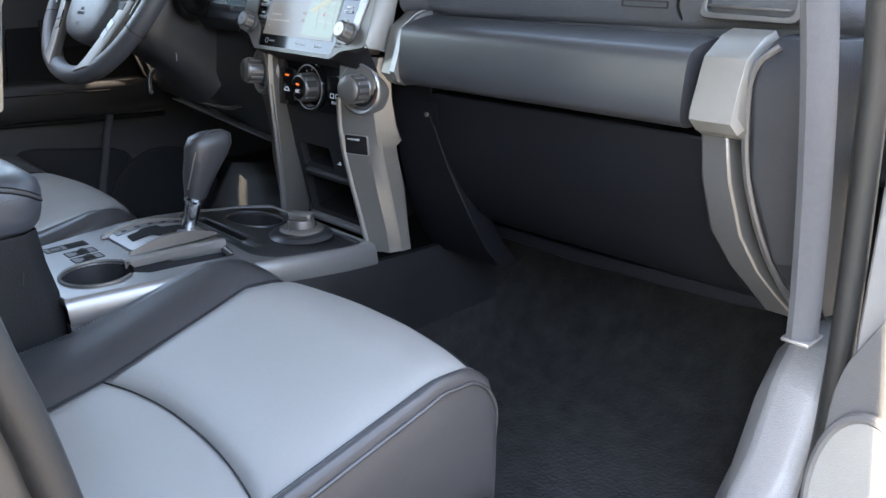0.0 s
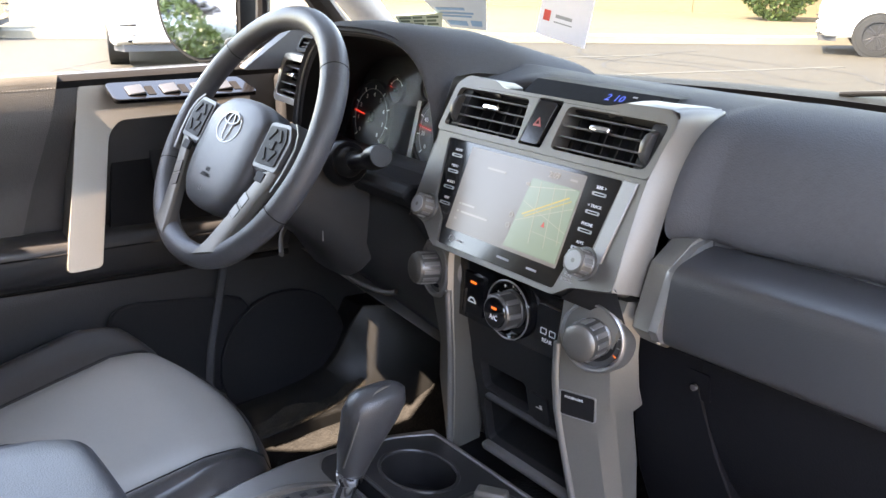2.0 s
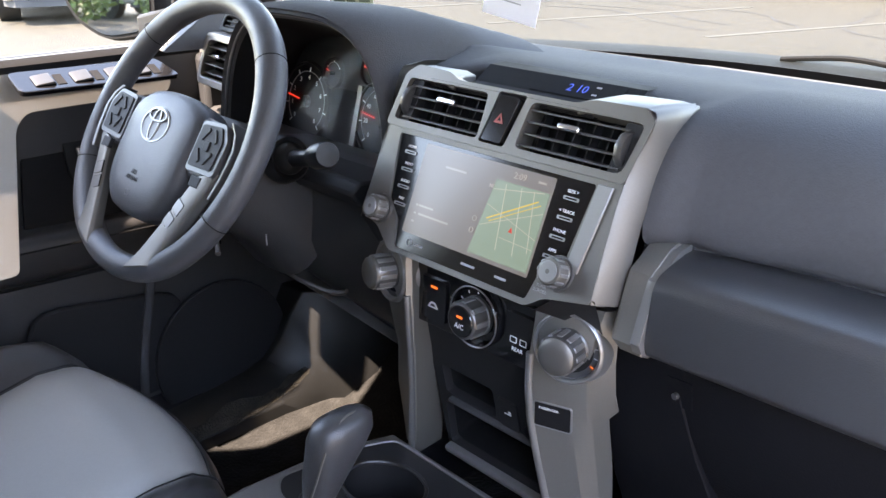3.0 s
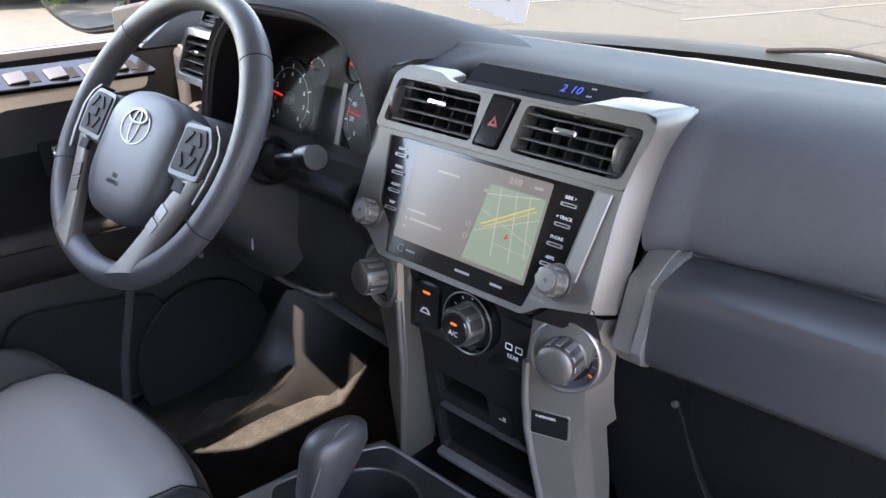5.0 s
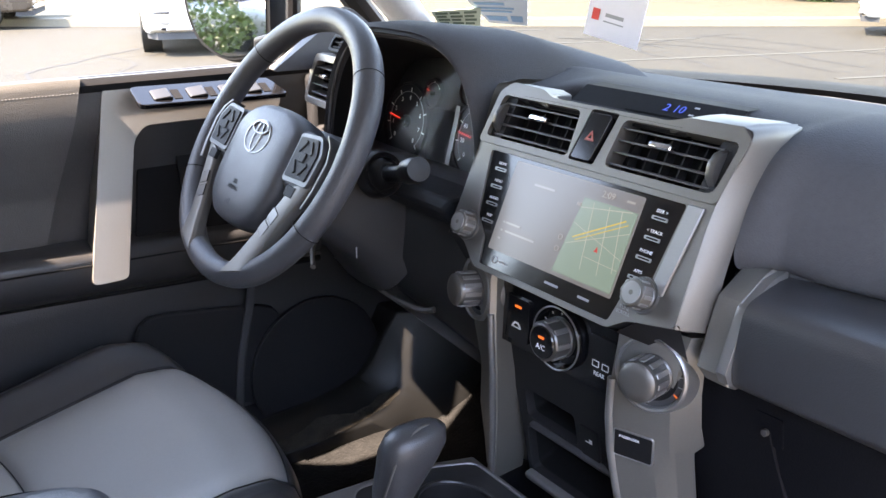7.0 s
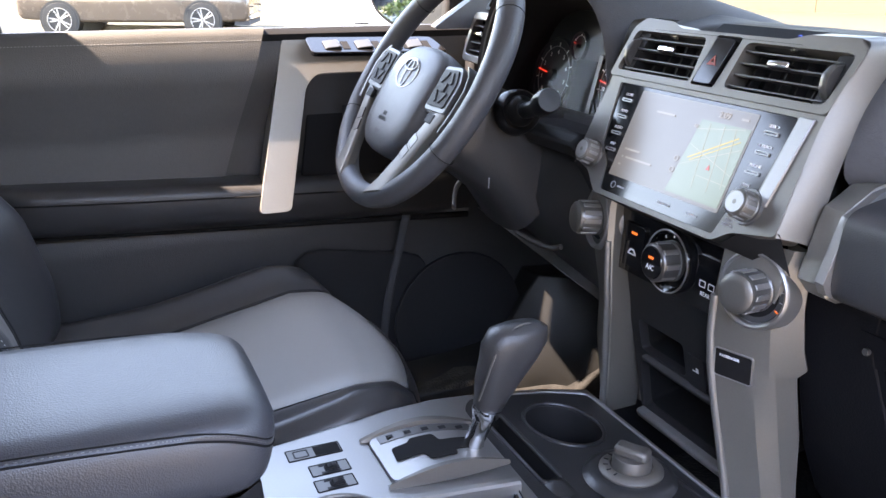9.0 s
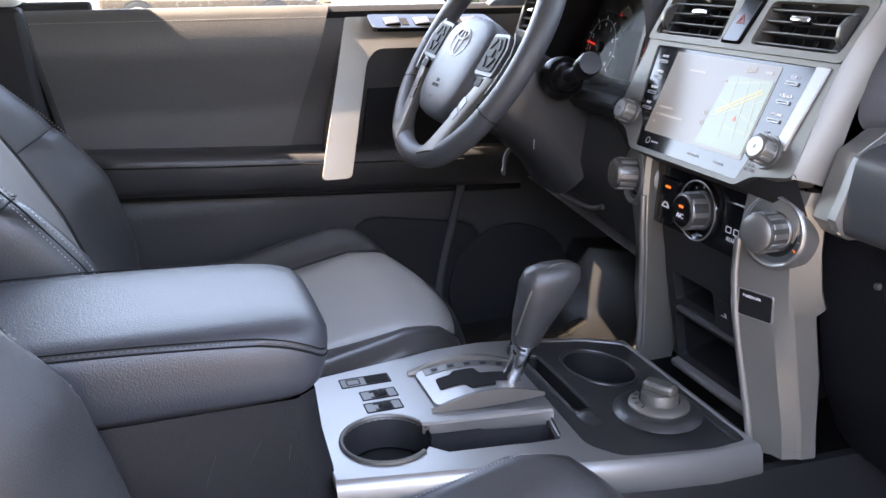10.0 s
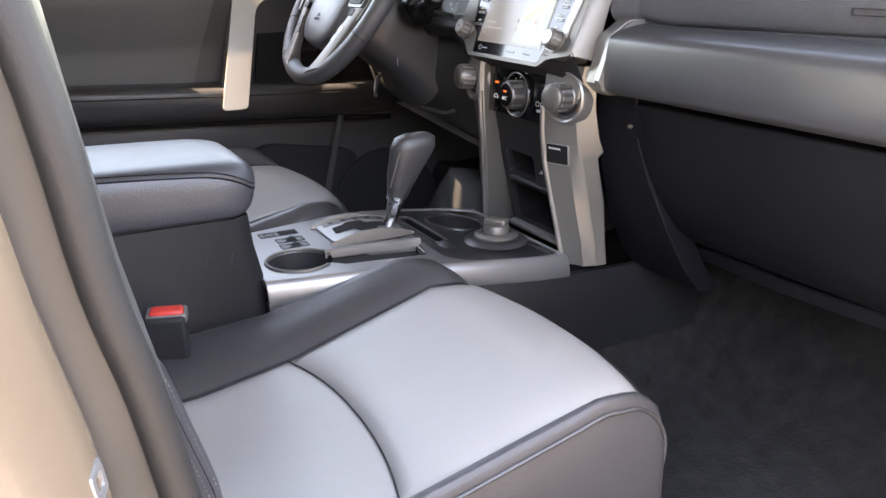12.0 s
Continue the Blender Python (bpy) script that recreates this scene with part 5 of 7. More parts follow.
column = thing("steering_column", (-0.381, 0.0, 1.14), "black plastic steering column cover with control stalks", "steering column")
CM = WM
part("shroud", loft([[CM @ Vector((0.072 * w * math.copysign(abs(math.cos(a)) ** 0.6, math.cos(a)), -0.018 + h * math.copysign(abs(math.sin(a)) ** 0.6, math.sin(a)), z)) for a in np.linspace(0, 2 * math.pi, 28, endpoint=False)]
                     for w, h, z in ((0.70, 0.045, -0.035), (0.98, 0.062, -0.045), (1.05, 0.068, -0.09), (1.1, 0.075, -0.16), (1.25, 0.10, -0.22))]), DULL_SKIN, column, "black column shroud", angle=60)
st = [Vector(p) for p in ((-0.305, -0.050, 1.176), (-0.262, -0.056, 1.186), (-0.232, -0.062, 1.195), (-0.212, -0.067, 1.2015))]
stalk = part("stalk", tube(st, [0.011, 0.0105, 0.0095, 0.012]), STALK_BLACK, column, "black wiper stalk")
d = (st[-1] - st[-2]).normalized()
part("stalk_end", tube([st[-1] - d * 0.012, st[-1] - d * 0.010, st[-1] + d * 0.020, st[-1] + d * 0.024, st[-1] + d * 0.0245], [0.012, 0.0150, 0.0154, 0.0138, 0.0001], n=24), STALK_BLACK, stalk, "round knob at the stalk's end")
part("stalk_collar", lathe([(0.031, -0.02), (0.029, -0.004), (0.026, 0.0), (0.021, -0.004), (0.019, 0.004), (0.012, 0.010)], axes(st[0] + d * 0.012, (0, 1, 0.2), (-0.3, 0, 1)), 28), STALK_BLACK, stalk, "black stalk collar")
stl = [CM @ Vector((-p[0], p[1], p[2])) for p in ((0.066, 0.022, -0.075), (0.105, 0.030, -0.070), (0.150, 0.036, -0.062))]
part("stalk", tube(stl, [0.010, 0.0095, 0.0115]), GLOSS, column, "black light stalk")
part("tilt_lever", tube(smooth_path([(-0.46, -0.03, 1.07), (-0.49, -0.055, 1.035), (-0.47, -0.07, 1.005)], 5), [0.006] * 5 + [0.007] * 5 + [0.008], n=8, flat=0.5), SCUFF, column, "grey tilt lever")
ign = axes((-0.196, 0.004, 1.142), (0.9, 0.45, 0), (0, 0.3, 1))
part("ignition_lock", lathe([(0.019, -0.03), (0.019, 0.0), (0.016, 0.003), (0.012, 0.003), (0.011, 0.0), (0.0, 0.0)], ign, 32), GUNMETAL, column, "metal-rimmed ignition lock")
part("label_strip", box((0.0014, 0.014, 0.0006), axes((-0.275, -0.108, 1.092), (0.8, 0.6, 0), (0.35, 0.3, 0.8))), GREY_INK, column)

# ---- centre console ----
console = thing("center_console", (0.0, -0.3, 0.72), "centre console with a pale silver top, cup holder and padded armrest", "center console")
C0 = axes((0, 0, 0.872), (1, 0, 0), (0, 1, 0))


def top_z(y):
    return 0.874 if y < -0.30 else 0.874 - 0.030 * ((y + 0.30) / 0.27) ** 1.3


EDGE = [(-0.476, 0.106), (-0.44, 0.113), (-0.38, 0.124), (-0.30, 0.140), (-0.24, 0.150), (-0.16, 0.154), (-0.09, 0.152), (-0.03, 0.142)]
# sides
for s in (1, -1):
    rows = []
    for y, x in EDGE:
        z = top_z(y)
        rows.append([(s * (x + 0.004), y, z - 0.030), (s * (x + 0.012), y, z - 0.05), (s * (x + 0.016), y, 0.76), (s * (x + 0.020), y, 0.68), (s * (x + 0.035), y, 0.60)])
    rows.append([(s * p[0] if s < 0 else p[0], 0.22, p[2] - 0.01) for p in [(abs(q[0]), q[1], q[2]) for q in rows[-1]]] if s > 0 else [(-abs(q[0]), 0.22, q[2] - 0.01) for q in rows[-1]])
    part("side_panel", skin(rows, 0.012, up=(s, 0, 0)), CONSOLE_BLACK, console, "black console side", angle=50)
    rows = []
    for y, x in EDGE:
        z = top_z(y)
        rows.append([(s * (x - 0.004), y, z), (s * x, y, z - 0.002), (s * (x + 0.004), y, z - 0.008), (s * (x + 0.008), y, z - 0.028), (s * (x + 0.004), y, z - 0.034)])
    part("edge_trim", skin(rows), SILVER_LIGHT, console, "pale silver edge trim", angle=50)

# silver top plate with cup holder, tray and gate openings
right = [(x - 0.003, y) for y, x in EDGE]
left = [(-x + 0.003, y) for y, x in reversed(EDGE)]
hole = [(0.048 + 0.0445 * math.cos(radians(a)), -0.412 + 0.0445 * math.sin(radians(a))) for a in np.linspace(112, 415, 30)] + [(0.090, -0.360), (0.0985, -0.244), (0.054, -0.236), (0.040, -0.356)]
GATE = [(-0.078, -0.345), (0.008, -0.345), (0.012, -0.232), (-0.066, -0.226)]
FRONT = [(0.115, -0.222), (0.142, -0.196), (0.142, -0.09), (0.128, -0.036), (-0.128, -0.036), (-0.142, -0.09), (-0.142, -0.196), (-0.115, -0.214)]
bm = plate([*right, *left], 0.010, C0, [hole, soften(GATE, 0.012), soften(FRONT, 0.012)])
for v in bm.verts:
    v.co.z += top_z(v.co.y) - 0.872
part("top_plate", bm, SILVER_LIGHT, console, "pale satin silver top plate", bevel=0.0015)
cupm = axes((0.048, -0.412, 0.874), (1, 0, 0), (0, 1, 0))
part("cup_holder", lathe([(0.0455, 0.0), (0.044, -0.004), (0.041, -0.03), (0.039, -0.07), (0.0, -0.07)], cupm, 40, cap=False), DARK, console, "deep black cup holder")
part("cup_rim", tube([cupm @ Vector((0.0455 * math.cos(radians(a)), 0.0455 * math.sin(radians(a)), 0.001)) for a in np.linspace(96, 400, 40)], 0.0025, n=8), SILVER, console, "silver cup holder rim")
part("cup_step", lathe([(0.043, -0.034), (0.037, -0.034), (0.037, -0.038), (0.043, -0.038)], cupm, 40), DARK, console)
bm = loft([[Vector((p[0] * f + 0.068 * (1 - f), p[1] * f - 0.30 * (1 - f), z)) for p in soften([(0.040, -0.369), (0.092, -0.369), (0.0995, -0.244), (0.053, -0.235)], 0.008)] for f, z in ((1.03, 0.872), (0.96, 0.835))], True, False)
bm.faces.new([v for v in bm.verts][-(len(bm.verts) // 2):])
part("tray", bm, DARK, console, "narrow black tray")
part("tray_rim", skin([[(x - 0.010, y, 0.8745), (x - 0.006, y, 0.8795), (x + 0.002, y, 0.8800), (x + 0.0045, y, 0.878), (x + 0.005, y, 0.868)] for x, y in ((0.036, -0.372), (0.040, -0.355), (0.046, -0.300), (0.0535, -0.240), (0.0545, -0.232))]), SILVER_LIGHT, console, "raised silver tray rim", angle=35)

# switches behind the gate
for x, y, w, h, nm in ((-0.083, -0.402, 0.022, 0.058, "recessed rear window switch"), (-0.047, -0.395, 0.021, 0.041, "dark seat heater thumb wheel switch"), (-0.019, -0.397, 0.021, 0.041, "dark seat heater thumb wheel switch")):
    sw = part("switch", plate(rounded(x - w / 2, y - h / 2, x + w / 2, y + h / 2, 0.0015), 0.003, at(C0, 0, 0, 0.0028), [rounded(x - w / 2 + 0.0014, y - h / 2 + 0.0014, x + w / 2 - 0.0014, y + h / 2 - 0.0014, 0.001)]), VOID, console, nm, bevel=0.0004)
    part("switch_floor", plate(rounded(x - w / 2 + 0.001, y - h / 2 + 0.001, x + w / 2 - 0.001, y + h / 2 - 0.001, 0.001), 0.001, at(C0, 0, 0, 0.0024)), GUNMETAL, sw, "grey switch face")
    if h > 0.05:
        part("switch_well", loft([[at(C0, x + dx, y + dy, dz) @ Vector((0, 0, 0)) for dx, dy, dz in ((-0.009, 0.0, 0.0026), (0.009, 0.0, 0.0026), (0.009, 0.027, 0.0026), (-0.009, 0.027, 0.0026))], [at(C0, x + dx, y + dy, 0.0030) @ Vector((0, 0, 0)) for dx, dy in ((-0.008, 0.004), (0.008, 0.018), (0.008, 0.026), (-0.008, 0.026))]]), VOID, sw, "dark finger well")
        part("switch_sign", plate(rounded(x - 0.007, y - 0.022, x + 0.007, y - 0.006, 0.002), 0.0003, at(C0, 0, 0, 0.0028), [rounded(x - 0.0055, y - 0.0205, x + 0.0055, y - 0.0075, 0.0015)]), DARK, sw)
    else:
        part("thumb_wheel", lathe([(0.0, -0.004), (0.008, -0.004), (0.0085, -0.003), (0.0085, 0.003), (0.008, 0.004), (0.0, 0.004)], at(C0, x, y + 0.002, -0.0015) @ pose(0, 0, 0, 0, 90, 0), 24, wave=lambda a: 1 + 0.04 * math.cos(12 * a)), DARK, sw, "ribbed thumb wheel")
        for dx in (-0.007, 0.007):
            part("switch_sign", plate([(x + dx - 0.002, y - 0.010), (x + dx + 0.002, y - 0.010), (x + dx + 0.002, y + 0.010), (x + dx - 0.002, y + 0.010)], 0.0003, at(C0, 0, 0, 0.0028)), DARK, sw)

# selector gate
def dome(y):
    """The gate plate rises towards its middle."""
    return 0.010 * max(0.0, math.sin(math.pi * min(1.0, max(0.0, (y + 0.352) / 0.130))))


def domed(bm):
    bmesh.ops.subdivide_edges(bm, edges=[e for e in bm.edges if abs(e.verts[0].co.y - e.verts[1].co.y) > 0.015], cuts=5)
    for v in bm.verts:
        v.co.z += dome(v.co.y)
    return bm


gate = part("selector_gate", domed(plate(soften([(p[0] * 0.99, p[1]) for p in GATE], 0.010), 0.006, at(C0, 0, 0, 0.004))), SILVER_LIGHT, console, "bright selector gate plate", bevel=0.0)
slot = [(-0.044, -0.330), (-0.020, -0.332), (-0.018, -0.304), (-0.004, -0.300), (-0.003, -0.272), (-0.013, -0.270), (-0.012, -0.238), (-0.034, -0.238), (-0.034, -0.280), (-0.048, -0.283), (-0.050, -0.308), (-0.044, -0.312)]
part("slot", domed(plate(soften(slot, 0.003, 3), 0.001, at(C0, 0, 0, 0.0055))), VOID, gate, "black zigzag slot")
part("slot_band", domed(plate([(-0.074, -0.336), (-0.060, -0.336), (-0.050, -0.234), (-0.064, -0.234)], 0.001, at(C0, 0, 0, 0.0050))), GUNMETAL, gate, "dark band with gear marks")
for k in range(5):
    y = -0.324 + 0.019 * k
    part("gear_mark", box((0.006, 0.0075, 0.0004), at(C0, -0.0655 + 0.0025 * k, y, 0.0055 + dome(y))), DARK, gate)
for sg, xa, xb in ((-1, -0.079, -0.067), (1, 0.009, 0.013)):
    rows = []
    for f in np.linspace(0, 1, 15):
        y, x = -0.352 + 0.130 * f, xa + (xb - xa) * f
        swell = math.sin(math.pi * f)
        z0 = 0.875
        rows.append([(x - sg * 0.0015, y, z0), (x, y, z0 + 0.002 + dome(y) * 1.35), (x + sg * (0.003 + 0.004 * swell), y, z0 + 0.003 + dome(y) * 1.35), (x + sg * (0.004 + 0.005 * swell), y, z0 - 0.001)])
    part("gate_rim", skin(rows), SILVER, gate, "arched silver gate rim", angle=35)
# forward black tray with drive mode knob
SLOT = (-0.098, -0.201, 0.048, -0.178)
CUPC, CUPR = (-0.060, -0.112), (0.050, 0.044)
cup_line = [(CUPC[0] + CUPR[0] * math.cos(a), CUPC[1] + CUPR[1] * math.sin(a)) for a in np.linspace(0, 2 * math.pi, 36, endpoint=False)]
bm = plate(soften([(p[0] * 1.01, p[1]) for p in FRONT], 0.012), 0.006, C0, [rounded(*SLOT, 0.006), cup_line])
for v in bm.verts:
    v.co.z += top_z(v.co.y) - 0.872 - 0.002
front = part("front_tray", bm, SATIN_BLACK, console, "black front tray", bevel=0.002)
bm = loft([[(x, y, top_z(y) - z) for x, y in rounded(SLOT[0] + k, SLOT[1] + k, SLOT[2] - k, SLOT[3] - k, 0.006)] for k, z in ((0, 0.004), (0.0015, 0.028))], True, False)
bm.faces.new([v for v in bm.verts][-20:])
part("coin_slot", bm, VOID, front, "narrow black slot")
part("slot_rim", tube([(x, y, top_z(y) - 0.0012) for x, y in rounded(SLOT[0] - 0.001, SLOT[1] - 0.001, SLOT[2] + 0.001, SLOT[3] + 0.001, 0.007)], 0.0026, closed=True, n=8), SATIN_BLACK, front, "raised slot rim")
part("slot_scoop", loft([[(x, y, top_z(-0.19) - 0.002 + h * math.sin(math.pi * k / 8)) for k, y in enumerate(np.linspace(-0.203, -0.176, 9))] for x, h in ((0.046, 0.0), (0.050, 0.006), (0.058, 0.007), (0.070, 0.003), (0.076, 0.0))], False, False), SATIN_BLACK, front, "rounded finger scoop", angle=60)
part("cup_lip", tube([(x, y, top_z(y) - 0.001) for x, y in ((CUPC[0] + 1.03 * (p - CUPC[0]), CUPC[1] + 1.03 * (q - CUPC[1])) for p, q in cup_line)], 0.0024, closed=True, n=8), SATIN_BLACK, front, "raised cup rim")
part("tray_ridge", tube([(0.066, -0.056, top_z(-0.056)), (0.100, -0.054, top_z(-0.054)), (0.132, -0.052, top_z(-0.052))], 0.0026, n=8), SATIN_BLACK, front)
bm = loft([[(CUPC[0] + f * (x - CUPC[0]), CUPC[1] + f * (y - CUPC[1]), top_z(y) - z) for x, y in cup_line] for f, z in ((1, 0.004), (0.94, 0.012), (0.88, 0.045))], True, False)
bm.faces.new([v for v in bm.verts][-36:])
part("front_cup", bm, VOID, front, "shallow black cup")
bm = loft([[(0.067 + 0.050 * f * math.cos(a), -0.110 + 0.048 * f * math.sin(a), z) for a in np.linspace(0, 2 * math.pi, 36, endpoint=False)] for f, z in ((1.0, 0.860), (0.90, 0.865), (0.78, 0.867), (0.70, 0.867))])
part("knob_mound", bm, SATIN_BLACK, front, "raised black base of the drive mode knob", angle=60)
km = axes((0.066, -0.108, 0.867), (1, 0, 0), (0, 1, 0))
mode = part("mode_ring", lathe([(0.033, 0.0), (0.033, 0.002), (0.030, 0.005), (0.022, 0.006), (0.021, 0.003)], km, 48), SILVER, console, "silver ring with drive mode marks")
for k in range(5):
    a = radians(200 + 22 * k)
    part("ring_mark", box((0.005, 0.0016, 0.0004), at(km, 0.0265 * math.cos(a), 0.0265 * math.sin(a), 0.0058) @ pose(0, 0, 0, 0, 0, math.degrees(a))), DARK, mode)
kn = part("mode_knob", lathe([(0.0205, 0.003), (0.0200, 0.013), (0.0185, 0.017), (0.0, 0.017)], km, 40), SILVER, console, "satin drive mode knob")
part("knob_grip", box((0.036, 0.019, 0.012), at(km, 0, 0, 0.021) @ pose(0, 0, 0, 0, 0, 32)), SILVER, kn, "raised knob grip", bevel=0.004)

# gear selector
shifter = thing("gear_shift", (-0.020, -0.246, 0.872), "black leather gear selector on a chrome stem", "gear shift")
sp = [Vector((-0.022, -0.250, 0.872)), Vector((-0.016, -0.243, 0.900)), Vector((-0.010, -0.238, 0.922))]
part("stem", tube(sp, [0.011, 0.0105, 0.012], n=16), CHROME, shifter, "chromed stem")
part("collar", tube([sp[2] - Vector((0, 0, 0.004)), sp[2] + Vector((0, 0, 0.003)), sp[2] + Vector((0.001, 0.001, 0.008))], [0.0135, 0.015, 0.0145], n=20), CHROME, shifter, "chromed collar")
rings = []
for z, cx, cy, a, b in ((0.926, -0.010, -0.236, 0.0125, 0.015), (0.940, -0.008, -0.233, 0.0150, 0.018), (0.962, -0.005, -0.227, 0.0185, 0.0245), (0.985, -0.002, -0.218, 0.0210, 0.0305),
                        (1.002, 0.000, -0.213, 0.0215, 0.0345), (1.016, 0.001, -0.210, 0.0185, 0.0310), (1.022, 0.002, -0.209, 0.010, 0.020)):
    rings.append([(cx + a * math.copysign(abs(math.cos(t)) ** 0.8, math.cos(t)), cy + b * math.copysign(abs(math.sin(t)) ** 0.8, math.sin(t)), z) for t in np.linspace(0, 2 * math.pi, 28, endpoint=False)])
knob = part("knob", loft(rings), LEATHER, shifter, "black leather selector knob", angle=70)
part("knob_inlay", tube(smooth_path([(0.002, -0.2525, 0.945), (0.009, -0.2480, 0.970), (0.0135, -0.2425, 0.993), (0.0135, -0.2320, 1.0130), (0.009, -0.211, 1.0232), (0.004, -0.190, 1.0185)], 6), 0.0013, n=6), SILVER, knob, "thin silver inlay line")

# armrest box
def spline_rings(rings, n):
    """More rings between the given ones, each point on a smooth line."""
    lines = [smooth_path(l, n) for l in zip(*rings)]
    return [list(r) for r in zip(*lines)]


def arm_section(y, zt, zb, hw, q, lean):
    """One cross section of the lid: q is the height of the seam below the top, lean how far its foot lies behind its top."""
    h = zt - zb
    half = [(0.0, 0.0), (0.45, 0.006), (0.76, 0.025), (0.91, q * 0.38), (0.975, q * 0.70), (0.997, q * 0.93), (0.990, q), (1.002, q * 1.05 + 0.01),
            (1.018, q + (1 - q) * 0.30), (1.022, q + (1 - q) * 0.58), (1.005, q + (1 - q) * 0.86), (0.95, 1.0)]
    pts = [(x * hw, y - lean * f, zt - h * f) for x, f in half]
    return pts + [(-x, yy, z) for x, yy, z in reversed(pts[1:])]


ARM = ((-0.4690, 1.000, 0.986, 0.052, 0.50, 0.002), (-0.4680, 1.011, 0.972, 0.076, 0.48, 0.010), (-0.4730, 1.020, 0.964, 0.090, 0.42, 0.018), (-0.487, 1.0285, 0.961, 0.0970, 0.34, 0.022), (-0.515, 1.0340, 0.961, 0.1000, 0.26, 0.016),
       (-0.56, 1.0365, 0.961, 0.101, 0.20, 0.006), (-0.70, 1.040, 0.961, 0.100, 0.14, 0.0), (-0.88, 1.038, 0.961, 0.098, 0.12, 0.0))
arm_rings = spline_rings([arm_section(*a) for a in ARM], 4)
arm = part("armrest", loft(arm_rings), ARM_SKIN, console, "black leather-covered armrest lid with stitched seams", angle=60)
for side_k, s in ((6, 1), (len(arm_rings[0]) - 6, -1)):
    seam = [Vector(r[side_k]) for r in arm_rings[3:]]
    part("seam", tube([p + Vector((s * 0.0002, 0, 0)) for p in seam], 0.0012, n=6), VOID, arm)
    bm = bmesh.new()
    fine = smooth_path([p + Vector((s * 0.0012, 0.0004, 0.0036)) for p in seam], 14)
    for a, b in zip(fine[::2], fine[1::2]):
        tube([a, a.lerp(b, 0.8)], 0.0004, n=5, bm=bm)
    part("seam", tube([p + Vector((s * 0.0006, 0.0003, 0.0064)) for p in seam], 0.0007, n=6), VOID, arm)
    tagged(part("stitches", bm, SCUFF, arm, "grey stitching"), kind="stuff")
rows = []
for z, hw, y in ((0.9615, 0.0975, -0.486), (0.92, 0.099, -0.482), (0.88, 0.102, -0.474), (0.80, 0.108, -0.47), (0.62, 0.118, -0.46)):
    rows.append([(-hw, -0.90, z), (-hw, y - 0.02, z), (-hw + 0.016, y, z), (hw - 0.016, y, z), (hw, y - 0.02, z), (hw, -0.90, z)])
part("console_box", skin(rows), CONSOLE_BLACK, console, "scratched black storage box under the armrest", angle=50)
for x, y, z, a, ln in ((0.1022, -0.585, 0.905, 70, 0.035), (0.1022, -0.545, 0.918, 60, 0.022), (0.1022, -0.515, 0.912, 80, 0.016), (0.1022, -0.60, 0.94, 75, 0.012)):
    part("scratch", box((0.0003, ln, 0.0004), pose(x - 0.0008, y, z, a)), DASH, console)


# ---- seats ----
def cushion(u, v, xc, lift):
    """A point of a seat cushion: u across in metres from its middle, v from 0 at the front's foot to 1 at the rear."""
    prof = [(0.0, -0.235, 0.690), (0.10, -0.205, 0.745), (0.20, -0.198, 0.800), (0.28, -0.212, 0.838), (0.34, -0.240, 0.858), (0.42, -0.285, 0.862), (0.55, -0.375, 0.842), (0.70, -0.485, 0.817), (0.85, -0.600, 0.806), (1.0, -0.74, 0.806)]
    y, z = lerp_table(prof, v)
    cs = [(0.0, -0.006), (0.09, -0.004), (0.172, 0.0), (0.205, 0.014), (0.232, 0.020), (0.256, 0.006), (0.272, -0.035), (0.276, -0.09), (0.272, -0.15)]
    if u * xc > 0 and xc < 0:
        cs = [(0.0, -0.006), (0.09, -0.004), (0.172, 0.0), (0.198, 0.014), (0.226, 0.026), (0.250, 0.018), (0.264, -0.024), (0.266, -0.09), (0.262, -0.15)]
    elif u * xc > 0:
        cs = [(0.0, -0.006), (0.09, -0.004), (0.174, 0.0), (0.185, 0.006), (0.191, 0.006), (0.196, -0.001), (0.200, -0.03), (0.200, -0.09), (0.195, -0.15)]
    a = abs(u)
    idx = min(int(a), 7)
    p, q = cs[idx], cs[idx + 1]
    f = a - idx
    w, dz = p[0] + (q[0] - p[0]) * f, p[1] + (q[1] - p[1]) * f
    if u * xc < 0:                      # the inner bolster widens towards the rear
        w -= 0.046 * max(0.0, min(1.0, (v - 0.42) / 0.45)) * (a / 2 if a < 2 else max(0.0, (4 - a) / 2))
    if xc < 0:
        y -= 0.032
    front = max(0.0, min(1.0, (0.34 - v) / 0.3))
    if dz > 0:
        dz *= (1 - front) * (0.75 + 0.5 * v)
    else:
        dz *= 1 - front * 0.55
    if w > 0.174:
        w = 0.174 + (w - 0.174) * (0.40 + 0.60 * min(1, v / 0.45))
    near = max(0.0, min(1.0, (0.62 - v) / 0.28))
    y += near * 0.036 * (1 - (w / 0.18) ** 2)
    return Vector((xc + math.copysign(w, u), y, max(0.66, z + dz + lift)))


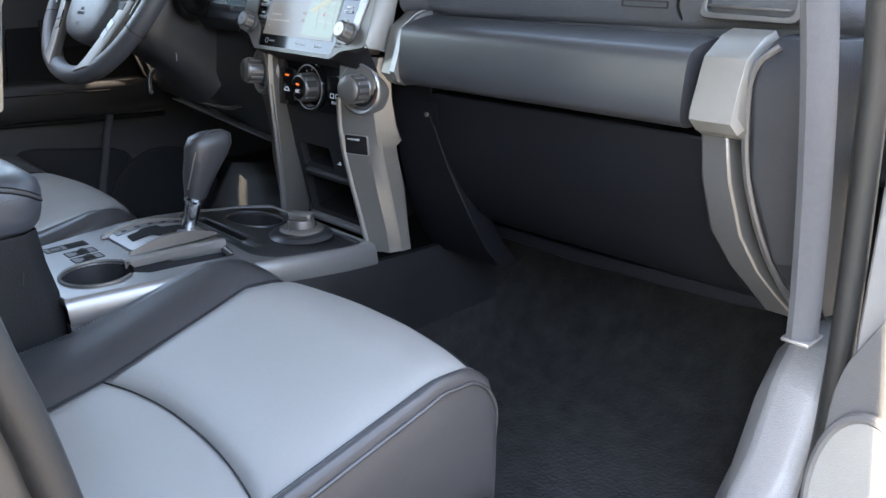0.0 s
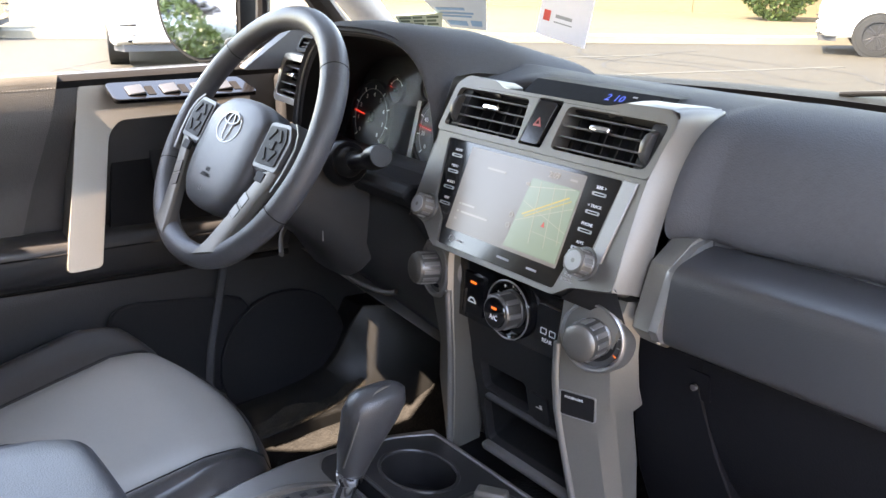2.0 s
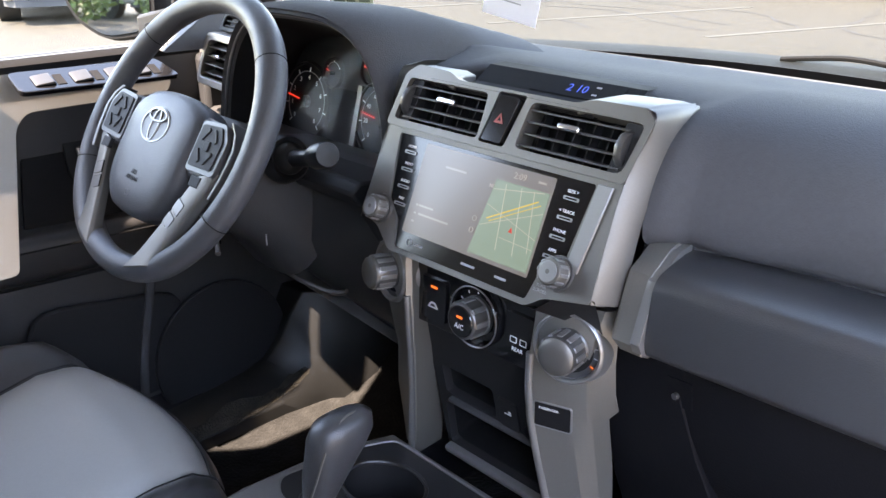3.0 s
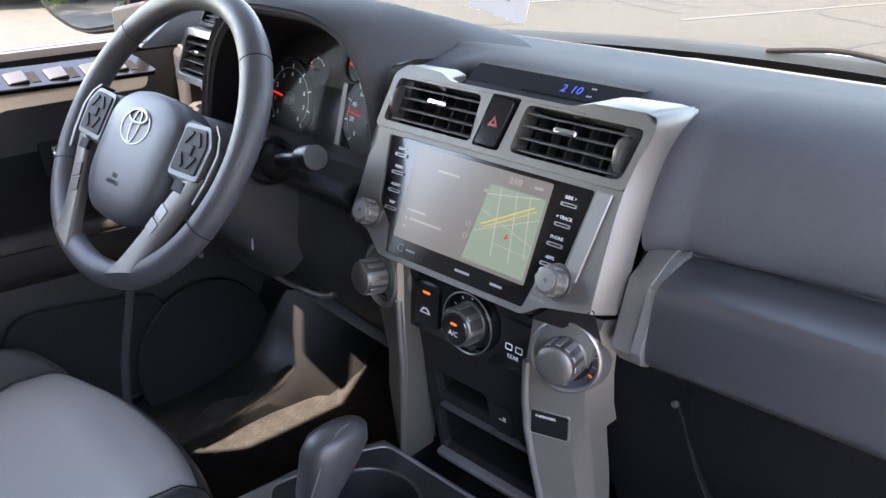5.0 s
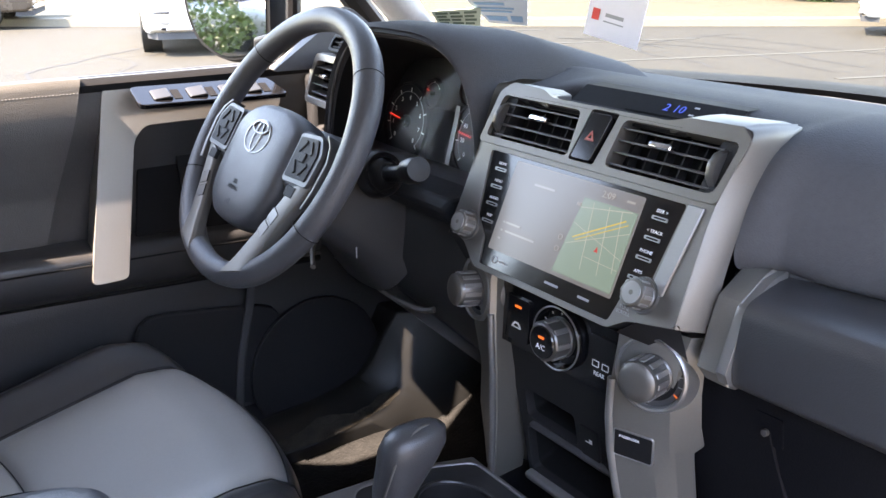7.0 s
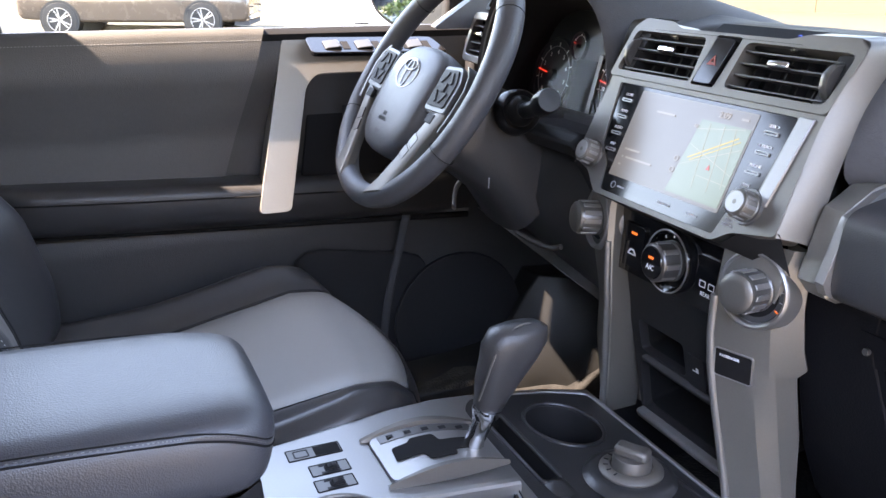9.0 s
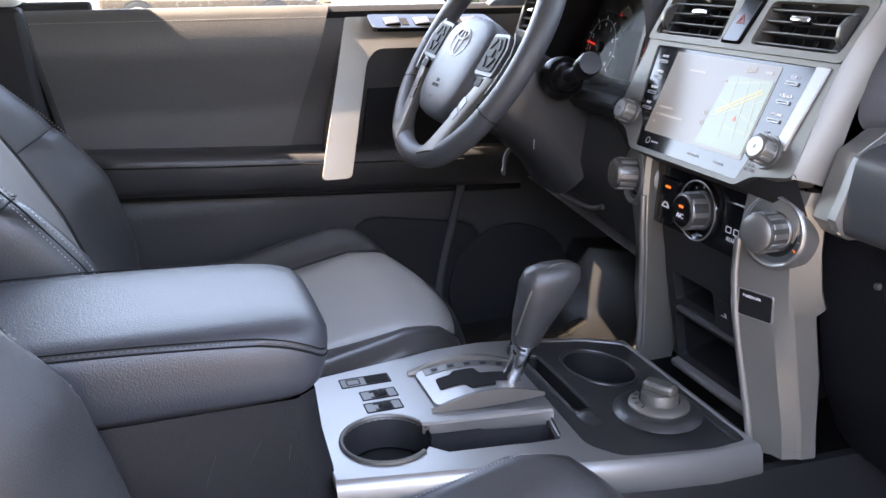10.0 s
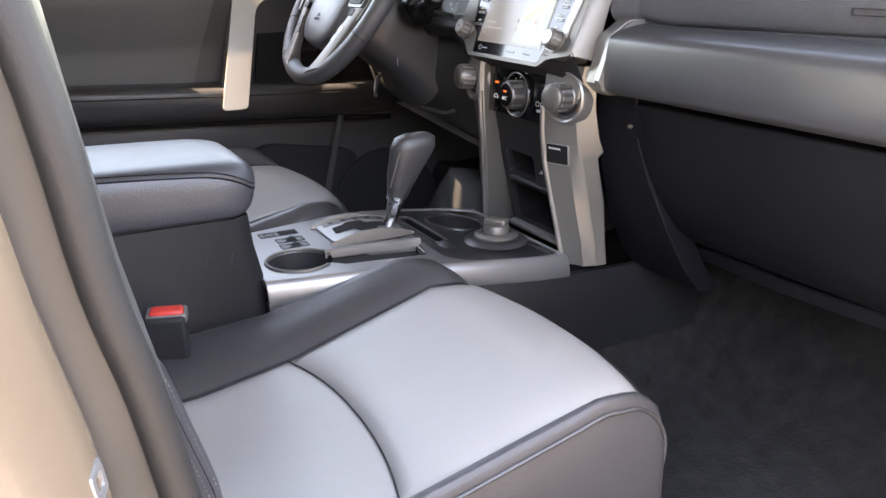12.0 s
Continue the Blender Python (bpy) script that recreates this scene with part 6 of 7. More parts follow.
def seat(xc, lift, name_label):
    s = thing("car_seat", (xc, -0.5, 0.62), name_label, "car seat", "front seats")
    side = 1 if xc > 0 else -1

    def bend(u, v):
        """The cross seam bows forward in the middle."""
        return 0.035 * max(0.0, 1 - (u / 2) ** 2) * max(0.0, 1 - abs(v - 0.705) / 0.29)

    def zone(us, vs, name, mat, label, puff=0.004):
        rows = []
        for i, v in enumerate(vs):
            row = []
            for j, u in enumerate(us):
                p = cushion(u, v - bend(u, v), xc, lift)
                e = min(i, len(vs) - 1 - i, j, len(us) - 1 - j)
                p.z += puff * min(1, e / 2.5) - (0.003 if e == 0 else 0)
                row.append(p)
            rows.append(row)
        lean = us[0] + us[-1]
        return part(name, skin(rows, 0.02, up=(0, 0, 1) if abs(lean) < 1 else (math.copysign(0.75, lean), 0.1, 0.65)), mat, s, label, angle=70)

    mid = list(np.linspace(-2, 2, 26))
    zone(mid, list(np.linspace(0.29, 0.705, 20)), "cushion_front", GREY_SEAT, "grey cushion panel")
    zone(mid, list(np.linspace(0.705, 1.0, 12)), "cushion_rear", GREY_SEAT, "grey rear cushion panel")
    zone(mid, list(np.linspace(0.0, 0.29, 12)), "front_panel", LEATHER, "black front panel")
    zone(list(np.linspace(2, 8, 22)), list(np.linspace(0.0, 1.0, 34)), "bolster", LEATHER, "black side bolster")
    zone(list(np.linspace(-8, -2, 22)), list(np.linspace(0.0, 1.0, 34)), "bolster", LEATHER, "black side bolster")
    # piping and stitches along the bolsters
    for sg in (-1, 1):
        part("seam", tube([cushion(sg * 2.0, v, xc, lift) + Vector((0, 0, 0.0005)) for v in np.linspace(0.02, 0.99, 50)], 0.0011, n=6), DARK, s)
        line = [cushion(sg * 4.1, v, xc, lift) + Vector((0, 0, 0.0042)) for v in np.linspace(0.36, 0.99, 200)]
        part("piping", tube(smooth_path([cushion(sg * 5.2, v, xc, lift) + Vector((sg * 0.001, 0, 0.003)) for v in np.linspace(0.05, 0.99, 24)], 3), 0.0022, n=6), LEATHER, s)
        if sg * side > 0 or xc < 0:
            continue
        bm = bmesh.new()
        for a, b in zip(line[::2], line[1::2]):
            tube([a, a.lerp(b, 0.7)], 0.0006, n=5, bm=bm)
        tagged(part("stitches", bm, STITCH, s, "pale contrast stitching"), kind="stuff")
    part("seam", tube([cushion(u, 0.705 - bend(u, 0.705), xc, lift) + Vector((0, 0, -0.001)) for u in mid], 0.0010, n=6), DARK, s)
    part("seam", tube([cushion(u, 0.29, xc, lift) + Vector((0, -0.0, 0.0)) for u in mid], 0.0010, n=6), DARK, s)
    part("base", box((0.34, 0.40, 0.14), pose(xc, -0.50, 0.62)), DARK, s, "black seat base", bevel=0.03)
    # backrest
    def back(u, v):
        prof = [(0.0, -0.700, 0.815), (0.12, -0.715, 0.87), (0.3, -0.752, 0.97), (0.5, -0.808, 1.09), (0.7, -0.872, 1.21), (0.88, -0.935, 1.325), (1.0, -0.985, 1.40)]
        y, z = lerp_table(prof, v)
        cs = [(0.0, 0.0), (0.08, 0.002), (0.145, 0.012), (0.185, 0.045), (0.220, 0.062), (0.248, 0.050), (0.258, 0.012), (0.258, -0.03), (0.248, -0.09)]
        a = abs(u)
        i = min(int(a), 7)
        f = a - i
        w = cs[i][0] + (cs[i + 1][0] - cs[i][0]) * f
        d = cs[i][1] + (cs[i + 1][1] - cs[i][1]) * f
        taper = 1 - 0.16 * max(0, v - 0.45) / 0.55
        d *= lerp_table([(0.0, 1.0), (0.15, 1.3), (0.32, 1.45), (0.45, 1.15), (0.6, 0.6), (0.8, 0.35), (1.0, 0.25)], v)[0]
        n = Vector((0, 0.88, 0.47))
        return Vector((xc + math.copysign(w * taper, u), y, z)) + n * d

    def bzone(us, vs, name, mat, label, puff=0.004):
        rows = []
        for i, v in enumerate(vs):
            row = []
            for j, u in enumerate(us):
                e = min(i, len(vs) - 1 - i, j, len(us) - 1 - j)
                row.append(back(u, v) + Vector((0, 0.88, 0.47)) * (puff * min(1, e / 2.5) - (0.003 if e == 0 else 0)))
            rows.append(row)
        return part(name, skin(rows, 0.02, up=(0, 0.88, 0.47)), mat, s, label, angle=70)

    bzone(mid, list(np.linspace(0.02, 0.62, 18)), "backrest_panel", GREY_SEAT, "grey backrest panel")
    bzone(mid, list(np.linspace(0.62, 1.0, 12)), "backrest_top", LEATHER, "black upper backrest panel")
    for sg in (1, -1):
        us = list(np.linspace(2, 8, 20)) if sg > 0 else list(np.linspace(-8, -2, 20))
        bzone(us, list(np.linspace(0.0, 0.47, 18)), "back_bolster", LEATHER, "black backrest bolster")
        bzone(us, list(np.linspace(0.47, 1.0, 16)), "shoulder_panel", LEATHER, "black shoulder panel")
        part("seam", tube([back(sg * 2.0, v) + Vector((0, 0.001, 0.001)) for v in np.linspace(0.0, 1.0, 40)], 0.0010, n=6), DARK, s)
        part("seam", tube([back(u, 0.47) + Vector((0, 0.0008, 0.0004)) for u in us], 0.0009, n=6), DARK, s)
        part("seam", tube([back(sg * 4.55, v) + Vector((0, 0.0022, 0.0030)) for v in np.linspace(0.02, 0.98, 60)], 0.0011, n=6), VOID, s)
        for off in (4.32, 4.80):
            line = [back(sg * off, v) + Vector((0, 0.0026, 0.0034)) for v in np.linspace(0.02, 0.98, 260)]
            bm = bmesh.new()
            for a, b in zip(line[::2], line[1::2]):
                tube([a, a.lerp(b, 0.75)], 0.0005, n=4, bm=bm)
            tagged(part("stitches", bm, STITCH, s, "pale contrast stitching"), kind="stuff")
    part("back_shell", skin([[back(u, v) + Vector((0, -0.10, 0)) for u in np.linspace(-7.5, 7.5, 16)] for v in np.linspace(0, 1, 10)], 0.01, up=(0, 1, 0)), DARK, s, "black backrest rear shell", angle=70)
    return s


seat(0.365, 0.0, "passenger seat in black and grey leatherette")
seat(-0.385, 0.010, "driver seat in black and grey leatherette")

# buckle
buckle = thing("seat_belt_buckle", (0.165, -0.615, 0.84), "black belt buckle with a bright red release button", "seat belt buckle")
part("body", box((0.044, 0.024, 0.085), axes((0.164, -0.611, 0.840), (0.30, 0.95, 0), (-0.95, 0.30, 0.15)) @ pose(0, 0, 0)), DARK, buckle, "black plastic body", bevel=0.004)
part("button", box((0.038, 0.018, 0.010), axes((0.164, -0.610, 0.883), (0.30, 0.95, 0), (-0.95, 0.30, 0.15))), RED, buckle, "red press button", bevel=0.004)
part("collar", plate(rounded(-0.0225, -0.0125, 0.0225, 0.0125, 0.005), 0.012, axes((0.164, -0.610, 0.884), (0.30, 0.95, 0), (-0.95, 0.30, 0.15)), [rounded(-0.019, -0.009, 0.019, 0.009, 0.004)]), SCUFF, buckle, "grey collar round the button", bevel=0.001)

# ---- driver door, closed ----
door = thing("driver_door", (-0.76, -0.25, 0.65), "closed driver door with padded black panel and silver pull handle", "car door")


def door_x(y, z):
    """The inner face of the door panel."""
    if z > 1.19:
        x = -0.735 - 3.2 * (z - 1.19) ** 2
    else:
        x = -0.735 - 0.022 * min(1, (1.19 - z) / 0.10)
    return x


rows = []
for z in np.linspace(1.004, 1.262, 22):
    f = (1.262 - z) / (1.262 - 1.035)
    rows.append([(door_x(y, z), y, z) for y in np.linspace(-0.775 + 0.04 * f, -0.288 - 0.075 * f, 26)])
part("upper_panel", skin(rows, 0.02, up=(1, 0, 0)), DOOR_SKIN, door, "padded dark grey leatherette upper panel", angle=70)
rows = []
for z in np.linspace(0.60, 1.26, 30):
    f = (1.262 - z) / (1.262 - 1.035)
    y0 = -0.775 + 0.04 * f
    y1 = 0.45
    rows.append([(door_x(y, z) - 0.016 + (0.010 if z < 0.93 else 0), y, z) for y in np.linspace(max(y0, -0.79), y1, 24)])
part("lower_panel", skin(rows, 0.03, up=(1, 0, 0)), DOOR_PLASTIC, door, "black plastic door panel", angle=60)
# grey rail coloured near black, so sun falling on it looks like shade
part("belt_rail", loft([[(-0.82, y, 1.252), (-0.785, y, 1.261), (-0.764, y, 1.258), (-0.755, y, 1.251), (-0.758, y, 1.240), (-0.82, y, 1.24)] for y in np.linspace(-0.80, 0.12, 12)]), VOID, door, "belt rail under the window, blackened to dim the sun on it", angle=60)
line = [Vector((door_x(y, 1.243) + 0.0001, y, 1.243)) for y in np.linspace(-0.77, -0.295, 200)]
bm = bmesh.new()
for a, b in zip(line[::2], line[1::2]):
    tube([a, a.lerp(b, 0.75)], 0.0005, n=5, bm=bm)
tagged(part("stitches", bm, GREY_INK, door, "pale stitched line"), kind="stuff")
for off, r, mat, label in ((-0.006, 0.007, RUBBER, "black rubber edge seal"), (-0.022, 0.0045, SATIN_BLACK, "thin outer seal lip")):
    part("edge_seal", tube([(door_x(-0.75, z) + 0.002, -0.775 + 0.04 * (1.262 - z) / 0.227 + off, z) for z in np.linspace(0.93, 1.255, 14)], r, n=8), mat, door, label)
# armrest
rings = []
for y, w in ((-0.735, 0.015), (-0.72, 0.032), (-0.66, 0.044), (-0.50, 0.048), (-0.36, 0.046), (-0.24, 0.042), (-0.05, 0.036), (0.08, 0.02)):
    zt = 1.032 - 0.03 * (y + 0.72) / 0.6
    rings.append([(-0.76, y, zt + 0.004), (-0.745 + w * 0.5, y, zt + 0.002), (-0.752 + w, y, zt - 0.004), (-0.748 + w, y, zt - 0.016), (-0.750 + w, y, zt - 0.055), (-0.757 + w * 0.8, y, zt - 0.075), (-0.765, y, zt - 0.085)])
part("armrest", loft(rings), LEATHER, door, "padded black armrest", angle=60)
part("armrest_seam", tube(smooth_path([(-0.748 + w + 0.001, y, 1.032 - 0.03 * (y + 0.72) / 0.6 - 0.020) for y, w in ((-0.72, 0.032), (-0.66, 0.044), (-0.50, 0.048), (-0.36, 0.046), (-0.24, 0.042), (-0.05, 0.036))], 5), 0.0014, n=6), VOID, door)
# black and paler bars paint a groove's shade and its highlight
part("trim_line", tube([(-0.742, y, 0.950 - 0.055 * (y + 0.70)) for y in np.linspace(-0.74, 0.08, 12)], 0.006, n=8), VOID, door, "black bar painting the shaded gap along the panel")
part("trim_line", tube([(-0.738, y, 0.961 - 0.055 * (y + 0.70)) for y in np.linspace(-0.74, 0.08, 12)], 0.004, n=8), DOOR_SKIN, door, "paler bar painting the lit edge of the gap")
SWITCH_GREY = material("switch_plastic", (0.028, 0.030, 0.034), 0.42, vary=0.05)
# silver pull handle with window switches on top
HB = [(-0.327, 0.962), (-0.272, 0.962), (-0.268, 0.980), (-0.225, 1.170), (-0.205, 1.190), (0.02, 1.190), (0.03, 1.215), (-0.02, 1.250), (-0.258, 1.252)]
HM = axes((-0.700, 0, 1.0), (0, 1, 0), (-0.24, 0, 1))
part("pull_handle", plate([(p[0], p[1]) for p in soften([(y, z - 1.0) for y, z in HB], 0.012)], 0.045, HM), SILVER_LIFTED, door, "satin silver pull handle", bevel=0.011, seg=4)
part("handle_cup", plate(soften([(-0.248, 0.975 - 1), (0.04, 0.985 - 1), (0.04, 1.182 - 1), (-0.208, 1.178 - 1)], 0.012), 0.006, at(HM, 0, 0, -0.040)), VOID, door, "black recess behind the handle", bevel=0.002)
part("release_lever", box((0.055, 0.030, 0.014), at(HM, -0.115, 0.115, -0.024)), CHROME, door, "chromed door release lever", bevel=0.004)
part("release_bezel", plate(rounded(-0.155, 0.08, -0.05, 0.155, 0.012), 0.006, at(HM, 0, 0, -0.034)), DARK, door, bevel=0.002)
sm = axes((-0.7100, -0.10, 1.2325), (0, 1, -0.02), (-1, 0, 0.42))
sp_ = part("switch_panel", plate(soften([(-0.125, -0.024), (0.115, -0.024), (0.10, 0.030), (-0.125, 0.030)], 0.01), 0.008, sm), GLOSS, door, "black window switch panel", bevel=0.003)
for x in (-0.085, -0.030, 0.022, 0.060):
    part("switch", loft([[sm @ Vector((x - 0.016, yy, 0.001)), sm @ Vector((x + 0.014, yy, 0.001)), sm @ Vector((x + 0.010, yy, 0.0055)), sm @ Vector((x - 0.012, yy, 0.003))] for yy in (-0.014, 0.012)]), SWITCH_GREY, sp_, "grey glossy window switch", bevel=0.0015)
    part("switch_well", box((0.012, 0.026, 0.002), at(sm, x + 0.022, -0.001, 0.0)), VOID, sp_)
# lower door: speaker pocket
part("door_pocket", plate(soften([(-0.30, 0.66), (-0.02, 0.66), (0.0, 0.84), (-0.26, 0.88)], 0.05), 0.010, axes((-0.736, 0, 0), (0, 1, 0), (0, 0, 1))), DARK, door, "black door pocket front", bevel=0.006)
part("speaker_grille", plate([(0.06 + 0.135 * math.cos(a), 0.697 + 0.137 * math.sin(a)) for a in np.linspace(0, 2 * math.pi, 36, endpoint=False)], 0.01, axes((-0.728, 0, 0), (0, 1, 0), (0, 0, 1))), DARK, door, "round black speaker grille", bevel=0.004)
part("panel_edge", tube(smooth_path([(-0.735, -0.045, 0.93), (-0.735, -0.065, 0.85), (-0.735, -0.09, 0.74), (-0.735, -0.10, 0.64)], 5), 0.008, n=8, flat=0.6), DASH, door, "grey edge of the door panel")
# sash corner and outside mirror
part("mirror_sail", plate(soften([(-0.02, 1.265), (0.20, 1.262), (0.16, 1.33), (0.12, 1.36)], 0.01), 0.02, axes((-0.80, 0, 0), (0, 1, 0), (0.1, 0, 1))), SCUFF, door, "grey mirror corner cover", bevel=0.003)
part("window_frame", tube(smooth_path([(-0.825, -0.80, 1.27), (-0.80, -0.83, 1.42), (-0.765, -0.86, 1.58), (-0.73, -0.84, 1.70), (-0.72, -0.5, 1.735), (-0.725, -0.25, 1.70), (-0.755, 0.02, 1.54), (-0.80, 0.22, 1.34), (-0.82, 0.30, 1.26)], 5), 0.022, n=8), DARK, door, "black window frame")
part("quarter_post", tube([(-0.825, 0.09, 1.26), (-0.80, 0.085, 1.36), (-0.775, 0.07, 1.48)], 0.011, n=8), DARK, door, "black quarter window post")

mirror = thing("side_mirror", (-0.98, 0.06, 1.22), "black-cased driver side mirror", "side mirror")
MM = axes((-1.000, 0.056, 1.320), (0.93, 0.36, 0), (0.0, 0.03, 1))
mo = soften([(-0.112, 0.0), (-0.088, -0.048), (-0.020, -0.080), (0.070, -0.066), (0.098, -0.045), (0.102, 0.085), (-0.095, 0.095), (-0.120, 0.05)], 0.03, 6)
part("housing", loft([[MM @ Vector((x * f, y * f, -z)) for x, y in mo] for f, z in ((1.05, -0.006), (1.12, 0.01), (1.10, 0.06), (0.85, 0.10), (0.4, 0.12))]), VOID, mirror, "black mirror housing", angle=60)
part("glass", plate([(x * 0.96, y * 0.96) for x, y in mo], 0.003, at(MM, 0, 0, 0.0085)), MIRROR, mirror, "mirror glass")
part("arm", loft([[(-0.90, 0.05 + k, 1.245), (-0.90, 0.12 + k, 1.245), (-0.90, 0.12 + k, 1.29), (-0.90, 0.05 + k, 1.29)] for k in (0.0,)] + [[(-0.80, 0.06, 1.24), (-0.80, 0.16, 1.24), (-0.80, 0.16, 1.31), (-0.80, 0.06, 1.31)]]), DARK, mirror, "mirror arm", bevel=0.006)

# ---- passenger door, wide open ----
pdoor = thing("passenger_door", (0.85, 0.0, 0.6), "wide open passenger door with a grey panel and speaker grille", "car door")
DM = axes((0.812, 0.020, 0.0), (0.94, -0.34, 0), (0, 0, 1))
DOOR_GREY = material("door_grey_plastic", (0.085, 0.085, 0.088), 0.5, grain=0.3, grain_size=0.0015, grain_kind="cells", vary=0.08)
GRILLE = material("speaker_mesh", (0.20, 0.20, 0.195), 0.6, grain=0.6, grain_size=0.0016, grain_kind="cells", vary=0.06)
part("panel", plate(soften([(0.03, 0.48), (0.95, 0.48), (0.98, 1.20), (0.10, 1.20), (0.065, 0.98), (0.0, 0.86), (-0.004, 0.62)], 0.04), 0.02, DM), DOOR_GREY, pdoor, "grey plastic inner panel", bevel=0.008)
part("door_shell", plate(soften([(0.0, 0.45), (0.98, 0.45), (1.0, 1.24), (0.0, 1.24)], 0.03), 0.11, at(DM, 0, 0, -0.021)), PAINT_SILVER, pdoor, "silver painted door frame", bevel=0.012)
part("speaker_grille", plate([(0.060 + 0.062 * math.cos(a), 0.72 + 0.115 * math.sin(a)) for a in np.linspace(0, 2 * math.pi, 40, endpoint=False)], 0.014, at(DM, 0, 0, 0.008)), GRILLE, pdoor, "pale oval speaker grille", bevel=0.006)
part("speaker_ring", tube([DM @ Vector((0.060 + 0.066 * math.cos(a), 0.72 + 0.119 * math.sin(a), 0.004)) for a in np.linspace(0, 2 * math.pi, 48, endpoint=False)], 0.006, closed=True, n=8), DOOR_GREY, pdoor)
part("armrest", loft([[DM @ Vector((x, z, d)) for z, d in ((0.86, 0.0), (0.88, 0.05), (0.93, 0.062), (0.965, 0.055), (0.97, 0.0))] for x in (0.11, 0.16, 0.5, 0.9)]), LEATHER, pdoor, "black padded armrest", bevel=0.01)
part("window_frame", tube(smooth_path([DM @ Vector(p) for p in ((0.02, 1.24, -0.06), (0.20, 1.43, -0.07), (0.42, 1.62, -0.09), (0.60, 1.68, -0.10), (0.90, 1.68, -0.10), (0.97, 1.60, -0.09), (0.985, 1.24, -0.06))], 4), 0.022, n=8), DARK, pdoor, "black window frame")
pane_right = part("window_glass", skin([[DM @ Vector((x, z, -0.06 - 0.09 * (z - 1.24))) for x in np.linspace(0.03 + 0.95 * max(0.0, z - 1.24), 0.965, 5)] for z in np.linspace(1.235, 1.67, 5)]), GLASS_SIDE, pdoor, "tinted window glass")
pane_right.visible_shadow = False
part("hinge_bolt", lathe([(0.0, 0.008), (0.008, 0.008), (0.010, 0.0)], axes((0.822, 0.075, 0.955), (0, 1, 0), (0, 0, 1)) @ pose(0, 0, 0, 0, 180, 0), 12), SILVER, pdoor, "hinge bolt")
part("hinge", box((0.05, 0.05, 0.06), pose(0.795, 0.135, 1.16)), DARK, pdoor, "dark door hinge", bevel=0.01)
part("hinge", box((0.04, 0.05, 0.05), pose(0.795, 0.130, 1.06)), DARK, pdoor, "dark door check strap", bevel=0.01)

# ---- hanging card, windscreen stickers ----
card = thing("hanging_tag", (-0.175, 0.22, 1.45), "white paper card hanging from the mirror", "paper tag")
TM = axes((-0.172, 0.22, 1.406), (1.0, 0.16, -0.19), (0.19, 0.05, 1))
part("card", plate([(-0.041, -0.076), (0.041, -0.076), (0.041, 0.12), (-0.041, 0.12)], 0.0012, TM), PAPER, card, "white card")
part("card_mark", box((0.011, 0.014, 0.0004), at(TM, -0.028, -0.048, 0.0004)), RED, card, "red square mark")
part("card_bar", box((0.027, 0.0045, 0.0004), at(TM, 0.000, -0.046, 0.0004)), GREY_INK, card)
part("card_bar", box((0.030, 0.0016, 0.0004), at(TM, 0.000, -0.054, 0.0004)), GREY_INK, card)


def sticker(name, corners, label, mat, bars, ink):
    """A printed sheet stuck to the glass: corners top left, top right, bottom right, bottom left, and rows of print on it."""
    tl, tr, br, bl = (Vector(c) for c in corners)
    inward = (tr - tl).cross(bl - tl).normalized()
    if inward.y > 0:
        inward = -inward
    spot = lambda u, v: tl.lerp(tr, u).lerp(bl.lerp(br, u), v)
    t = thing(name, tl.lerp(br, 0.5), label, "sticker", "windscreen stickers")
    part("sheet", loft([[spot(u, v) + inward * d for u, v in ((0, 0), (1, 0), (1, 1), (0, 1))] for d in (0.0, 0.0012)]), mat, t)
    for u0, u1, v0, v1 in bars:
        part("print_bar", loft([[spot(u, v) + inward * d for u, v in ((u0, v0), (u1, v0), (u1, v1), (u0, v1))] for d in (0.0012, 0.0018)]), ink, t)


PALE_GREEN = material("green_label", (0.40, 0.50, 0.42), 0.5, vary=0.05)
PALE_BLUE = material("blue_sheet", (0.62, 0.72, 0.78), 0.5, vary=0.04)
DARK_PRINT = material("label_print", (0.07, 0.12, 0.09), 0.6)
BLUE_PRINT = material("sheet_print", (0.22, 0.42, 0.62), 0.6)
sticker("label_sticker", ((-0.711, 0.313, 1.336), (-0.627, 0.36, 1.344), (-0.692, 0.411, 1.285), (-0.740, 0.365, 1.291)), "pale green printed label stuck to the windscreen", PALE_GREEN,
        [(0.06 + 0.30 * k, 0.06 + 0.30 * k + 0.26 - 0.05 * ((k + j) % 2), 0.08 + 0.125 * j, 0.15 + 0.125 * j) for j in range(7) for k in range(3)], DARK_PRINT)
sticker("notice_sticker", ((-0.640, 0.303, 1.386), (-0.512, 0.365, 1.390), (-0.586, 0.433, 1.313), (-0.643, 0.393, 1.317)), "pale blue printed notice stuck to the windscreen", PALE_BLUE,
        [(0.08, 0.60, 0.46, 0.52), (0.08, 0.75, 0.58, 0.62), (0.08, 0.70, 0.66, 0.70), (0.08, 0.55, 0.80, 0.92), (0.64, 0.90, 0.78, 0.92)], BLUE_PRINT)


# ---- outside: parking lot, boundary wall, cars, shrubs ----
ASPHALT = material("old_asphalt", (0.033, 0.0285, 0.0195), 0.9, grain=1.0, grain_size=0.025, vary=0.42, vary_size=0.16)
GRAVEL = material("pale_gravel", (0.088, 0.071, 0.042), 0.95, grain=1.0, grain_size=0.02, vary=0.2, vary_size=0.5)
WALL = material("cream_wall", (0.155, 0.117, 0.070), 0.9, grain=0.5, grain_size=0.01, vary=0.12, vary_size=1.2)
LEAF = material("shrub_leaf", (0.085, 0.12, 0.03), 0.6, vary=0.35, vary_size=0.08)
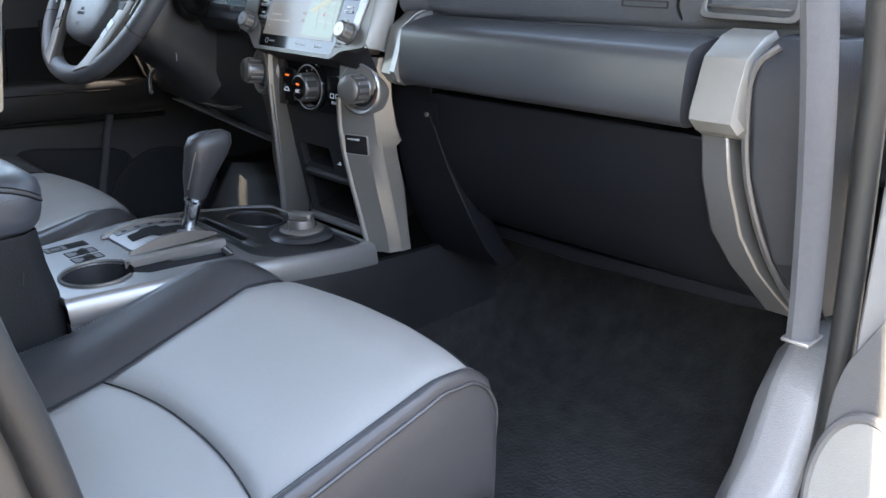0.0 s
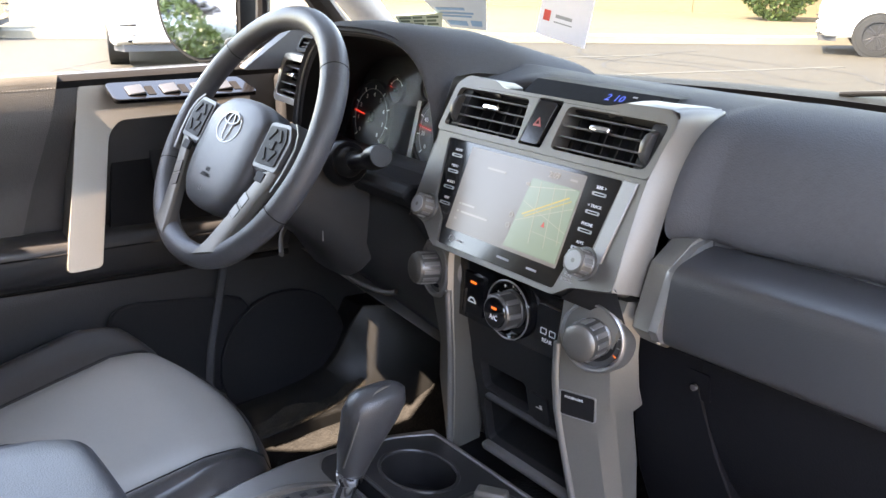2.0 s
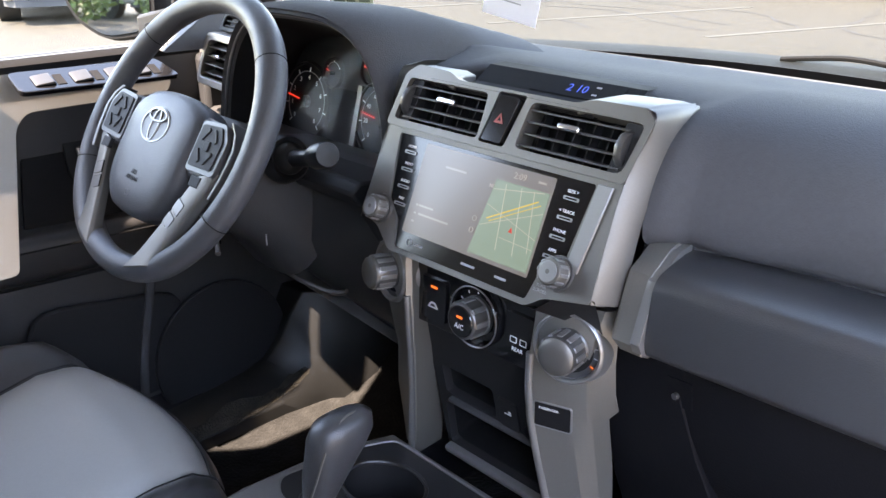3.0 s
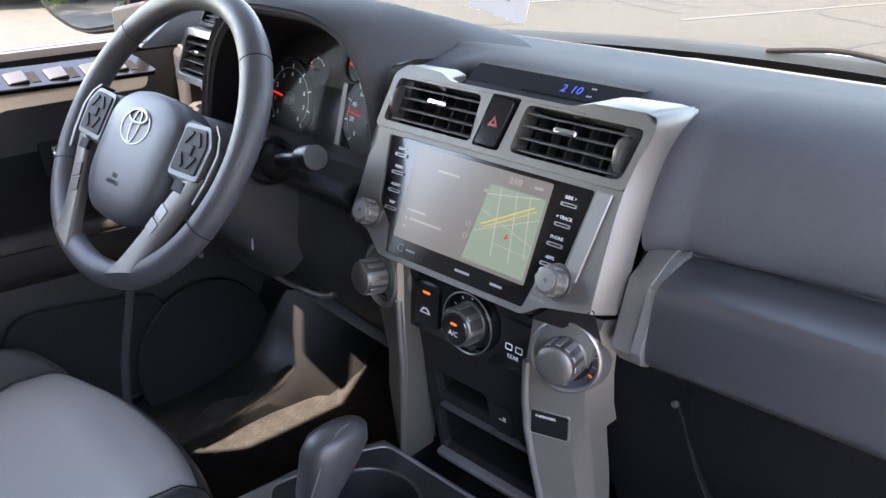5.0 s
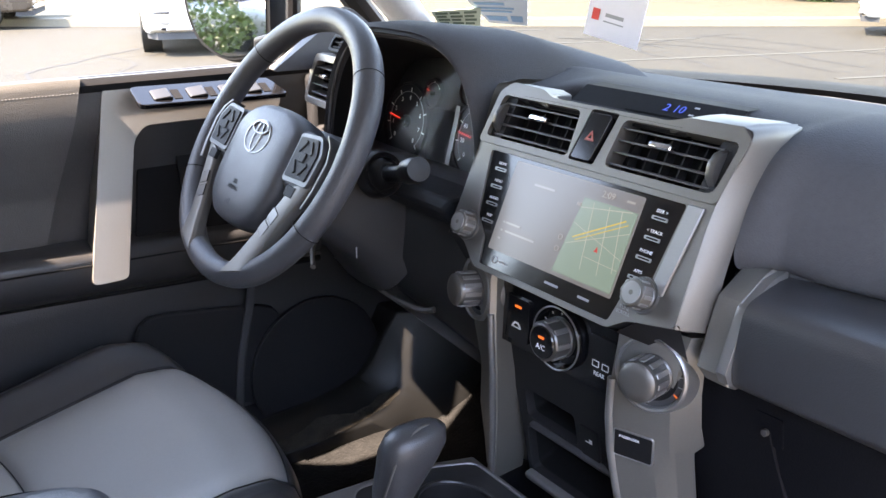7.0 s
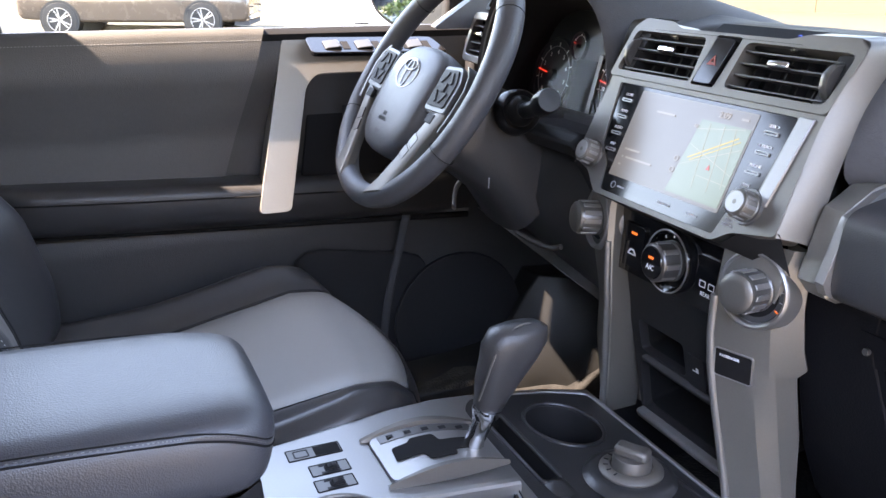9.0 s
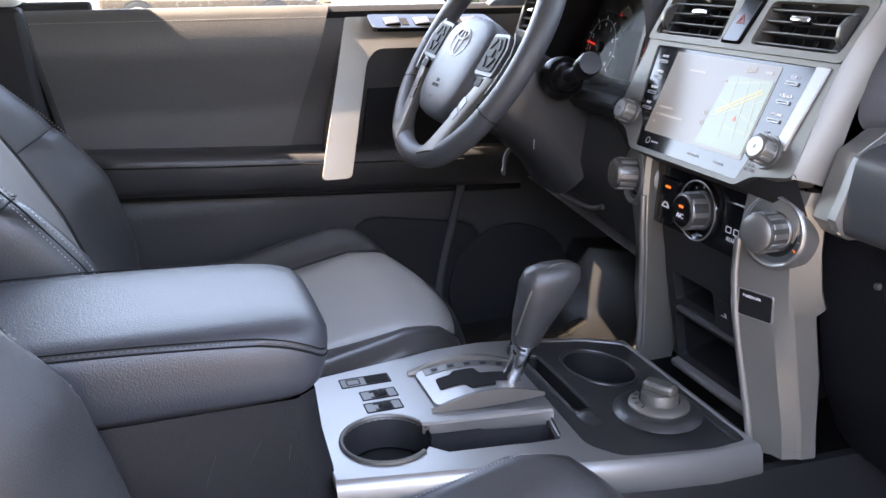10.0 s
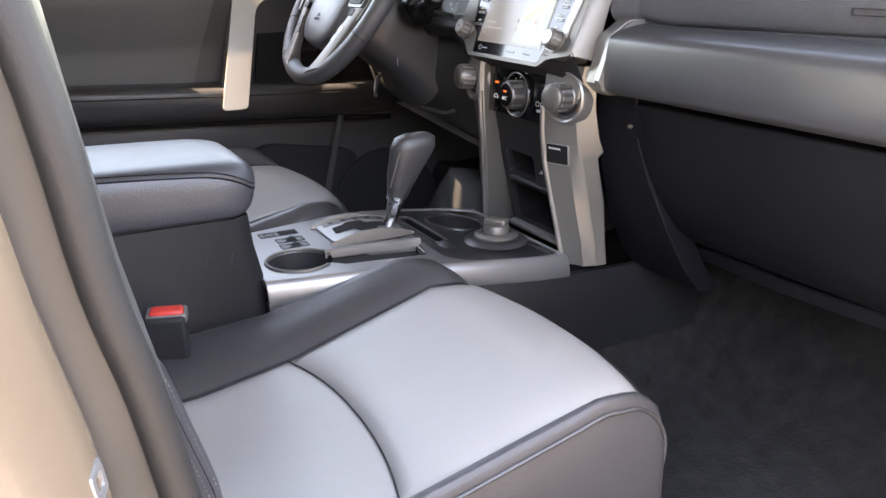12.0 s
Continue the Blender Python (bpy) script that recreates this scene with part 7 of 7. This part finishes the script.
TREE_LEAF = material("dry_tree_leaf", (0.075, 0.076, 0.040), 0.7, vary=0.4, vary_size=0.15)
BARK = material("bark", (0.10, 0.075, 0.05), 0.9, grain=0.6, grain_size=0.02)
LINE = material("worn_line_paint", (0.056, 0.052, 0.042), 0.8, vary=0.25, vary_size=0.15, grain=0.5, grain_size=0.01)
TAR = material("crack_tar", (0.020, 0.0185, 0.016), 0.8)

structure("ground", skin([[(x, y, 0.0) for x in (-900, -30, 0, 30, 900)] for y in (-900, -30, 0, 30, 900)], 0.3), ASPHALT, "sunlit worn asphalt parking lot", "parking lot")
bm = bmesh.new()
rng = random.Random(4)
for k in range(26):
    x, y = rng.uniform(-16, 2), rng.uniform(2, 14)
    a = rng.uniform(0, 6.28)
    pts = []
    for i in range(12):
        pts.append(Vector((x, y, 0.0)))
        a += rng.uniform(-0.5, 0.5)
        x += 0.5 * math.cos(a)
        y += 0.5 * math.sin(a)
    for p, q in zip(pts, pts[1:]):
        d = (q - p).normalized()
        n = Vector((-d.y, d.x, 0)) * rng.uniform(0.012, 0.03)
        z = Vector((0, 0, 0.004))
        vs = [bm.verts.new(v + z) for v in (p - n, q - n, q + n, p + n)]
        bm.faces.new(vs)
tagged(part("pavement_cracks", bm, TAR, None), "dark sealed cracks in the asphalt", "cracks", "", "stuff")
for k in range(7):
    x = -17.5 + 2.7 * k
    structure("parking_line", box((0.10, 4.6, 0.006), pose(x, 6.5 + 0.35 * (x + 17), 0.003, 0, 0, -19)), LINE, "faded white parking line", "parking line")

WDIR = Vector((0.94, 0.34, 0)).normalized()
W0 = Vector((-19.1, 19.9, 0))
K0, K1 = Vector((-17.0, 4.2, 0)), Vector((-8.5, 15.6, 0))
KD = (K1 - K0).normalized()
KN = Vector((KD.y, -KD.x, 0))
ka, kb = K0 - KD * 34, K1 + KD * 5
bed = [[ka.lerp(kb, t) + Vector((0, 0, 0.13)) for t in np.linspace(0, 1, 9)], [(W0 - WDIR * 75).lerp(W0 + WDIR * 16, t) + Vector((0, 0, 0.15)) for t in np.linspace(0, 1, 9)]]
structure("gravel_bed", skin(bed, 0.12), GRAVEL, "pale gravel bed along the boundary wall", "gravel bed")
kerb = [[p + KN * d + Vector((0, 0, z)) for d, z in ((0.16, 0.0), (0.15, 0.14), (0.12, 0.16), (0.0, 0.16), (-0.02, 0.10))] for p in (ka, kb)]
structure("kerb", skin(kerb), CONCRETE, "pale concrete kerb", "kerb")
wall = thing("boundary_wall", W0, "tall cream block boundary wall with pilasters", "wall", kind="structure")
wm = axes(W0, WDIR, (0, 0, 1))
part("wall_face", box((100, 2.4, 0.2), at(wm, 10, 1.2, 0.1)), WALL, wall, "cream painted blocks")
for k in range(-10, 14):
    part("pilaster", box((0.42, 2.5, 0.32), at(wm, k * 3.83, 1.25, 0.06)), WALL, wall, "square pilaster", bevel=0.01)
part("coping", box((100, 0.12, 0.34), at(wm, 10, 2.44, 0.1)), WALL, wall, bevel=0.01)


def leaf_ball(name, c, r, n, size, label, flat=1.0, seed=1, mat=None, trunk=True, category="shrub"):
    t = thing(name, (c[0], c[1], 0), label, category)
    g = random.Random(seed)
    vs, fs = [], []
    for k in range(n):
        d = Vector((g.gauss(0, 1), g.gauss(0, 1), g.gauss(0, 1))).normalized()
        lump = 1 + 0.12 * math.sin(5 * d.x + seed) * math.sin(4 * d.y) + 0.10 * math.sin(7 * d.z + 2)
        p = Vector(c) + Vector((d.x, d.y, d.z * flat)) * r * lump * g.uniform(0.62, 1.0) ** 0.5
        if p.z < 0.12:
            continue
        a, b = Vector((g.gauss(0, 1), g.gauss(0, 1), g.gauss(0, 1))).normalized(), d
        u = a.cross(b)
        if u.length < 0.01:
            continue
        u = u.normalized() * size * g.uniform(0.6, 1.3)
        w = (d + a * 0.7).normalized() * size * g.uniform(0.8, 1.8)
        i = len(vs)
        vs += [p - u * 0.5, p + w * 0.4 - u * 0.1 + u * 0.6, p + w, p + w * 0.3 - u * 0.8]
        fs.append((i, i + 1, i + 2, i + 3))
    me = bpy.data.meshes.new("mesh")
    me.from_pydata(vs, [], fs)
    me.materials.append(mat or LEAF)
    ob = new("crown", me)
    ob.parent = t
    ob.matrix_parent_inverse = Matrix.Translation(-t.location)
    tagged(ob, kind="stuff")
    if trunk:
        for k in range(4):
            a = k * 1.6 + seed
            part("stem", tube([(c[0] + 0.06 * math.cos(a), c[1] + 0.06 * math.sin(a), 0.0), (c[0] + 0.12 * math.cos(a), c[1] + 0.12 * math.sin(a), c[2] * 0.5), (c[0] + r * 0.5 * math.cos(a), c[1] + r * 0.5 * math.sin(a), c[2])], [0.05, 0.035, 0.012], n=7), BARK, t, "woody stem")
    return t


leaf_ball("shrub", (-11.9, 20.1, 1.0), 1.0, 5200, 0.07, "clipped round green shrub on the gravel", 0.78, 3)


def vehicle(name, label, paint, at_, heading, length=4.7, width=1.85, height=1.70, dark_wheels=True):
    """A parked car: body, glass, lights, bumper and wheels; its nose points along its own +y."""
    v = thing(name, at_, label, "car", "parked cars")
    M_ = Matrix.Translation(at_) @ pose(0, 0, 0, 0, 0, heading)
    L, W, H = length / 2, width / 2, height
    sec = []
    for y, zt, zb, w in ((-L, 0.95, 0.45, 0.86), (-L + 0.1, 1.02, 0.36, 0.95), (-L * 0.5, 1.02, 0.30, 1.0), (0.2, 1.02, 0.30, 1.0), (L * 0.45, 1.02, 0.30, 1.0), (L - 0.55, 0.98, 0.30, 1.0), (L - 0.12, 0.90, 0.32, 0.985), (L, 0.78, 0.40, 0.93)):
        x = W * w
        sec.append([M_ @ Vector(p) for p in ((-x * 0.92, y, zt), (-x, y, zt - 0.12), (-x * 1.0, y, (zt + zb) / 2), (-x * 0.97, y, zb), (x * 0.97, y, zb), (x * 1.0, y, (zt + zb) / 2), (x, y, zt - 0.12), (x * 0.92, y, zt))])
    part("body", loft(sec), paint, v, "painted body", bevel=0.05, angle=50)
    cab = []
    for y, zt, w in ((-L + 0.12, 1.0, 0.88), (-L * 0.82, H - 0.12, 0.78), (-L * 0.4, H, 0.78), (0.15, H - 0.02, 0.77), (L * 0.42, 1.0, 0.86)):
        x = W * w
        cab.append([M_ @ Vector(p) for p in ((-x, y, zt), (-W * 0.93, y, 0.98), (W * 0.93, y, 0.98), (x, y, zt))])
    part("cabin", loft(cab), GLOSS, v, "dark glass house", bevel=0.04, angle=50)
    part("roof", loft([[M_ @ Vector((s * W * 0.74, y, H + dz)) for s, dz in ((-1, -0.02), (-0.6, 0.03), (0.6, 0.03), (1, -0.02))] for y in (-L * 0.75, -L * 0.4, 0.1)], False, False), paint, v, "painted roof")
    fy = L
    part("grille", box((W * 1.0, 0.08, 0.24), M_ @ pose(0, fy - 0.06, 0.68, 12)), DARK, v, "dark front grille", bevel=0.03)
    part("lower_intake", box((W * 1.5, 0.10, 0.14), M_ @ pose(0, fy - 0.07, 0.43)), DARK, v, "dark lower intake", bevel=0.03)
    part("bumper_blade", box((W * 1.35, 0.08, 0.05), M_ @ pose(0, fy - 0.02, 0.37)), CHROME, v, "chromed bumper blade", bevel=0.015)
    part("bumper_skirt", loft([[M_ @ Vector((sx * W * 0.93, y, z)) for sx, y in ((-1, fy - 0.30), (-0.86, fy - 0.02), (0.86, fy - 0.02), (1, fy - 0.30))] for z in (0.335, 0.24)], False, False), DASH, v, "grey lower bumper skirt")
    for s in (-1, 1):
        part("headlight", box((0.42, 0.20, 0.13), M_ @ pose(s * W * 0.72, fy - 0.20, 0.80, 8, 0, -s * 28)), CHROME, v, "clear headlight", bevel=0.03)
        part("fog_light", box((0.24, 0.10, 0.05), M_ @ pose(s * W * 0.74, fy - 0.04, 0.47, 0, 0, -s * 12)), ALLOY, v, "clear fog light", bevel=0.015)
        part("corner_trim", box((0.30, 0.08, 0.025), M_ @ pose(s * W * 0.76, fy - 0.025, 0.60, 0, 0, -s * 12)), DARK, v, "black corner trim", bevel=0.008)
        part("corner_trim", box((0.04, 0.08, 0.17), M_ @ pose(s * W * 0.90, fy - 0.075, 0.53, 0, 0, -s * 12)), DARK, v, "black corner trim", bevel=0.008)
        for y in (-L * 0.62, L * 0.60):
            wm_ = M_ @ pose(s * (W - 0.10), y, 0.35, 0, 90 * s, 0)
            tyre = part("wheel", lathe([(0.20, -0.10), (0.33, -0.11), (0.35, -0.08), (0.35, 0.08), (0.33, 0.11), (0.24, 0.115), (0.225, 0.09)], wm_, 36, cap=False), RUBBER, v, "black tyre")
            part("rim", lathe([(0.235, 0.07), (0.24, 0.118), (0.225, 0.118), (0.215, 0.07)], wm_, 36), ALLOY_DARK if dark_wheels else ALLOY, tyre)
            part("brake_disc", lathe([(0.0, 0.03), (0.215, 0.03)], wm_, 28, cap=False), VOID, tyre)
            for k in range(10):
                a = 36 * k + (8 if k % 2 else -8)
                part("spoke", box((0.20, 0.028, 0.03), wm_ @ pose(0, 0, 0.09, 0, 0, a) @ pose(0.115, 0, 0)), ALLOY_DARK if dark_wheels else ALLOY, tyre, bevel=0.005)
            part("wheel_arch", lathe([(0.36, -0.16), (0.385, -0.16), (0.385, 0.102), (0.36, 0.102)], wm_, 36), RUBBER, v, "dark wheel arch")
        part("mirror", box((0.16, 0.12, 0.12), M_ @ pose(s * (W + 0.08), L * 0.30, 1.06)), paint, v, bevel=0.03)
    return v


vehicle("parked_suv", "white parked sport utility vehicle with a dark grille", PAINT_WHITE, (-13.45, 4.7, 0), -107, 4.75, 1.95, 1.75)
vehicle("parked_sedan", "brown parked car with bright alloy wheels", PAINT_DARK, (-18.75, 0.98, 0), -20, 4.6, 1.85, 1.5, False)
vehicle("parked_wagon", "white parked car with dark alloy wheels", PAINT_WHITE, (-5.7, 15.67, 0), 120, 4.6, 1.9, 1.65)
# seen only in the side mirror
vehicle("parked_hatchback", "silver parked car behind, seen in the mirror", PAINT_SILVER, (-9.5, -17.0, 0), -80, 4.4, 1.8, 1.5, False)


def tree(at_, h, seed):
    t = thing("tree", at_, "leafy roadside tree with a slim trunk", "tree", "trees behind")
    g = random.Random(seed)
    top = Vector(at_) + Vector((0.2, 0.1, h))
    part("trunk", tube(smooth_path([at_, Vector(at_).lerp(top, 0.4) + Vector((0.12, 0, 0)), Vector(at_).lerp(top, 0.7), top], 4), [0.16, 0.155, 0.15, 0.14, 0.13, 0.12, 0.11, 0.10, 0.09, 0.07, 0.05, 0.03, 0.02], n=8), BARK, t, "brown trunk")
    vs, fs = [], []
    for k in range(9):
        a = g.uniform(0, 6.28)
        c = Vector(at_).lerp(top, g.uniform(0.5, 1.0)) + Vector((math.cos(a), math.sin(a), 0)) * g.uniform(0.4, 1.3)
        part("limb", tube([Vector(at_).lerp(top, 0.4 + 0.04 * k), c], [0.06, 0.015], n=6), BARK, t)
        for i in range(420):
            d = Vector((g.gauss(0, 1), g.gauss(0, 1), g.gauss(0, 0.75))) * 0.42
            p, u = c + d, Vector((g.gauss(0, 1), g.gauss(0, 1), g.gauss(0, 1))).normalized() * 0.09
            w = u.cross(Vector((g.gauss(0, 1), g.gauss(0, 1), g.gauss(0, 1)))).normalized() * 0.06
            j = len(vs)
            vs += [p - u, p - w, p + u, p + w]
            fs.append((j, j + 1, j + 2, j + 3))
    me = bpy.data.meshes.new("mesh")
    me.from_pydata(vs, [], fs)
    me.materials.append(TREE_LEAF)
    ob = new("crown", me)
    ob.parent = t
    ob.matrix_parent_inverse = Matrix.Translation(-t.location)
    tagged(ob, kind="stuff")


for k, (x, y, h) in enumerate(((-4.5, -13.0, 4.6), (-7.0, -16.0, 5.2), (-10.5, -19.0, 5.0), (-13.5, -15.5, 4.8))):
    tree(Vector((x, y, 0)), h, 20 + k)
for k, (x, y) in enumerate(((-6.0, -14.2), (-8.4, -14.6), (-11.5, -15.0))):
    leaf_ball("shrub", (x, y, 0.6), 0.8, 1600, 0.08, "dusty green shrub behind, seen in the mirror", 0.8, 30 + k)

# out of view on the passenger side: a wall closing the lot, a paler apron
# unseen slab added to bounce warm ground light into the cabin
structure("pavement", skin([[(x, y, 0.012) for x in (1.1, 4.0, 8.9)] for y in (-16, -6, -2, 2, 12)], 0.012), material("bounce_apron", (0.17, 0.150, 0.122), 0.85, grain=0.6, grain_size=0.012, vary=0.15, vary_size=0.8), "unseen pale slab added to bounce warm light into the car", "pavement")
# unseen wall added to keep low bright sky out of the silver trim
structure("wall_side", box((0.2, 30, 4.0), pose(9.0, -3, 2.0)), material("sky_block_paint", (0.22, 0.18, 0.135), 0.9, grain=0.5, grain_size=0.01, vary=0.1, vary_size=1.0), "unseen tan wall added to hide low sky from reflections", "wall")
